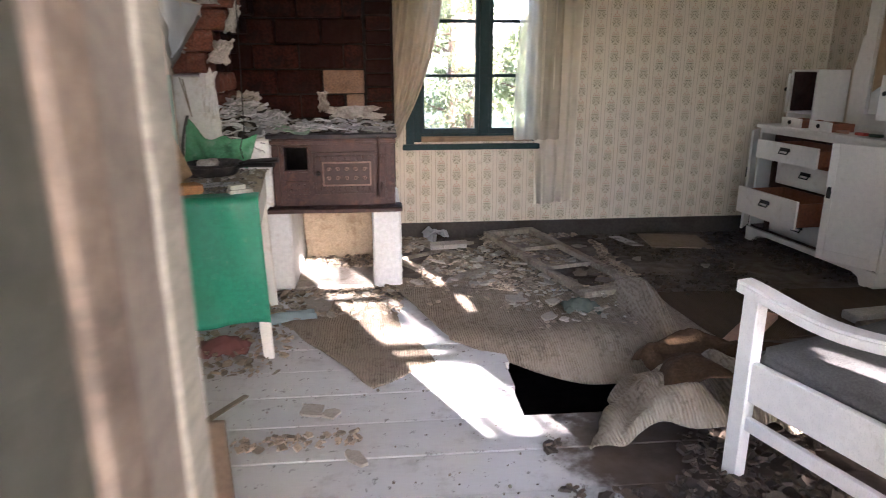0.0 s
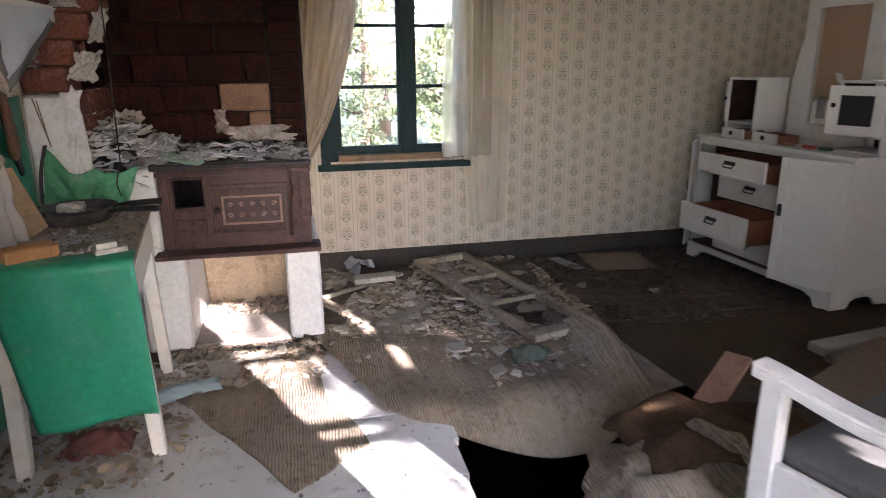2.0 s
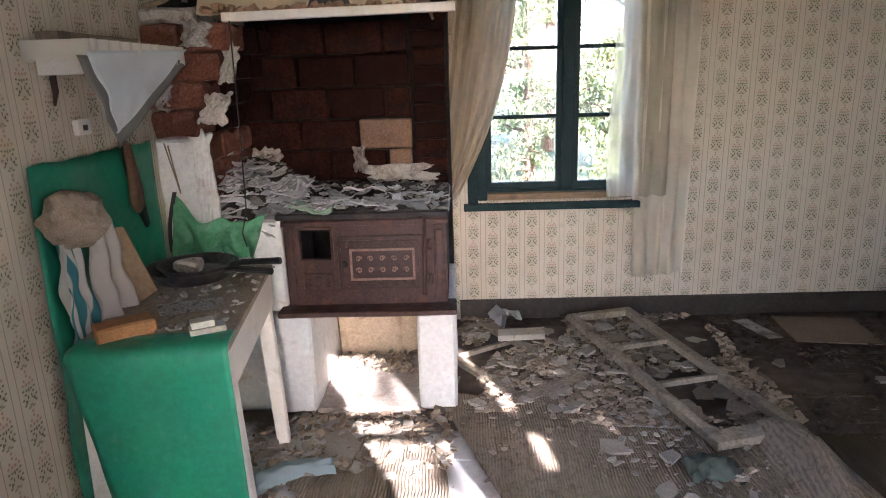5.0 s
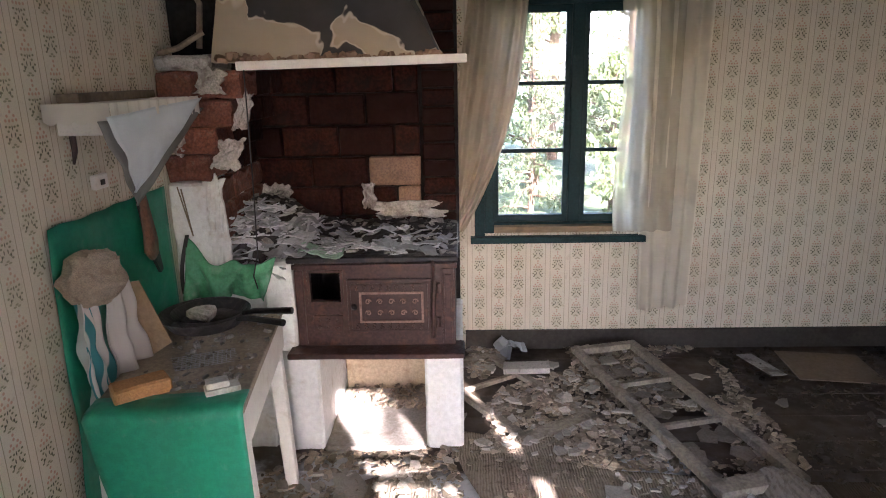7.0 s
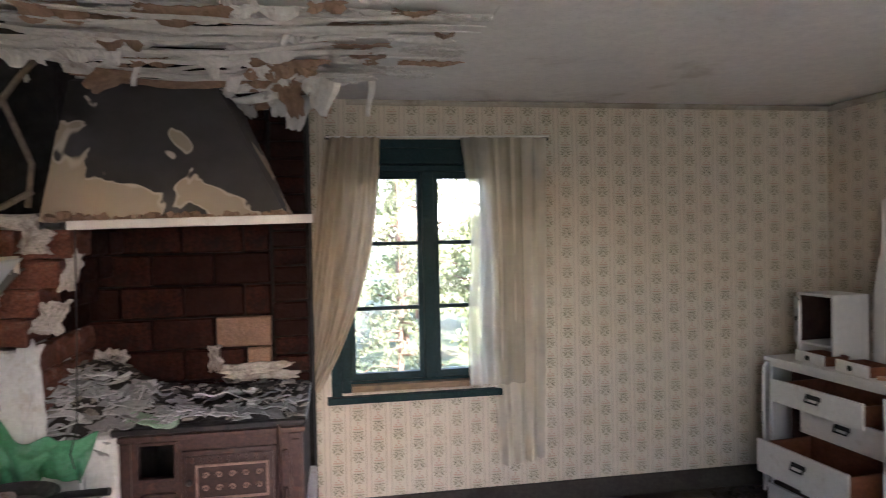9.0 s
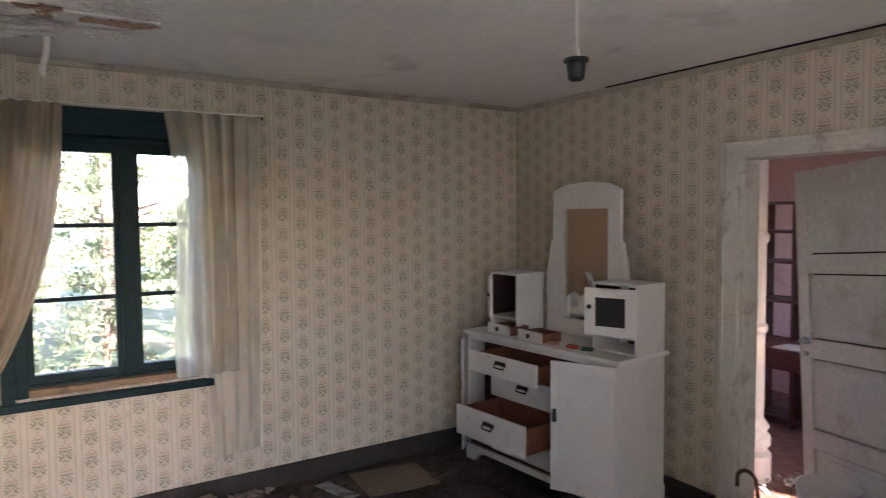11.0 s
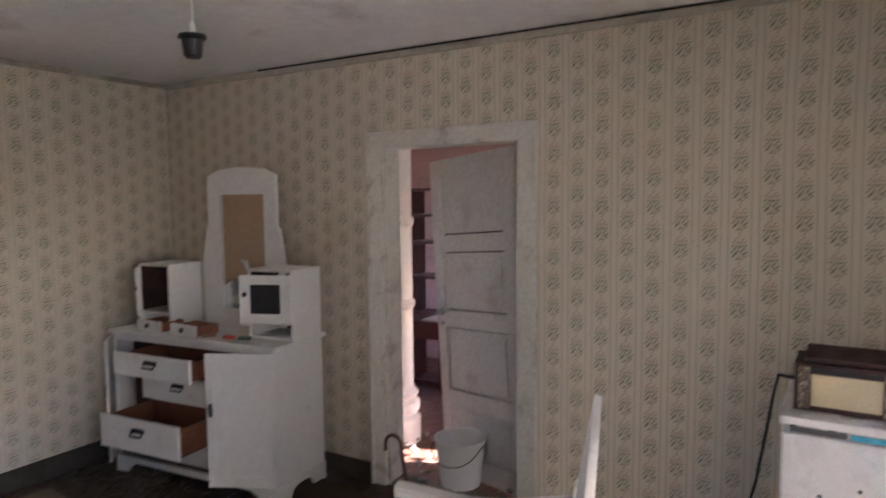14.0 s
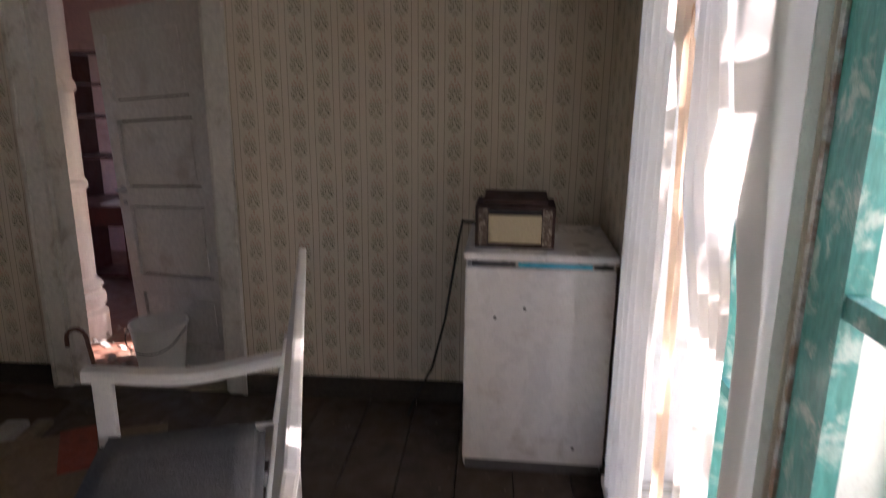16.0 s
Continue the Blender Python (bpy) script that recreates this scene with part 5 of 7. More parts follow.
def straight_curtain(x0, x1, y, folds, amp, mat, label, z1=2.24, z0=0.08, ragged_hem=0.02, seed=0.0):
    def f(u, v):
        drop = (z1 - z0) * v + ragged_hem * nz(u * 6, 3 + seed) * v
        return (x0 + (x1 - x0) * u + 0.012 * math.sin(4 * v + seed) * (1 - u), YS + y + amp * math.sin(u * folds + 1.2 * nz(u * 3, v * 2, seed)) + 0.006 * nz(u * 4, v * 4, seed), z1 - drop)
    return single("curtain", sheet(70, 40, f, 0.0), mat, label, "curtain", "south curtains", smooth=True)


straight_curtain(2.47, 2.96, 0.055, 38, 0.016, DIMCLOTH, "white curtain hanging in straight folds at the window edge")
straight_curtain(2.25, 2.46, 0.05, 14, 0.014, SUNNY, "torn white curtain ending in a ragged hem", z0=1.62, ragged_hem=0.16, seed=2.0)


def post_curtain(side, label):
    """One of two curtains before the window post, with a slanting gap between them."""
    def f(u, v):
        z = 2.24 - 2.16 * v
        gap = 1.885 + 0.36 * max(0.0, min(0.62, z - 1.13))
        x0, x1 = (1.745, gap - 0.026) if side < 0 else (gap + 0.026, 2.09 + 0.15 * max(0.0, min(1.0, (z - 1.05) * 4)))
        return (x0 + (x1 - x0) * u, YS + 0.085 + 0.011 * math.sin(u * (9 if side < 0 else 22) + 1.2 * nz(u * 3, v * 2, side)) + 0.006 * nz(u * 4, v * 4, side), z)
    return single("curtain", sheet(60, 40, f, 0.0), SUNNY, label, "curtain", "south curtains", smooth=True)


post_curtain(-1, "white curtain hanging straight before the window post")
post_curtain(1, "white curtain with narrow folds, a slanting gap beside it")
single("curtain", sheet(26, 40, lambda u, v: (2.34 + 0.08 * u + 0.10 * (1 - v) ** 2, YS + 0.04 + 0.012 * math.sin(u * 9 + 3 * v), 1.75 - 1.62 * v), 0.0), cloth("tan_curtain_strip", (0.62, 0.47, 0.34), 0.0, 0.45), "narrow tan strip of curtain hanging askew", "curtain", "south curtains", smooth=True)

# ---- things on and round the table ----
tools = plain("leather_brown", (0.20, 0.09, 0.05), 0.6, 0.25, 10, (0.06, 0.03, 0.02), 0.4, 9)


def stripe_fn(n, c):
    x, y, z = n.xyz()
    s = n.math("FRACT", n.math("MULTIPLY", y, 15.0))
    k = n.ramp(n.math("ABSOLUTE", n.math("SUBTRACT", s, 0.5)), 0.10, 0.13, 1, 0)
    k2 = n.ramp(n.math("ABSOLUTE", n.math("SUBTRACT", s, 0.78)), 0.02, 0.03, 1, 0)
    return n.mix(n.math("MAXIMUM", k, k2), c, (0.05, 0.22, 0.24))


TOWEL = cloth("striped_towel", (0.55, 0.53, 0.50), 0, 0.1, stripe_fn)
LINEN = cloth("grey_towel", (0.46, 0.43, 0.40), 0, 0.1)


def hanging(y0, y1, z0, z1, x, folds, seed):
    def f(u, v):
        w = 0.5 + 0.5 * v ** 0.8
        yy = 0.5 * (y0 + y1) + (u - 0.5) * (y1 - y0) * w
        return (x + 0.02 * v + 0.028 * math.sin(u * folds + seed + 1.5 * nz(v * 2, seed)) * (0.45 + 0.55 * v) + 0.014 * nz(u * 6, v * 5, seed), yy + 0.02 * nz(v * 3, seed), z1 + (z0 - z1) * v + 0.03 * nz(u * 4, seed) * v)
    return sheet(48, 36, f, 0.004)


single("towel", hanging(2.84, 3.01, 0.68, 1.06, XW + 0.075, 17, 1), TOWEL, "hanging tea towel with blue-green stripes, dirty", "towel", "towels on the wall", smooth=True)
single("towel", hanging(2.93, 3.14, 0.70, 1.06, XW + 0.125, 13, 4), LINEN, "limp grey towel hanging on a nail", "towel", "towels on the wall", smooth=True)
bm = bmesh.new()
lathe(bm, [(0.02 + math.sin(math.pi * k / 18) * (1.0 + 0.12 * math.sin(k)), -math.cos(math.pi * k / 18)) for k in range(1, 18)], 56)
for v in bm.verts:
    d = v.co.normalized()
    k = 1 + 0.16 * nz(d.x * 2.2, d.y * 2.2, d.z * 2.2 + 4) + 0.07 * nz(d.x * 6, d.y * 6, d.z * 6) - 0.10 * abs(nz(d.x * 3, d.y * 9 + d.z * 5, 2)) + 0.02 * math.sin(46 * math.atan2(d.z, d.y))
    v.co = Vector((v.co.x * 0.075 * k, v.co.y * 0.122 * k, v.co.z * 0.086 * k + 0.012 * (v.co.y > 0.4)))
single("knitted_hat", bm, plain("knit_wool", (0.44, 0.345, 0.26), 0.95, 0.3, 22, (0.24, 0.17, 0.12), 0.35, 26, 1.0, 85, stretch=(1, 1, 2.2)), "pale brown knitted hat hung over the towels", "hat", smooth=True, m=pose(-0.705, 2.965, 1.078, -14, 0, 0))
bm = bmesh.new()
prism(bm, [(-0.735, 0.758), (-0.632, 0.758), (-0.566, 0.80), (-0.648, 1.02), (-0.705, 1.012)], "y", 3.117, 3.122)
single("cardboard_sheet", bm, plain("tan_card", (0.30, 0.21, 0.13), 0.85, 0.15, 6, (0.13, 0.085, 0.055), 0.3, 22, 0.2, 60), "brown cardboard leaning behind the towels", "cardboard")

# leather tool hanging on the wall
bm = bmesh.new()
prism(bm, [(3.40, 1.27), (3.42, 1.27), (3.47, 1.08), (3.46, 1.02), (3.42, 1.00), (3.38, 1.04), (3.39, 1.10)], "x", XW + 0.045, XW + 0.07)
bmesh.ops.bevel(bm, geom=bm.edges[:], offset=0.008, segments=2, affect="EDGES")
lt = thing("leather_holster", (XW + 0.05, 3.42, 1.0), "brown leather pouch on a dark strap hung from the shelf", "pouch")
pw("pouch", bm, tools, lt, smooth=True)
bm = bmesh.new()
prism(bm, [(3.40, 1.30), (3.425, 1.32), (3.50, 1.10), (3.53, 0.94), (3.51, 0.93), (3.44, 1.05)], "x", XW + 0.03, XW + 0.042)
pw("strap", bm, BLACK, lt)


PANGREY = plain("dusty_pan", (0.05, 0.05, 0.053), 0.5, 0.25, 9, (0.16, 0.14, 0.12), 0.35, 9, 0.25, 90)


def frying_pan(at, r, h, ang, hl, label):
    p = thing("frying_pan", at, label, "frying pan", "pans on the table", rz=ang)
    bm = bmesh.new()
    lathe(bm, [(r * 0.78, 0.0), (r, h), (r * 1.02, h), (r * 1.0, h - 0.002), (r * 0.77, 0.006)], 40, cap=False)
    bmesh.ops.contextual_create(bm, geom=[e for e in bm.edges if e.is_boundary and e.verts[0].co.z < 0.003])
    bmesh.ops.contextual_create(bm, geom=[e for e in bm.edges if e.is_boundary and e.verts[0].co.z < 0.01])
    bmesh.ops.recalc_face_normals(bm, faces=bm.faces[:])
    part("bowl", bm, PANGREY, p, smooth=False)
    bm = bmesh.new()
    tube(bm, [(r, 0, h - 0.006), (r + 0.05, 0, h + 0.006), (r + hl, 0, h + 0.016)], [0.009, 0.011, 0.013], 8)
    part("handle", bm, BLACK, p, "black plastic handle")
    return p


frying_pan((-0.555, 3.39, 0.760), 0.165, 0.05, -26, 0.22, "black frying pan lying on the dusty table")
frying_pan((-0.53, 3.375, 0.782), 0.137, 0.04, -11, 0.20, "smaller black frying pan set inside another")
single("plaster_lump", rough_box(-0.05, 0.035, -0.035, 0.035, 0, 0.045, 0.026, 3, 0.012, 2), DIRTYPL, "lump of pale plaster lying in the pan", "plaster", at=(-0.55, 3.36, 0.789))
single("loose_brick", rough_box(-0.08, 0.08, -0.04, 0.04, 0, 0.045, 0.005, 3, 0.006, 4), plain("yellow_brick", (0.42, 0.22, 0.09), 0.9, 0.2, 16, (0.22, 0.12, 0.06), 0.3, 14, 0.7, 60), "yellow-brown brick on the dusty tabletop", "brick", m=pose(-0.535, 2.825, 0.759, 0, 0, 38))
single("plaster_block", boxes((-0.05, 0.05, -0.026, 0.026, 0, 0.022), (-0.045, 0.02, -0.02, 0.024, 0.022, 0.042), bevel=0.003), plain("dusty_moulding", (0.50, 0.49, 0.44), 0.9, 0.15, 14, (0.26, 0.22, 0.16), 0.4, 18, 0.5, 60), "broken white plaster moulding on the table", "plaster", m=pose(-0.296, 2.838, 0.759, 0, 0, 28))
bm = bmesh.new()
for i in range(14):
    tube(bm, [(-0.09 + i * 0.014, -0.05, 0.0), (-0.09 + i * 0.014 + 0.02, 0.05, 0.0)], 0.0015, 4)
    if i < 8:
        tube(bm, [(-0.095, -0.05 + i * 0.014, 0.001), (0.11, -0.05 + i * 0.014, 0.001)], 0.0015, 4)
single("wire_mesh", bm, STEEL, "bent piece of grey wire mesh on the table", "wire mesh", m=pose(-0.44, 3.06, 0.761, 2, 3, 30))
single("table_flakes", chips(260, lambda r: (r.uniform(-0.60, -0.27), 3.5 - 0.66 * r.random() ** 1.6, 0.7585), 0.002, 0.02, 0.4, 11), ASHES, "crumbs of plaster scattered over the table", "flakes", kind="stuff")

# wall shelf with lace
sh = thing("wall_shelf", (XW, 3.0, 1.55), "small white wall shelf edged with crocheted lace", "shelf")
pw("board", boxes((XW + 0.002, XW + 0.20, 3.0, 3.66, 1.575, 1.595), bevel=0.004), WHITE, sh)
pw("bracket", boxes((XW + 0.002, XW + 0.15, 3.06, 3.08, 1.50, 1.575), bevel=0.003), WHITE, sh)
LACE = cloth("lace", (0.80, 0.77, 0.69), 0.12, 0.35)
pw("lace_edge", sheet(60, 6, lambda u, v: (XW + 0.205 + 0.006 * math.sin(u * 60), 3.0 + 0.66 * u, 1.597 - (0.055 + 0.012 * abs(math.sin(u * 40))) * v), 0.002), LACE, sh, "cream lace edging")
pw("lace_edge", sheet(20, 6, lambda u, v: (XW + 0.005 + 0.2 * u, 2.996, 1.597 - (0.05 + 0.012 * abs(math.sin(u * 14))) * v), 0.002), LACE, sh, "cream lace edging")
single("shelf_cloth", sheet(24, 24, lambda u, v: (XW + 0.215 + 0.03 * v * (1 - v) + 0.015 * nz(u * 3, v * 3), 2.95 + 0.72 * u * (1 - v) + 0.11 * v, 1.56 - 0.235 * v + 0.03 * u * (1 - v)), 0.002), cloth("pale_blue_cloth", (0.66, 0.71, 0.73), 0, 0.25), "pale blue cloth drooping in a point from the shelf", "cloth", smooth=True)
single("net_cloth", sheet(24, 24, lambda u, v: (XW + 0.205 + 0.015 * nz(u * 3, v * 3), 2.92 + 0.78 * u * (1 - v) + 0.16 * v, 1.55 - 0.27 * v), 0.002), cloth("dark_net", (0.30, 0.30, 0.275), 0.25, 0.1), "dark netted cloth hanging behind the pale cloth", "cloth", smooth=True)
single("shelf_board", boxes((XW + 0.02, XW + 0.09, 3.05, 3.55, 1.597, 1.625), bevel=0.003, m=pose(0, 0, 0, 0, 0, 0)), WOODOLD, "grey wooden moulding lying on the shelf", "board")
bm = bmesh.new()
tube(bm, [(XW + 0.02, 3.10, 1.56), (XW + 0.022, 3.10, 1.45), (XW + 0.018, 3.09, 1.41)], [0.012, 0.009, 0.004], 8)
single("iron_spike", bm, IRON, "rusty iron spike hanging on the wall", "spike")
sb = thing("wall_socket", (XW, 3.23, 1.33), "cracked white wall socket beside the shelf", "socket")
part("plate", boxes((0.0, 0.02, -0.04, 0.04, -0.02, 0.03), bevel=0.006), WHITE, sb)
part("hole", boxes((0.02, 0.023, -0.012, 0.012, -0.006, 0.012)), BLACK, sb)

# green bag on strings beside the stove
GREENBAG = plain("green_bag_cloth", (0.07, 0.30, 0.15), 0.55, 0.2, 9, (0.22, 0.36, 0.26), 0.35, 12, 0.5, 60)
gb = thing("cloth_bag", (-0.55, 3.70, 0.77), "wrinkled green cloth bag hanging by strings beside the stove", "bag")


def bagf(u, v):
    top = 0.912 + 0.112 * max(0, 1 - u / 0.24) ** 1.3 + 0.012 * math.sin(u * 14) - 0.018 * math.exp(-((u - 0.62) / 0.07) ** 2)
    low = 0.742 + 0.03 * math.exp(-((u - 0.62) / 0.10) ** 2) + 0.006 * math.sin(u * 11)
    x = -0.735 + 0.367 * u - v * (0.035 + 0.05 * max(0, u - 0.5))
    fold = 0.016 * math.sin(14 * u + 5 * v * (u - 0.4)) + 0.012 * math.sin(31 * u - 9 * v) * v + 0.014 * nz(u * 7, v * 6, 3)
    return (x, 3.722 - 0.02 * math.sin(math.pi * min(1, u + 0.05)) + fold * (0.5 + 0.5 * v), top + (low - top) * v)


pw("bag", sheet(60, 30, bagf, 0.004), GREENBAG, gb, smooth=True)
pw("strap", sheet(16, 3, lambda u, v: (-0.735 - 0.045 * math.sin(math.pi * u * 0.6) + 0.016 * v, 3.708 + 0.004 * v, 1.03 - 0.26 * u), 0.003), BLACK, gb, "black strap along the edge")
bm = bmesh.new()
tube(bm, [(-0.71, 3.73, 1.02), (-0.74, 3.735, 1.22)], 0.003, 5)
tube(bm, [(-0.71, 3.73, 1.02), (-0.755, 3.735, 1.23)], 0.003, 5)
pw("string", bm, WOODOLD, gb)
bm = bmesh.new()
tube(bm, [(-0.415, 3.69, 1.69), (-0.42, 3.69, 1.3), (-0.43, 3.69, 0.95), (-0.46, 3.70, 0.85), (-0.45, 3.71, 0.79)], 0.003, 5)
single("hanging_wire", bm, BLACK, "dark wire hanging from the hood bar", "wire")


# rubble on the ledge and stove
def mound(x, y):
    v = min(1, max(0, (y - 3.75) / 0.4))
    base = 0.925 if x > -0.32 else 0.925 - 0.15 * max(0, 1 - v * 3)
    return base + 0.17 * math.exp(-((x + 0.56) / 0.22) ** 2) * (0.15 + 0.85 * v) + 0.025 * math.exp(-((x - 0.05) / 0.3) ** 2) * v


def heap(r):
    x, y = r.uniform(-0.62, 0.40), r.uniform(3.75, 4.36)
    return (x, y, mound(x, y) - 0.012 + 0.02 * r.random())


bm = sheet(44, 26, lambda u, v: (-0.63 + 1.03 * u, 3.752 + 0.62 * v, mound(-0.63 + 1.03 * u, 3.752 + 0.62 * v) - 0.012 + 0.03 * abs(nz(u * 12, v * 9))), 0.0)
single("ash_mound", bm, plain("grey_ash", (0.045, 0.040, 0.037), 0.95, 0.4, 14, (0.22, 0.20, 0.18), 0.12, 18, 0.9, 40), "mound of ash and soot on the stove", "ash", kind="stuff")
single("stove_rubble", chips(520, heap, 0.004, 0.036, 0.2, 21, 0.6), ASHES, "heap of plaster flakes and ash over the stove top", "rubble", kind="stuff")
SPLINT = plain("white_splinter", (0.66, 0.67, 0.68), 0.8, 0.15, 12, (0.20, 0.17, 0.15), 0.4, 16, 0.5, 60, rnd=0.85)
for i in range(120):
    a, b = (rng.uniform(-0.64, -0.28), rng.uniform(3.752, 4.1)) if i < 84 else (rng.uniform(-0.3, 0.36), rng.uniform(3.76, 4.1))
    l = rng.uniform(0.05, 0.17) if i < 84 else rng.uniform(0.04, 0.12)
    w = rng.uniform(0.005, 0.024)
    a = max(a, -0.79 + l / 2)
    bend = rng.uniform(-0.014, 0.014)
    z = mound(a, b) + 0.012 + 0.04 * rng.random()
    g = sheet(6, 2, lambda u, v: ((u - 0.5) * l, (v - 0.5) * 2 * w * (1 - 0.5 * u) + bend * math.sin(3 * u), bend * 4 * u * (1 - u) + 0.003 * math.sin(9 * u + i)), 0.005)
    single("plaster_strip", g, SPLINT, "splintered white strip lying on the stove rubble", "debris", "strips on the stove", m=pose(a, b, z, rng.uniform(-35, 35), rng.uniform(-28, 14) if i < 84 else rng.uniform(-8, 8), rng.uniform(-50, 75)))
for i in range(104):
    a, b = (rng.uniform(-0.30, 0.39), rng.uniform(3.725, 3.95)) if i < 46 else (rng.uniform(-0.62, -0.25), rng.uniform(3.76, 4.15))
    s = rng.uniform(0.025, 0.062)
    ks = [rng.uniform(0.4, 1.0) for _ in range(8)]
    cv = rng.uniform(-0.3, 0.3)
    g = sheet(5, 4, lambda u, v: ((u - 0.5) * 2 * s * (0.6 + 0.4 * ks[int(v * 4)]), (v - 0.5) * 1.3 * s * (0.6 + 0.4 * ks[int(u * 3) + 4]), cv * s * (u - 0.5) ** 2 * 4 + 0.006 * nz(u * 4, v * 4, i)), 0.004)
    single("plaster_flake", g, SPLINT, "pale plaster flake lying on the stove edge", "debris", "flakes on the stove", m=pose(a, b, (0.934 if i < 46 else mound(a, b) + 0.015) + 0.026 * rng.random(), rng.uniform(-10, 10) * (1 if i < 46 else 3), rng.uniform(-10, 10) * (1 if i < 46 else 2.5), rng.uniform(0, 360)))
single("green_scrap", sheet(14, 8, lambda u, v: (-0.27 + 0.19 * u, 3.715 + 0.07 * v + 0.01 * math.sin(u * 6), 0.955 + 0.014 * math.sin(u * 5 + 1) + 0.012 * nz(u * 5, v * 5) - 0.02 * (1 - v)), 0.003), plain("pale_green_scrap", (0.30, 0.44, 0.33), 0.7, 0.2, 9, (0.5, 0.5, 0.46), 0.4, 14), "pale green scrap of cloth over the stove edge", "rag", smooth=True)

# ---- torn ceiling ----
rs = random.Random(17)


def torn(x0, x1, y, w, z, sag, curl, mat, seed):
    def f(u, v):
        j = 0.05 * nz(v * 6, seed) if u > 0.9 or u < 0.1 else 0
        return (x0 + (x1 - x0) * u + j, y + (v - 0.5) * w + 0.012 * nz(u * 5, seed) + 0.012 * nz(u * 17, v * 2, seed), z - sag * math.sin(math.pi * min(1, u * 1.02)) ** 1.3 - curl * v * v * (0.3 + 0.7 * abs(math.sin(u * 5 + seed))) + 0.006 * nz(u * 9, v * 3, seed))
    return single("torn_ceiling_strip", sheet(30, 4, f, 0.003), mat, "torn ceiling paper sagging from the broken corner" if mat == PAPERWHITE else "brown ceiling lining paper hanging torn", "ceiling strip", "torn ceiling strips", smooth=False)


# long strips sagging across the hole
for k, (x0, x1, y, w, z, sag, mt) in enumerate(((XW + 0.04, 0.42, 3.83, 0.05, 2.415, 0.03, PAPERWHITE), (XW + 0.06, 0.50, 3.99, 0.07, 2.405, 0.06, PAPERWHITE), (XW + 0.08, 0.46, 4.06, 0.05, 2.40, 0.075, PAPERBROWN), (XW + 0.10, 0.52, 4.15, 0.07, 2.40, 0.10, PAPERWHITE), (-0.55, 0.54, 4.25, 0.06, 2.40, 0.11, PAPERWHITE), (-0.45, 0.50, 4.36, 0.06, 2.39, 0.12, PAPERBROWN), (-0.30, 0.55, 4.46, 0.07, 2.38, 0.10, PAPERWHITE))):
    torn(x0, x1, y, w, z, sag, 0.03, mt, k)
# long pale laths bowed under the open part, dark gaps between them
for k in range(17):
    y = 3.36 + 0.047 * k + rs.uniform(-0.012, 0.012)
    x0 = XW + 0.02 + rs.uniform(0, 0.25) + max(0, y - 3.9) * 0.5
    x1 = min(1.08, rs.uniform(0.25, 1.05) - max(0, y - 3.8) * 0.4)
    torn(x0, x1, y, rs.uniform(0.026, 0.048), HC - 0.012 - 0.05 * max(0, y - 3.4) - 0.006 * (k % 3), rs.uniform(0.01, 0.05), rs.uniform(0.0, 0.012), PAPERWHITE, 150 + k)
# torn flaps along the boards
for k in range(95):
    y = rs.uniform(3.14, 4.25)
    edge = 1.12 - 0.25 * rs.random() ** 2
    x = XW + 0.08 + (edge - XW - 0.1) * rs.random() if y < 3.9 else rs.uniform(0.1, 0.95)
    l, w = rs.uniform(0.06, 0.34) * (1.0 if y > 3.3 else 0.8), rs.uniform(0.02, 0.075)
    mt = PAPERBROWN if rs.random() < 0.26 else PAPERWHITE
    x1 = min(x + l, 1.1)
    torn(max(XW + 0.02, x), x1, y, w, HC - 0.007 - 0.028 * (y > 3.6 and x < 0.4) - 0.02 * (y > 3.72 and x < 0.35) - 0.004 * (k % 3), rs.uniform(0, 0.012), rs.uniform(0.002, 0.045) * (0.3 + (x1 < 0.6)), mt, 30 + k)
for k in range(30):
    x, y = rs.uniform(-0.7, 0.55), rs.uniform(3.85, 4.6)
    l = rs.uniform(0.05, 0.18)
    m = pose(x, y, HC - 0.05 - 0.12 * max(0, y - 3.9), rs.uniform(-40, 40), rs.uniform(-40, 40), rs.uniform(-40, 40))
    single("hanging_scrap", sheet(6, 5, lambda u, v: ((u - 0.5) * l * (1 - 0.5 * v) + 0.02 * nz(v * 4, k), 0.01 * math.sin(u * 5 + k), -v * l * 1.1 + 0.03 * nz(u * 5, k)), 0.002), PAPERWHITE if k % 3 else PAPERBROWN, "scrap of paper dangling from the broken ceiling", "paper scrap", "dangling scraps", m=m)
for x, y, z1 in ((-0.23, 3.86, 2.26), (0.72, 4.25, 2.22), (0.38, 3.5, 2.33)):
    single("paper_tongue", sheet(3, 12, lambda u, v: (x + (u - 0.5) * 0.035 * (1 - 0.4 * v) + 0.012 * math.sin(v * 5), y, HC - (HC - z1) * v), 0.002), PAPERWHITE, "narrow strip of paper hanging from the ceiling", "paper scrap", "dangling scraps", smooth=True)
for p in (((-0.70, 3.80, 2.20), (-0.62, 3.85, 1.95), (-0.64, 3.85, 1.78)), ((-0.62, 3.9, 2.36), (-0.66, 3.85, 2.28), (-0.76, 3.8, 2.10)), ((-0.60, 3.8, 1.84), (-0.70, 3.78, 1.78), (-0.78, 3.78, 1.76))):
    bm = bmesh.new()
    tube(bm, p, 0.012, 6)
    single("splintered_lath", bm, WOODOLD, "splintered lath dangling beside the hood", "lath", "splintered laths")

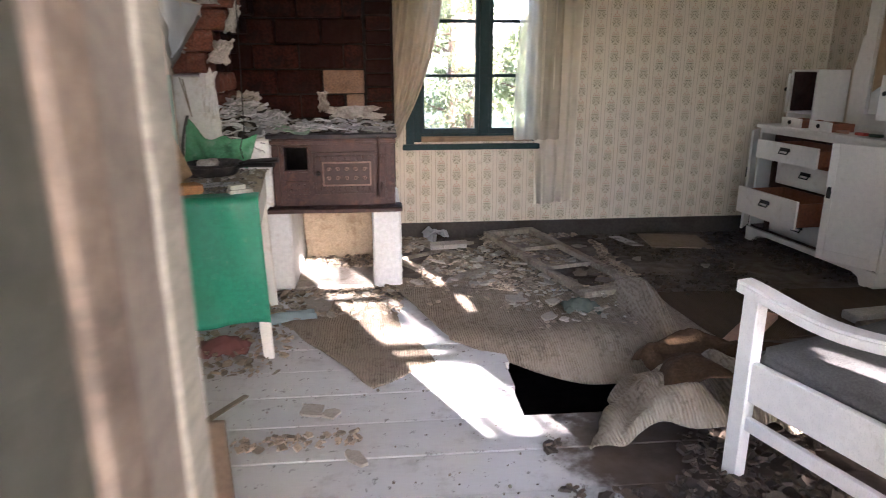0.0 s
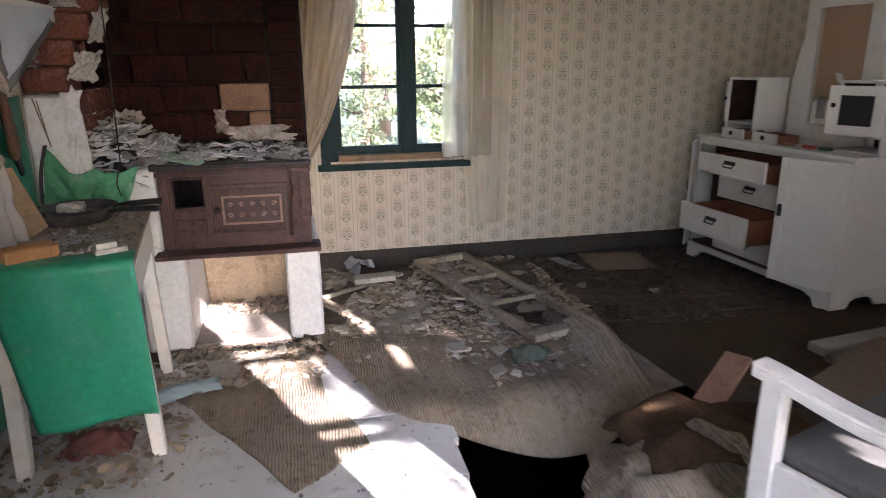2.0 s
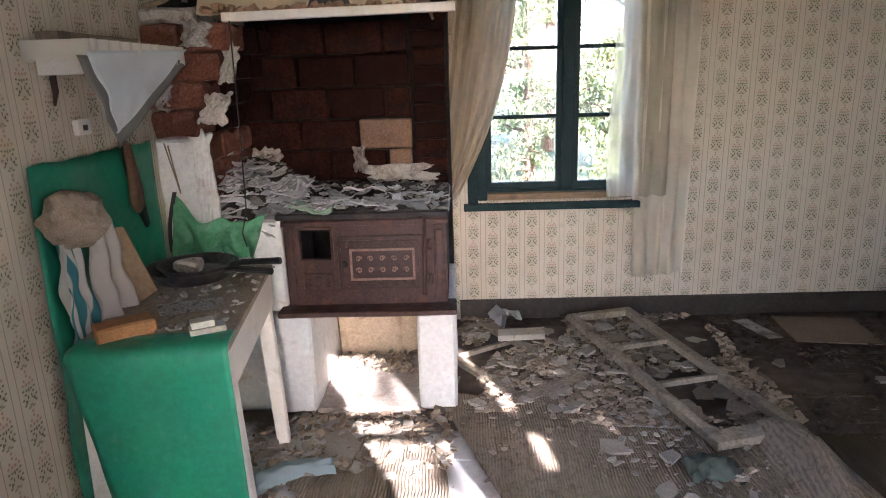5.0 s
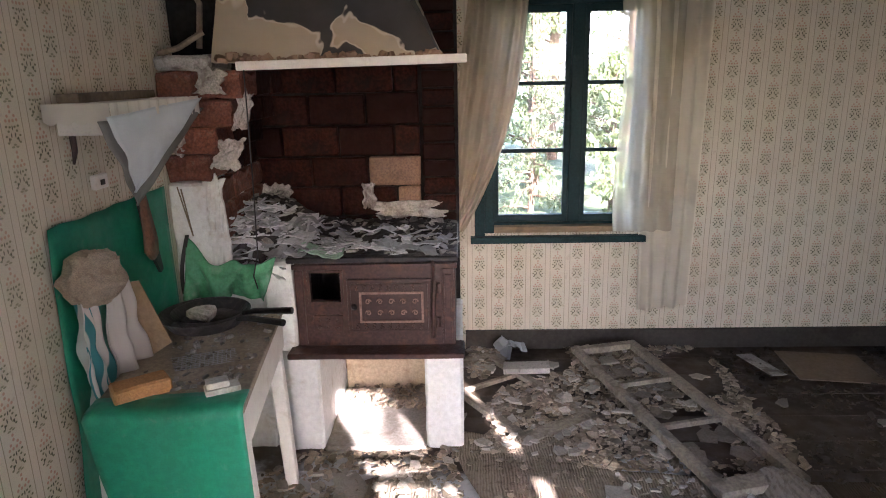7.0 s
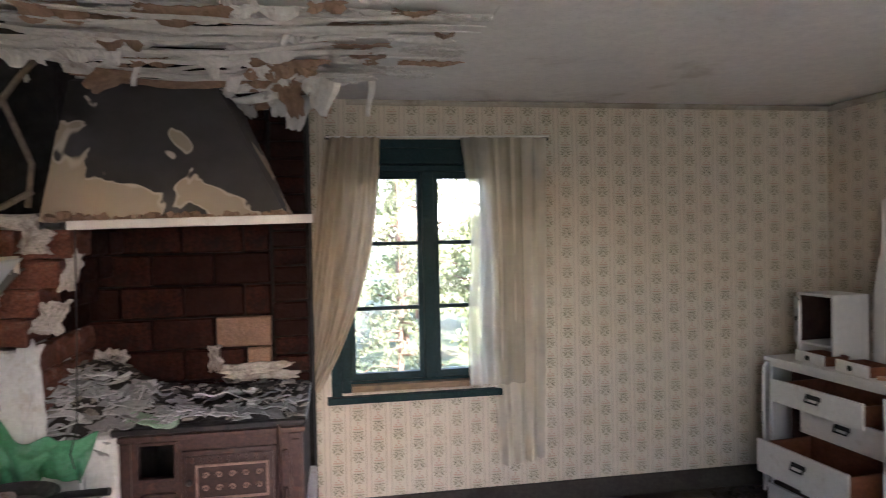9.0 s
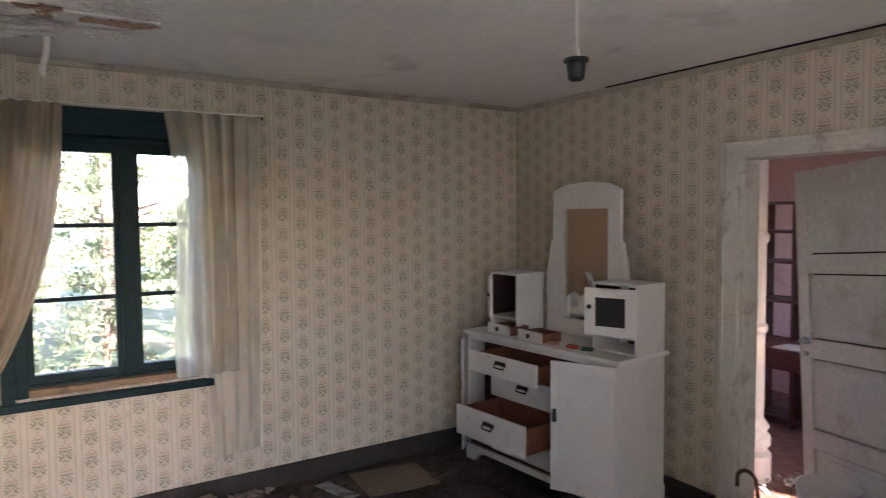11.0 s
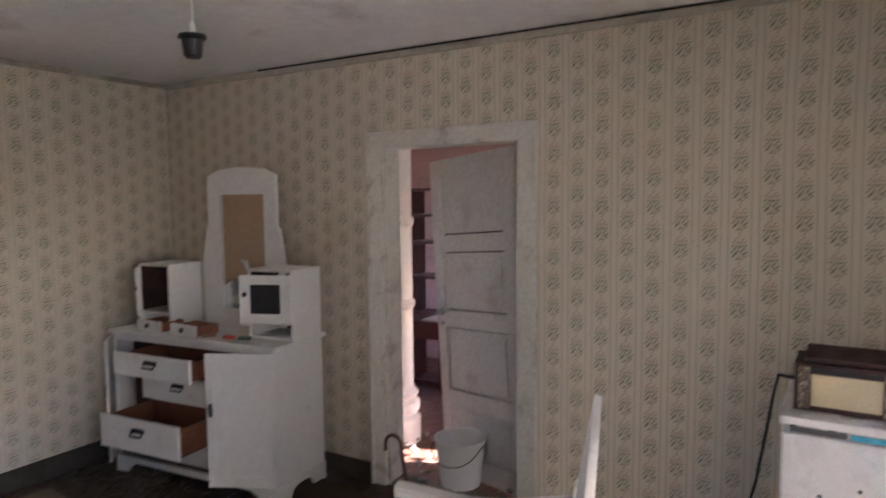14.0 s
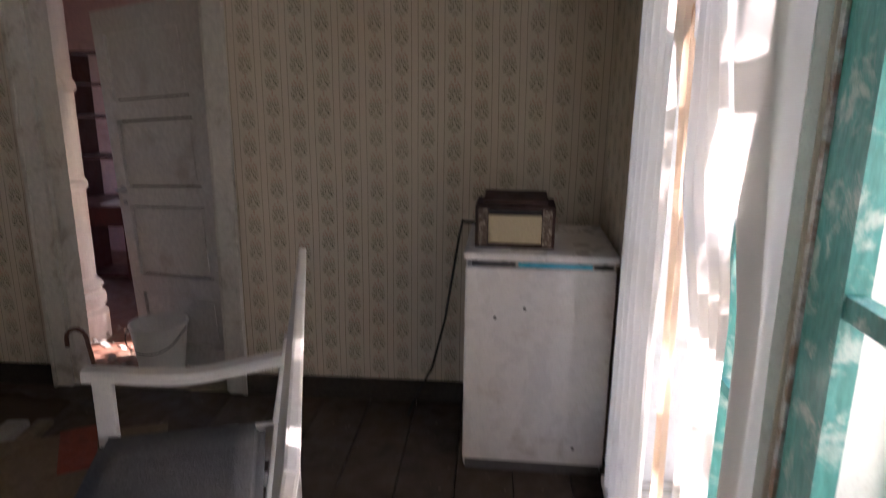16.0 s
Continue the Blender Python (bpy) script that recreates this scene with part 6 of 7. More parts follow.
# ---- floor litter ----
def rug(name, c, bumps, label, nu=60, nv=40, z=0.012, amp=0.012, mat=RAG):
    """A rug over the corners c (bilinear), with bumps (x, y, rx, ry, h)."""
    def f(u, v):
        x = (1 - v) * ((1 - u) * c[0][0] + u * c[1][0]) + v * ((1 - u) * c[3][0] + u * c[2][0])
        y = (1 - v) * ((1 - u) * c[0][1] + u * c[1][1]) + v * ((1 - u) * c[3][1] + u * c[2][1])
        x += 0.03 * nz(u * 4, v * 4, 1) * (1 if u in (0, 1) or v in (0, 1) else 0.5)
        y += 0.03 * nz(u * 4, v * 4, 7)
        zz = z + amp * (nz(x * 5, y * 5) + 0.6)
        for bx, by, rx, ry, h in bumps:
            zz += h * math.exp(-((x - bx) / rx) ** 2 - ((y - by) / ry) ** 2)
        return (x, y, zz)
    return single(name, sheet(nu, nv, f, 0.007), mat, label, "rug", "rag rugs", smooth=True)


rug("rag_rug", ((-0.28, 3.29), (0.255, 2.45), (0.53, 2.66), (0.24, 3.62)), [(0.0, 3.1, 0.15, 0.1, 0.02)], "dusty rag rug lying flat on the boards", z=0.007)
rug("rag_rug", ((0.32, 3.85), (0.62, 2.93), (0.95, 3.05), (0.95, 3.78)), [(0.7, 3.45, 0.2, 0.15, 0.03)], "sunlit dusty rag rug, rucked up")


def bigrug(u, v):
    x = 0.62 + 1.28 * u - 0.05 * v
    y0 = 2.88 - 0.30 * math.sin(math.pi * min(1, u * 1.05)) ** 1.2 - 0.10 * u
    y1 = 3.62 - 0.22 * u
    y = y0 + (y1 - y0) * v
    z = 0.012 + 0.02 * (nz(x * 4, y * 4) + 0.6) - 0.09 * max(0, 1 - v / 0.22) ** 1.5 * math.sin(math.pi * u)
    d = (x - 1.68 + 0.10 * (y - 3.1))
    z += 0.17 * math.exp(-(d / 0.055) ** 2) * math.exp(-((y - 3.15) / 0.32) ** 2)
    z += 0.05 * math.exp(-((x - 1.35) / 0.3) ** 2 - ((y - 2.85) / 0.14) ** 2)
    return (x, y, z)


single("rag_rug", sheet(100, 60, bigrug, 0.008), RAG, "crumpled rag rug sagging into the hole in the floor", "rug", "rag rugs", smooth=True)
rug("rag_rug", ((1.80, 3.46), (1.95, 2.72), (3.55, 2.95), (3.60, 3.42)), [], "flat dirty rag rug before the dresser, its colour darkened further for shade", 70, 24, 0.006, 0.004, RAGDARK)


def heap_rug(u, v):
    x = 1.0 + 1.03 * u + 0.30 * v * (1 - u)
    y = 1.92 + (0.52 + 0.1 * u) * v - 0.12 * u
    k = math.sin(math.pi * u) ** 0.6 * math.sin(math.pi * min(1, 0.12 + v * 0.95)) ** 0.7
    fold = 0.045 * math.sin(u * 26 + 5 * nz(u * 3, v * 3) + 3 * v) + 0.05 * nz(u * 8, v * 5, 2)
    return (x + 0.03 * nz(u * 7, v * 7, 5), y + 0.05 * nz(u * 6, v * 4, 9), max(0.006, 0.02 + k * (0.17 + fold)))


single("rag_rug", sheet(110, 50, heap_rug, 0.008), RAG, "rag rug thrown in a heap of folds beside the hole", "rug", "rag rugs", smooth=True)


def sack(u, v):
    x = 1.32 + 0.66 * u + 0.05 * v + 0.05 * nz(v * 3, 2)
    y = 1.96 + 0.50 * v + 0.05 * math.sin(u * 4 + 1)
    k = min(1, 6 * u * (1 - u)) ** 0.6
    top = 0.21 + 0.03 * nz(u * 3, v * 3, 4) + 0.022 * math.sin(10 * u + 7 * v + 4 * nz(u * 2, v * 2, 8)) + 0.012 * nz(u * 11, v * 11, 3)
    drop = max(0, v - 0.72) / 0.28
    welt = 0.022 * math.exp(-((u - 0.06) / 0.05) ** 2) + 0.02 * math.exp(-((v - 0.70 - 0.06 * math.sin(7 * u)) / 0.05) ** 2)
    return (x, y, max(0.03, (top * (0.55 + 0.45 * k) + welt) * (1 - 0.55 * drop ** 1.4)))


single("blanket", sheet(60, 40, sack, 0.006), plain("brown_blanket", (0.085, 0.050, 0.027), 0.95, 0.25, 9, (0.035, 0.020, 0.011), 0.4, 6, 0.7, 110, spec=0.1), "dusty brown blanket crumpled on the rug heap", "blanket", smooth=True)

SASHP = plain("dusty_sash_paint", (0.34, 0.29, 0.215), 0.85, 0.25, 8, (0.09, 0.07, 0.05), 0.45, 9, 0.4, 60)


def old_sash(w, l, at, rz, label, tilt=0):
    s = thing("old_window_sash", at, label, "window sash", "loose sashes", rz=rz, rx=tilt)
    h = 0.036
    part("rail", boxes((-w / 2, -w / 2 + 0.048, 0, l, 0, h), bevel=0.004), SASHP, s)
    part("rail", boxes((w / 2 - 0.048, w / 2, 0, l, 0, h), bevel=0.004), SASHP, s)
    part("rail", boxes((-w / 2 + 0.048, w / 2 - 0.048, 0, 0.085, 0, h), bevel=0.004), SASHP, s)
    part("rail", boxes((-w / 2 + 0.048, w / 2 - 0.048, l - 0.05, l, 0, h), bevel=0.004), SASHP, s)
    for k in (1, 2):
        y = 0.085 + (l - 0.135) * k / 3
        part("glazing_bar", boxes((-w / 2 + 0.048, w / 2 - 0.048, y - 0.012, y + 0.012, 0.006, h - 0.004), bevel=0.003), SASHP, s)
    return s


old_sash(0.40, 1.40, (1.60, 3.33, 0.052), 14.5, "old three-light window sash lying on the littered floor", 0.6)
old_sash(0.44, 0.92, (0.90, 3.86, -0.010), 33, "second old window sash half buried in rubble")
for i in range(26):
    a, b = rng.uniform(-0.14, 0.14), rng.uniform(0.1, 1.25)
    m = pose(1.60, 3.33, 0.0, 0, 0, 14.5) @ pose(a, b, 0.028 + 0.012 * rng.random(), rng.uniform(-8, 8), rng.uniform(-8, 8), rng.uniform(0, 360))
    s = rng.uniform(0.04, 0.085)
    single("paper_shard", chips(1, lambda r: (0, 0, 0), s, s * 1.01, 0.04, 200 + i, 0.05), plain("dusty_shard", (0.24, 0.20, 0.155), 0.7, 0.25, 12, (0.12, 0.09, 0.06), 0.3, 10) if i == 0 else bpy.data.materials["dusty_shard"], "broken dusty pane shard inside the old sash", "shard", "shards in the sash", m=m)


def scatter(x0, x1, y0, y1, z=0.004, jitter=0.02, avoid=None):
    def f(r):
        for _ in range(20):
            x, y = r.uniform(x0, x1), r.uniform(y0, y1)
            if noise.noise(Vector((x * 2.2, y * 2.2, 0.5))) > -0.12 and not (avoid and avoid(x, y)):
                break
        return (x, y, z + jitter * r.random())
    return f


single("floor_rubble", chips(5200, scatter(0.45, 1.9, 3.55, 4.84, 0.003, 0.014), 0.003, 0.040, 0.2, 31, 0.45), RUBBLE, "thick litter of plaster, wood chips and paper on the floor", "rubble", kind="stuff")
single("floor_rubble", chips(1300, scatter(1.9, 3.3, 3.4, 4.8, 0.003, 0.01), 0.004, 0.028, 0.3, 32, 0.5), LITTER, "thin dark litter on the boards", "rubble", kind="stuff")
single("floor_rubble", chips(700, scatter(-0.45, 0.4, 3.25, 3.72, 0.004, 0.014), 0.004, 0.036, 0.22, 33, 0.45), RUBBLE, "plaster rubble fallen before the fireplace", "rubble", kind="stuff")
single("floor_rubble", chips(420, scatter(0.55, 1.75, 2.9, 3.6, 0.035, 0.014), 0.003, 0.026, 0.22, 34, 0.45), RUBBLE, "plaster crumbs strewn over the rug", "rubble", kind="stuff")
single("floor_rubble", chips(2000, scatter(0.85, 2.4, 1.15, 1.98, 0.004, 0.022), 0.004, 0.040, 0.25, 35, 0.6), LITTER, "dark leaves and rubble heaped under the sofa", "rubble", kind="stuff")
single("floor_rubble", chips(420, scatter(-0.78, -0.15, 2.6, 3.3, 0.004, 0.014), 0.004, 0.032, 0.25, 36, 0.5), RUBBLE, "rubble under the table and along the wall", "rubble", kind="stuff")
single("floor_rubble", chips(150, scatter(-0.35, 0.20, 2.03, 2.12, 0.002, 0.012), 0.004, 0.03, 0.3, 37, 0.5), RUBBLE, "crumbs along a broken board joint", "rubble", kind="stuff")
single("floor_rubble", chips(300, lambda r: (r.uniform(-0.2, 0.24), r.uniform(4.05, 4.28), 0.03 + 0.02 * r.random()), 0.006, 0.03, 0.35, 38, 0.6), RUBBLE, "crumbled plaster at the back of the hearth", "rubble", kind="stuff")
single("floor_rubble", chips(2200, scatter(-0.7, 3.6, 0.6, 4.8, 0.001, 0.003, lambda x, y: 0.8 < x < 1.8 and 2.2 < y < 2.95), 0.0015, 0.010, 0.4, 39, 0.5), GRIT, "fine grit over the whole floor", "rubble", kind="stuff")

FLAKES = [(0.02, 2.28, 0.085), (0.10, 2.25, 0.05), (-0.05, 3.42, 0.17), (0.10, 3.50, 0.07), (0.42, 3.98, 0.08), (0.55, 4.55, 0.09), (0.62, 4.70, 0.11), (0.92, 4.50, 0.08), (1.25, 4.55, 0.09), (1.1, 4.2, 0.07), (1.02, 3.32, 0.09), (1.22, 3.25, 0.06), (1.3, 3.7, 0.08), (1.2, 3.95, 0.07), (2.05, 4.12, 0.07), (2.42, 3.92, 0.05), (1.15, 3.05, 0.06), (0.2, 1.95, 0.06), (-0.6, 2.35, 0.045), (-0.68, 2.1, 0.05), (-0.35, 2.78, 0.05), (1.7, 4.35, 0.06), (1.85, 4.0, 0.06)]
FLOORPL = plain("trodden_plaster", (0.57, 0.51, 0.42), 0.95, 0.2, 12, (0.20, 0.16, 0.12), 0.3, 14, 0.6, 50, rnd=0.25, isl=0.55)
for i, (x, y, s) in enumerate(FLAKES):
    r = random.Random(300 + i)
    pts = [(s * q * math.cos(t), 0.75 * s * q * math.sin(t)) for t, q in sorted((r.uniform(0, 6.28), r.uniform(0.5, 0.95)) for _ in range(11))]
    g = bmesh.new()
    prism(g, pts, "z", 0, r.uniform(0.006, 0.014))
    single("plaster_flake", g, FLOORPL, "pale flake of fallen plaster on the floor", "debris", "fallen flakes", m=pose(x, y, 0.008 + (0.04 if 0.7 < x < 1.8 and y > 2.9 else 0), r.uniform(-5, 5), r.uniform(-5, 5), r.uniform(0, 360)))
single("floor_rubble", chips(260, scatter(0.45, 1.7, 3.6, 4.82, 0.010, 0.022), 0.010, 0.060, 0.16, 41, 0.35), FLOORPL, "larger pale plaster pieces heaped round the sashes", "rubble", kind="stuff")
single("floor_rubble", chips(130, scatter(-0.4, 0.42, 3.2, 3.7, 0.006, 0.014), 0.012, 0.055, 0.18, 42, 0.3), FLOORPL, "broken plaster pieces before the fireplace", "rubble", kind="stuff")
single("floor_rubble", chips(70, scatter(0.95, 1.6, 2.95, 3.45, 0.045, 0.02), 0.008, 0.035, 0.16, 43, 0.35), FLOORPL, "plaster pieces lying on the rucked rug", "rubble", kind="stuff")
single("wood_splinter", boxes((-0.16, 0.16, -0.012, 0.012, 0, 0.008), bevel=0.002), WOODOLD, "thin pale wooden splinter lying on the painted floor", "splinter", m=pose(-0.34, 2.30, 0.003, 0, 0, 58))
single("folded_newspaper", boxes((-0.13, 0.13, -0.045, 0.045, 0, 0.035), bevel=0.006), plain("newsprint", (0.48, 0.45, 0.39), 0.9, 0.25, 40, (0.15, 0.14, 0.13), 0.4, 40), "folded newspaper lying in the rubble", "newspaper", m=pose(0.78, 4.48, 0.03, 4, -4, -6))
single("crushed_bag", chips(9, lambda r: (r.uniform(-0.1, 0.1), r.uniform(-0.05, 0.05), r.uniform(0, 0.06)), 0.04, 0.08, 0.5, 71, 0.9), cloth("clear_plastic", (0.55, 0.57, 0.58), 0.3, 0.4), "crumpled plastic bag against the baseboard", "plastic bag", at=(0.72, 4.74, 0.02))
single("dark_rag", sheet(16, 12, lambda u, v: (0.24 * (u - 0.5), 0.16 * (v - 0.5), 0.06 * math.sin(math.pi * u) * math.sin(math.pi * v) + 0.03 * nz(u * 6, v * 6) + 0.01), 0.004), cloth("dark_red_rag", (0.16, 0.06, 0.05), 0, 0.02), "crumpled dark red rag under the table", "rag", at=(-0.45, 2.9, 0.0), smooth=True)
single("dark_rag", sheet(16, 12, lambda u, v: (0.19 * (u - 0.5), 0.15 * (v - 0.5), 0.05 * math.sin(math.pi * u) * math.sin(math.pi * v) + 0.03 * nz(u * 6, v * 6, 4) + 0.012), 0.004), cloth("grey_green_rag", (0.10, 0.12, 0.095), 0, 0.02), "crumpled grey-green rag on the rug", "rag", at=(1.35, 3.18, 0.035), smooth=True)
single("blue_rag", sheet(20, 12, lambda u, v: (0.30 * (u - 0.5), 0.14 * (v - 0.5) + 0.04 * math.sin(u * 3), 0.03 * math.sin(math.pi * v) + 0.015 * nz(u * 6, v * 6, 4) + 0.008), 0.004), cloth("pale_blue_rag", (0.32, 0.42, 0.45), 0, 0.05), "pale blue checked rag beside the table leg", "rag", m=pose(-0.20, 3.22, 0.004, 0, 0, 20), smooth=True)
single("cardboard_sheet", boxes((-0.22, 0.24, -0.17, 0.19, 0, 0.006), bevel=0.001, m=pose(2.47, 4.50, 0.02, 1, 2, -4)), CARD, "sheet of brown cardboard lying on the boards", "cardboard")
single("paper_sheet", boxes((-0.05, 0.05, -0.15, 0.15, 0, 0.003), m=pose(2.12, 4.55, 0.02, -1, 3, 14)), DIRTYPL, "torn pale strip of card beside the cardboard", "paper")
single("roofing_roll", boxes((-0.29, 0.29, -0.05, 0.05, 0, 0.05), bevel=0.015, m=pose(2.98, 2.96, 0.012, 0, 0, 7)), plain("grey_roll", (0.34, 0.32, 0.29), 0.85, 0.15, 10, (0.2, 0.17, 0.14), 0.3, 9), "rolled pale grey mat lying on the rug", "roll")
single("floor_plank", boxes((-0.30, 0.34, -0.035, 0.035, 0, 0.03), bevel=0.004, m=pose(2.98, 2.86, 0.012, 0, 0, 8)), WOODOLD, "dark grey length of plank", "plank")
single("floor_plank", boxes((-0.24, 0.24, -0.055, 0.055, 0, 0.025), bevel=0.004, m=pose(1.93, 2.60, 0.09, 0, -12, 36)), plain("pink_board", (0.42, 0.25, 0.17), 0.7, 0.15, 6, (0.25, 0.14, 0.09), 0.3, 7), "pinkish wooden board sticking out of the rug heap", "plank")
single("hardboard_sheet", boxes((-0.42, 0.42, -0.33, 0.33, 0, 0.006), m=pose(2.82, 2.48, 0.03, 2, -2, 24)), CARD, "dusty brown hardboard sheet lying behind the sofa", "board")
single("red_board", boxes((-0.17, 0.17, -0.07, 0.07, 0, 0.012), bevel=0.002, m=pose(3.08, 2.60, 0.045, 0, 0, 32)), plain("dull_red_board", (0.30, 0.07, 0.045), 0.7, 0.2, 8, (0.12, 0.04, 0.03), 0.3, 9), "dull red painted board lying near the doorway", "board")
single("brown_board", boxes((-0.26, 0.17, -0.006, 0.006, 0, 0.30), bevel=0.002, m=pose(-0.33, 1.77, 0.0, 4, 0, -4)), CARD, "brown hardboard panel leaning near the doorway", "board")

# on the dresser top
for i, (x, y, c) in enumerate(((0.36, -0.06, (0.45, 0.05, 0.03)), (0.26, -0.07, (0.04, 0.10, 0.07)), (0.50, -0.05, (0.40, 0.22, 0.14)))):
    single("small_box", boxes((-0.035, 0.035, -0.02, 0.02, 0, 0.018), bevel=0.004), plain("box_colour_%s" % "abc"[i], c, 0.5, 0.2, 20), ("small red packet", "small dark green case", "small tan packet")[i] + " lying on the dresser top", "packet", m=ds.matrix_basis @ pose(x, y, T + 0.001, 0, 0, 20 * i))
single("mirror_shard", boxes((-0.002, 0.002, -0.05, 0.05, 0, 0.13), m=ds.matrix_basis @ pose(0.40, -0.30, T + 0.30, 0, 20, 60)), MIRROR, "broken piece of mirror leaning on the cabinet", "mirror")

# ---- lamp holder, wires, cable ----
lp = thing("pendant_lamp", (2.14, 2.605, HC), "bare black lamp holder hanging on a white cord", "lamp")
g = bmesh.new()
tube(g, [(0, 0, 0), (0.003, 0, -0.27)], 0.0032, 8)
part("cord", g, WHITE, lp)
g = bmesh.new()
lathe(g, [(0.005, -0.255), (0.010, -0.270), (0.012, -0.288)], 16)
part("cord_grip", g, WHITE, lp, "white cord grip")
g = bmesh.new()
lathe(g, [(0.012, -0.287), (0.040, -0.293), (0.042, -0.303), (0.032, -0.308), (0.027, -0.355), (0.021, -0.362), (0.019, -0.345)], 20)
part("lamp_holder", g, BLACK, lp, smooth=False)
cb = bmesh.new()
tube(cb, [(3.42, 0.93, 0.96), (3.52, 1.06, 0.95), (3.64, 1.08, 0.85), (3.67, 1.11, 0.65), (3.68, 1.14, 0.45), (3.68, 1.2, 0.2), (3.64, 1.28, 0.05), (3.55, 1.30, 0.012)], 0.006, 8)
single("power_cable", cb, BLACK, "dark power cable hanging behind the fridge", "cable")
for p in (((3.36, YS + 0.01, 2.40), (3.35, YS + 0.02, 2.15), (3.33, YS + 0.04, 2.03), (3.30, YS + 0.03, 1.96)), ((3.34, YS + 0.02, 2.1), (3.42, YS + 0.04, 2.06), (3.48, YS + 0.03, 2.1))):
    g = bmesh.new()
    tube(g, p, 0.006, 6)
    single("loose_wire", g, BLACK, "loose black wires sticking out of the wall", "wire", "loose wires")

# ---- bucket, cane, next room ----
bk = thing("bucket", (3.90, 2.66, 0.0), "dirty white plastic bucket with a wire handle, in the doorway", "bucket")
g = bmesh.new()
lathe(g, [(0.11, 0.024), (0.142, 0.28), (0.148, 0.285), (0.148, 0.295), (0.136, 0.295), (0.105, 0.034)], 36)
part("pail", g, WHITE, bk)
g = bmesh.new()
tube(g, [(-0.150 * math.sin(a) ** 0.5 if a > 0 else 0, 0.148 * math.cos(a), 0.27 - 0.10 * math.sin(a)) for a in [math.pi * k / 14 for k in range(15)]], 0.003, 6)
part("bail", g, IRONDARK, bk)
g = bmesh.new()
tube(g, [(3.36, 2.62, 0.01), (3.46, 2.74, 0.22), (3.50, 2.79, 0.34)] + [(3.50 + 0.0 * k, 2.84 - 0.05 * math.cos(math.pi * k / 7), 0.35 + 0.05 * math.sin(math.pi * k / 7)) for k in range(8)] + [(3.50, 2.89, 0.31)], 0.010, 8)
single("walking_stick", g, plain("cane_wood", (0.13, 0.05, 0.03), 0.45, 0.2, 10), "brown hooked walking stick lying near the doorway", "walking stick")
g = bmesh.new()
prof = [(0.13, 0.0), (0.13, 0.16), (0.105, 0.19), (0.125, 0.22), (0.125, 0.27), (0.10, 0.30), (0.12, 0.33), (0.085, 0.38), (0.085, 0.90), (0.10, 0.92), (0.10, 0.95), (0.085, 0.97), (0.085, 1.45), (0.10, 1.47), (0.10, 1.50), (0.085, 1.52), (0.085, 2.05), (0.11, 2.10), (0.11, 2.40)]
lathe(g, prof, 28, (4.36, 3.37, 0))
single("white_column", g, WHITE, "white painted turned column in the next room", "column", smooth=False)
bs = thing("bookcase", (5.45, 3.4, 0), "dark red stained open bookcase against the pink wall", "bookcase")
for y in (-0.02, 0.30, 0.62):
    part("upright", boxes((0.0, 0.28, y, y + 0.025, 0.0, 1.72), bevel=0.002), MAHOG, bs)
for z in (0.04, 0.62, 0.95, 1.25, 1.48, 1.70):
    part("shelf", boxes((0.0, 0.28, 0.005, 0.30, z, z + 0.022)), MAHOG, bs)
    part("shelf", boxes((0.0, 0.28, 0.325, 0.62, z, z + 0.022)), MAHOG, bs)
dk = thing("desk", (4.95, 3.25, 0), "dark red stained desk with papers on it", "desk")
part("desktop", boxes((0.0, 0.42, 0.0, 0.75, 0.66, 0.69), bevel=0.003), MAHOG, dk)
for x, y in ((0.02, 0.02), (0.36, 0.02), (0.02, 0.69), (0.36, 0.69)):
    part("leg", boxes((x, x + 0.04, y, y + 0.04, 0, 0.66), bevel=0.002), MAHOG, dk)
part("drawer", boxes((0.03, 0.40, 0.1, 0.65, 0.55, 0.66)), MAHOG, dk)
single("paper_sheet", boxes((5.0, 5.2, 3.35, 3.6, 0.691, 0.70)), PAPERWHITE, "white papers on the desk", "paper")
hs = thing("iron_heater", (4.55, 3.50, 0.22), "small grey iron door on a stove front", "stove")
part("plate", boxes((0.0, 0.02, 0.0, 0.16, 0.05, 0.42), bevel=0.003), STEEL, hs)
part("rim", boxes((-0.012, 0.0, -0.012, 0.172, 0.04, 0.06), (-0.012, 0.0, -0.012, 0.172, 0.41, 0.43), (-0.012, 0.0, -0.012, 0.008, 0.06, 0.41), bevel=0.002), IRON, hs)
part("stand", boxes((0.0, 0.02, 0.02, 0.05, -0.22, 0.05), (0.0, 0.02, 0.11, 0.14, -0.22, 0.05)), IRON, hs)
single("floor_rubble", chips(260, lambda r: (r.uniform(3.75, 4.6), r.uniform(2.3, 3.4), 0.024 + 0.006 * r.random()), 0.006, 0.04, 0.3, 81, 0.5), ASHES, "plaster crumbs on the threshold and next floor", "rubble", kind="stuff")

# ---- trees ----
def leaf_mat(name, col):
    n = Nodes(name)
    c = n.mix(n.island(), dim(col, 0.5), dim(col, 1.5))
    n.done(c, 0.7)
    tr = n.t.nodes.new("ShaderNodeBsdfTranslucent")
    n.t.links.new(c, tr.inputs[0])
    mx = n.t.nodes.new("ShaderNodeMixShader")
    mx.inputs[0].default_value = 0.45
    n.t.links.new(n.b.outputs[0], mx.inputs[1])
    n.t.links.new(tr.outputs[0], mx.inputs[2])
    n.t.links.new(mx.outputs[0], n.t.nodes["Material Output"].inputs[0])
    return n.m


LEAF = leaf_mat("birch_leaf", (0.15, 0.185, 0.085))
NEEDLE = leaf_mat("spruce_needle", (0.115, 0.14, 0.075))
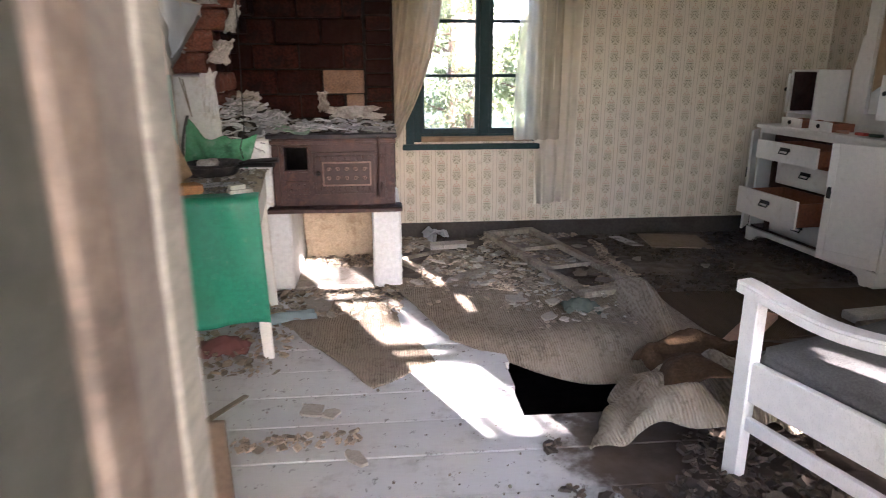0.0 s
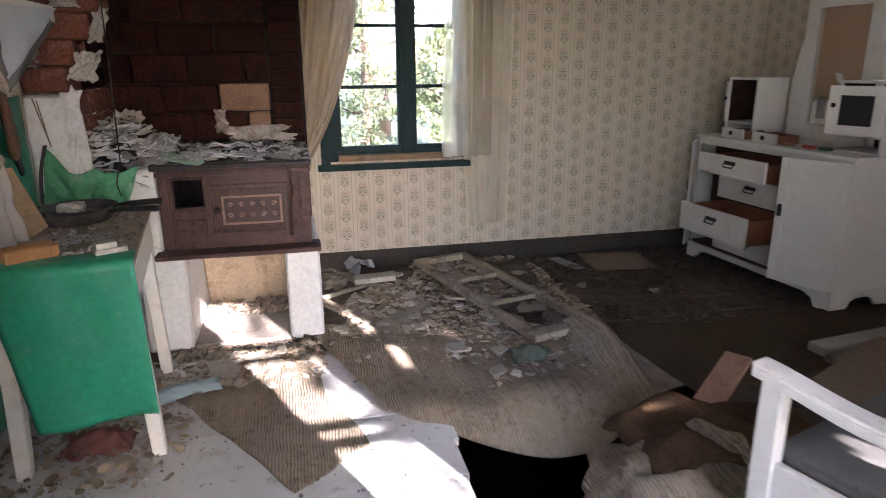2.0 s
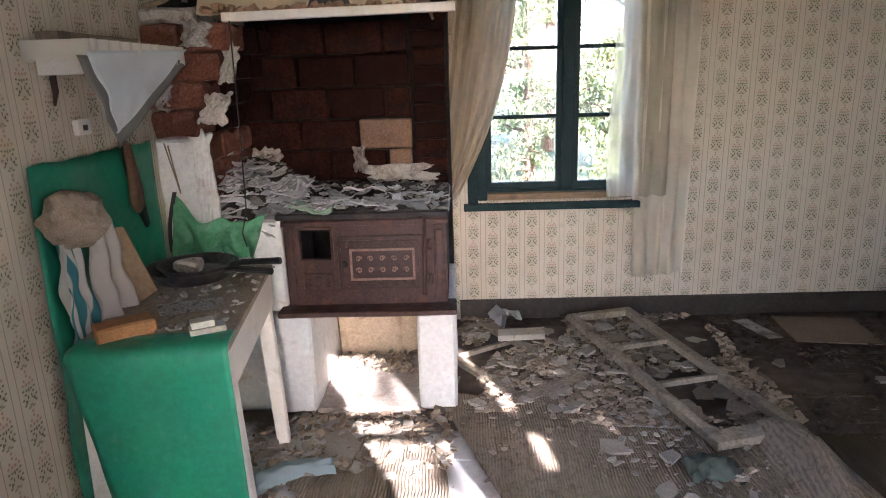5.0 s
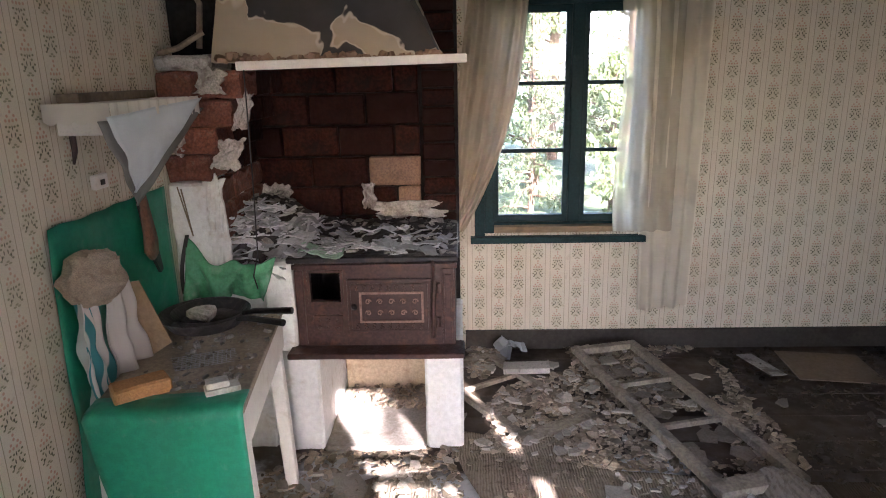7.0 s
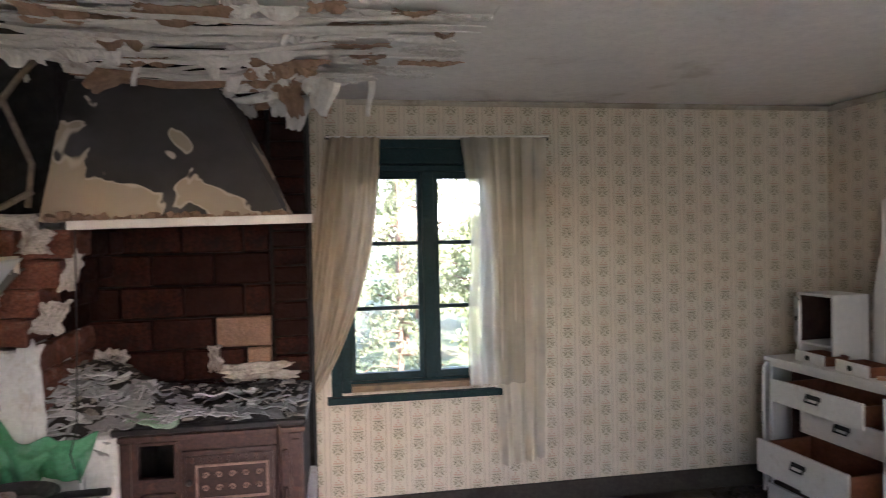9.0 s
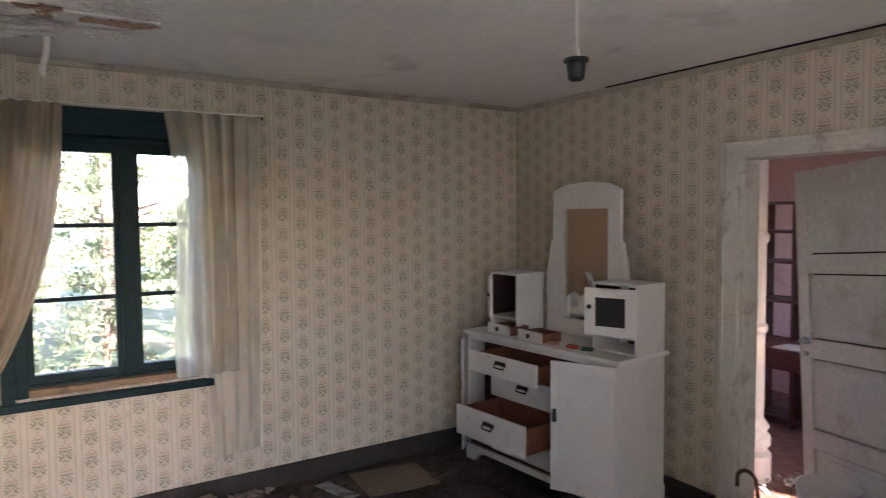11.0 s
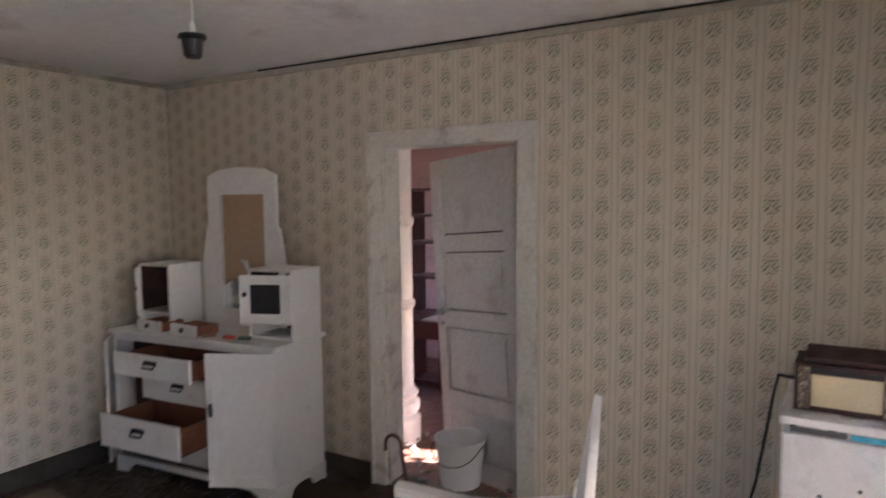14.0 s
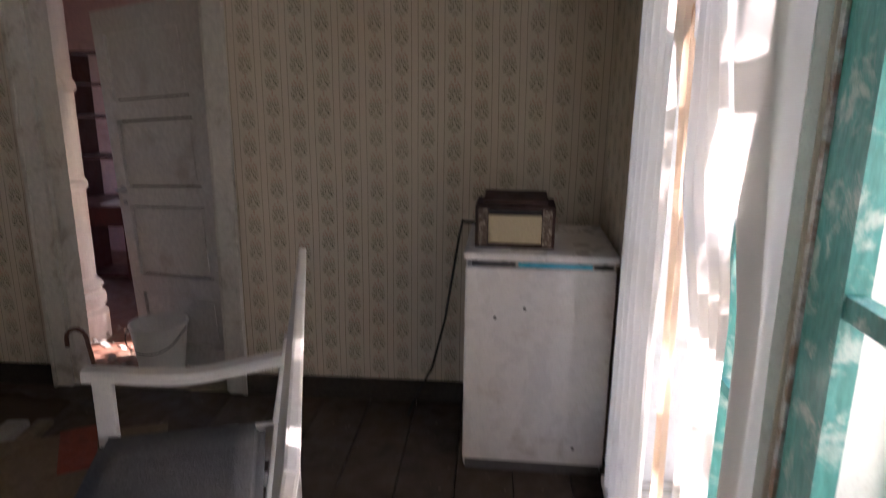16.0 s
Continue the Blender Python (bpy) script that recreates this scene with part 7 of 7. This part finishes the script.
BARK = plain("bark", (0.13, 0.085, 0.055), 0.95, 0.3, 6, (0.05, 0.035, 0.025), 0.4, 7, 0.9, 14)


def tree(x, y, h, spread, n, size, mat, label, seed, low=0.08, droop=0.25):
    r = random.Random(seed)
    t = thing("tree", (x, y, -0.65), label, "tree", "trees round the house")
    g = bmesh.new()
    tube(g, [(0, 0, -0.1), (0.04, 0.02, h * 0.35), (0.02, -0.03, h * 0.7), (0.0, 0.0, h)], [0.016 * h, 0.012 * h, 0.007 * h, 0.002 * h], 10)
    vs, fs = [], []
    for b in range(int(14 + h * 5)):
        z = h * (low + (1 - low) * (b + r.random()) / (14 + h * 5))
        a = r.uniform(0, 6.28)
        ln = spread * (1.05 - z / h) * r.uniform(0.6, 1.1) if mat == NEEDLE else spread * math.sin(math.pi * min(0.95, 0.12 + 0.85 * z / h)) * r.uniform(0.5, 1.1)
        tip = Vector((math.cos(a) * ln, math.sin(a) * ln, z - droop * ln * (1 if mat == NEEDLE else -0.8)))
        mid = Vector((math.cos(a) * ln * 0.5, math.sin(a) * ln * 0.5, z + (0.02 if mat == NEEDLE else 0.16) * ln))
        tube(g, [(0, 0, z), mid, tip], [0.02 + 0.004 * h * (1 - z / h), 0.012, 0.004], 5)
        for _ in range(n):
            k = r.uniform(0.18, 1.0)
            p = (Vector((0, 0, z)).lerp(mid, k * 2) if k < 0.5 else mid.lerp(tip, k * 2 - 1)) + Vector((r.gauss(0, 1), r.gauss(0, 1), r.gauss(-0.4, 0.8))) * 0.10 * (0.6 + ln * 0.35)
            m = Euler((r.uniform(0, 6.3), r.uniform(0, 6.3), r.uniform(0, 6.3))).to_matrix()
            s = size * r.uniform(0.6, 1.4)
            i0 = len(vs)
            wd = 0.28 if mat == NEEDLE else 0.6
            for q in ((-1, 0), (0, -wd), (1, 0), (0, wd)):
                vs.append(p + m @ Vector((q[0] * s, q[1] * s, 0)))
            fs.append((i0, i0 + 1, i0 + 2, i0 + 3))
    part("trunk", g, BARK, t)
    me = bpy.data.meshes.new("crown")
    me.from_pydata(vs, [], fs)
    me.materials.append(mat)
    part("crown", me, mat, t)


TREES = ((0.0, 13.0, 7.5, 1.6), (1.9, 14.5, 9.0, 2.0), (-2.6, 15.0, 10.0, 2.3), (4.2, 16.0, 10.5, 2.4), (-0.9, 17.5, 11.0, 2.5), (2.9, 19.0, 11.0, 2.6), (6.6, 18.0, 11.0, 2.6), (0.8, 21.5, 12.0, 3.0), (-4.2, 20.0, 12.0, 3.0), (9.0, 21.0, 12.0, 3.0))
for i, (x, y, h, sp) in enumerate(TREES):
    tree(x, y, h, sp, 150, 0.05, NEEDLE if i % 2 == 0 else LEAF, "green spruce in sunlight outside the window" if i % 2 == 0 else "light green leafy tree outside the window", 40 + i, low=0.02)
for i, (x, y) in enumerate(((-1.2, 11.8), (0.4, 11.2), (1.6, 12.0), (2.8, 11.4), (4.0, 12.4), (5.4, 12.2))):
    tree(x, y, 2.6 + 0.5 * (i % 3), 1.0, 110, 0.05, LEAF if i % 2 else NEEDLE, "dense green bush at the edge of the wood", 80 + i, low=0.02)
# South trees stand out of view, added to dapple the incoming sun.
tree(4.75, -4.7, 5.4, 0.9, 16, 0.06, LEAF, "unseen slender leafy tree added to dapple the sun on the windows", 61, low=0.4)
tree(4.7, -6.5, 6.6, 1.4, 9, 0.07, LEAF, "unseen sparse leafy tree added to break up the sunbeams", 60, low=0.45)
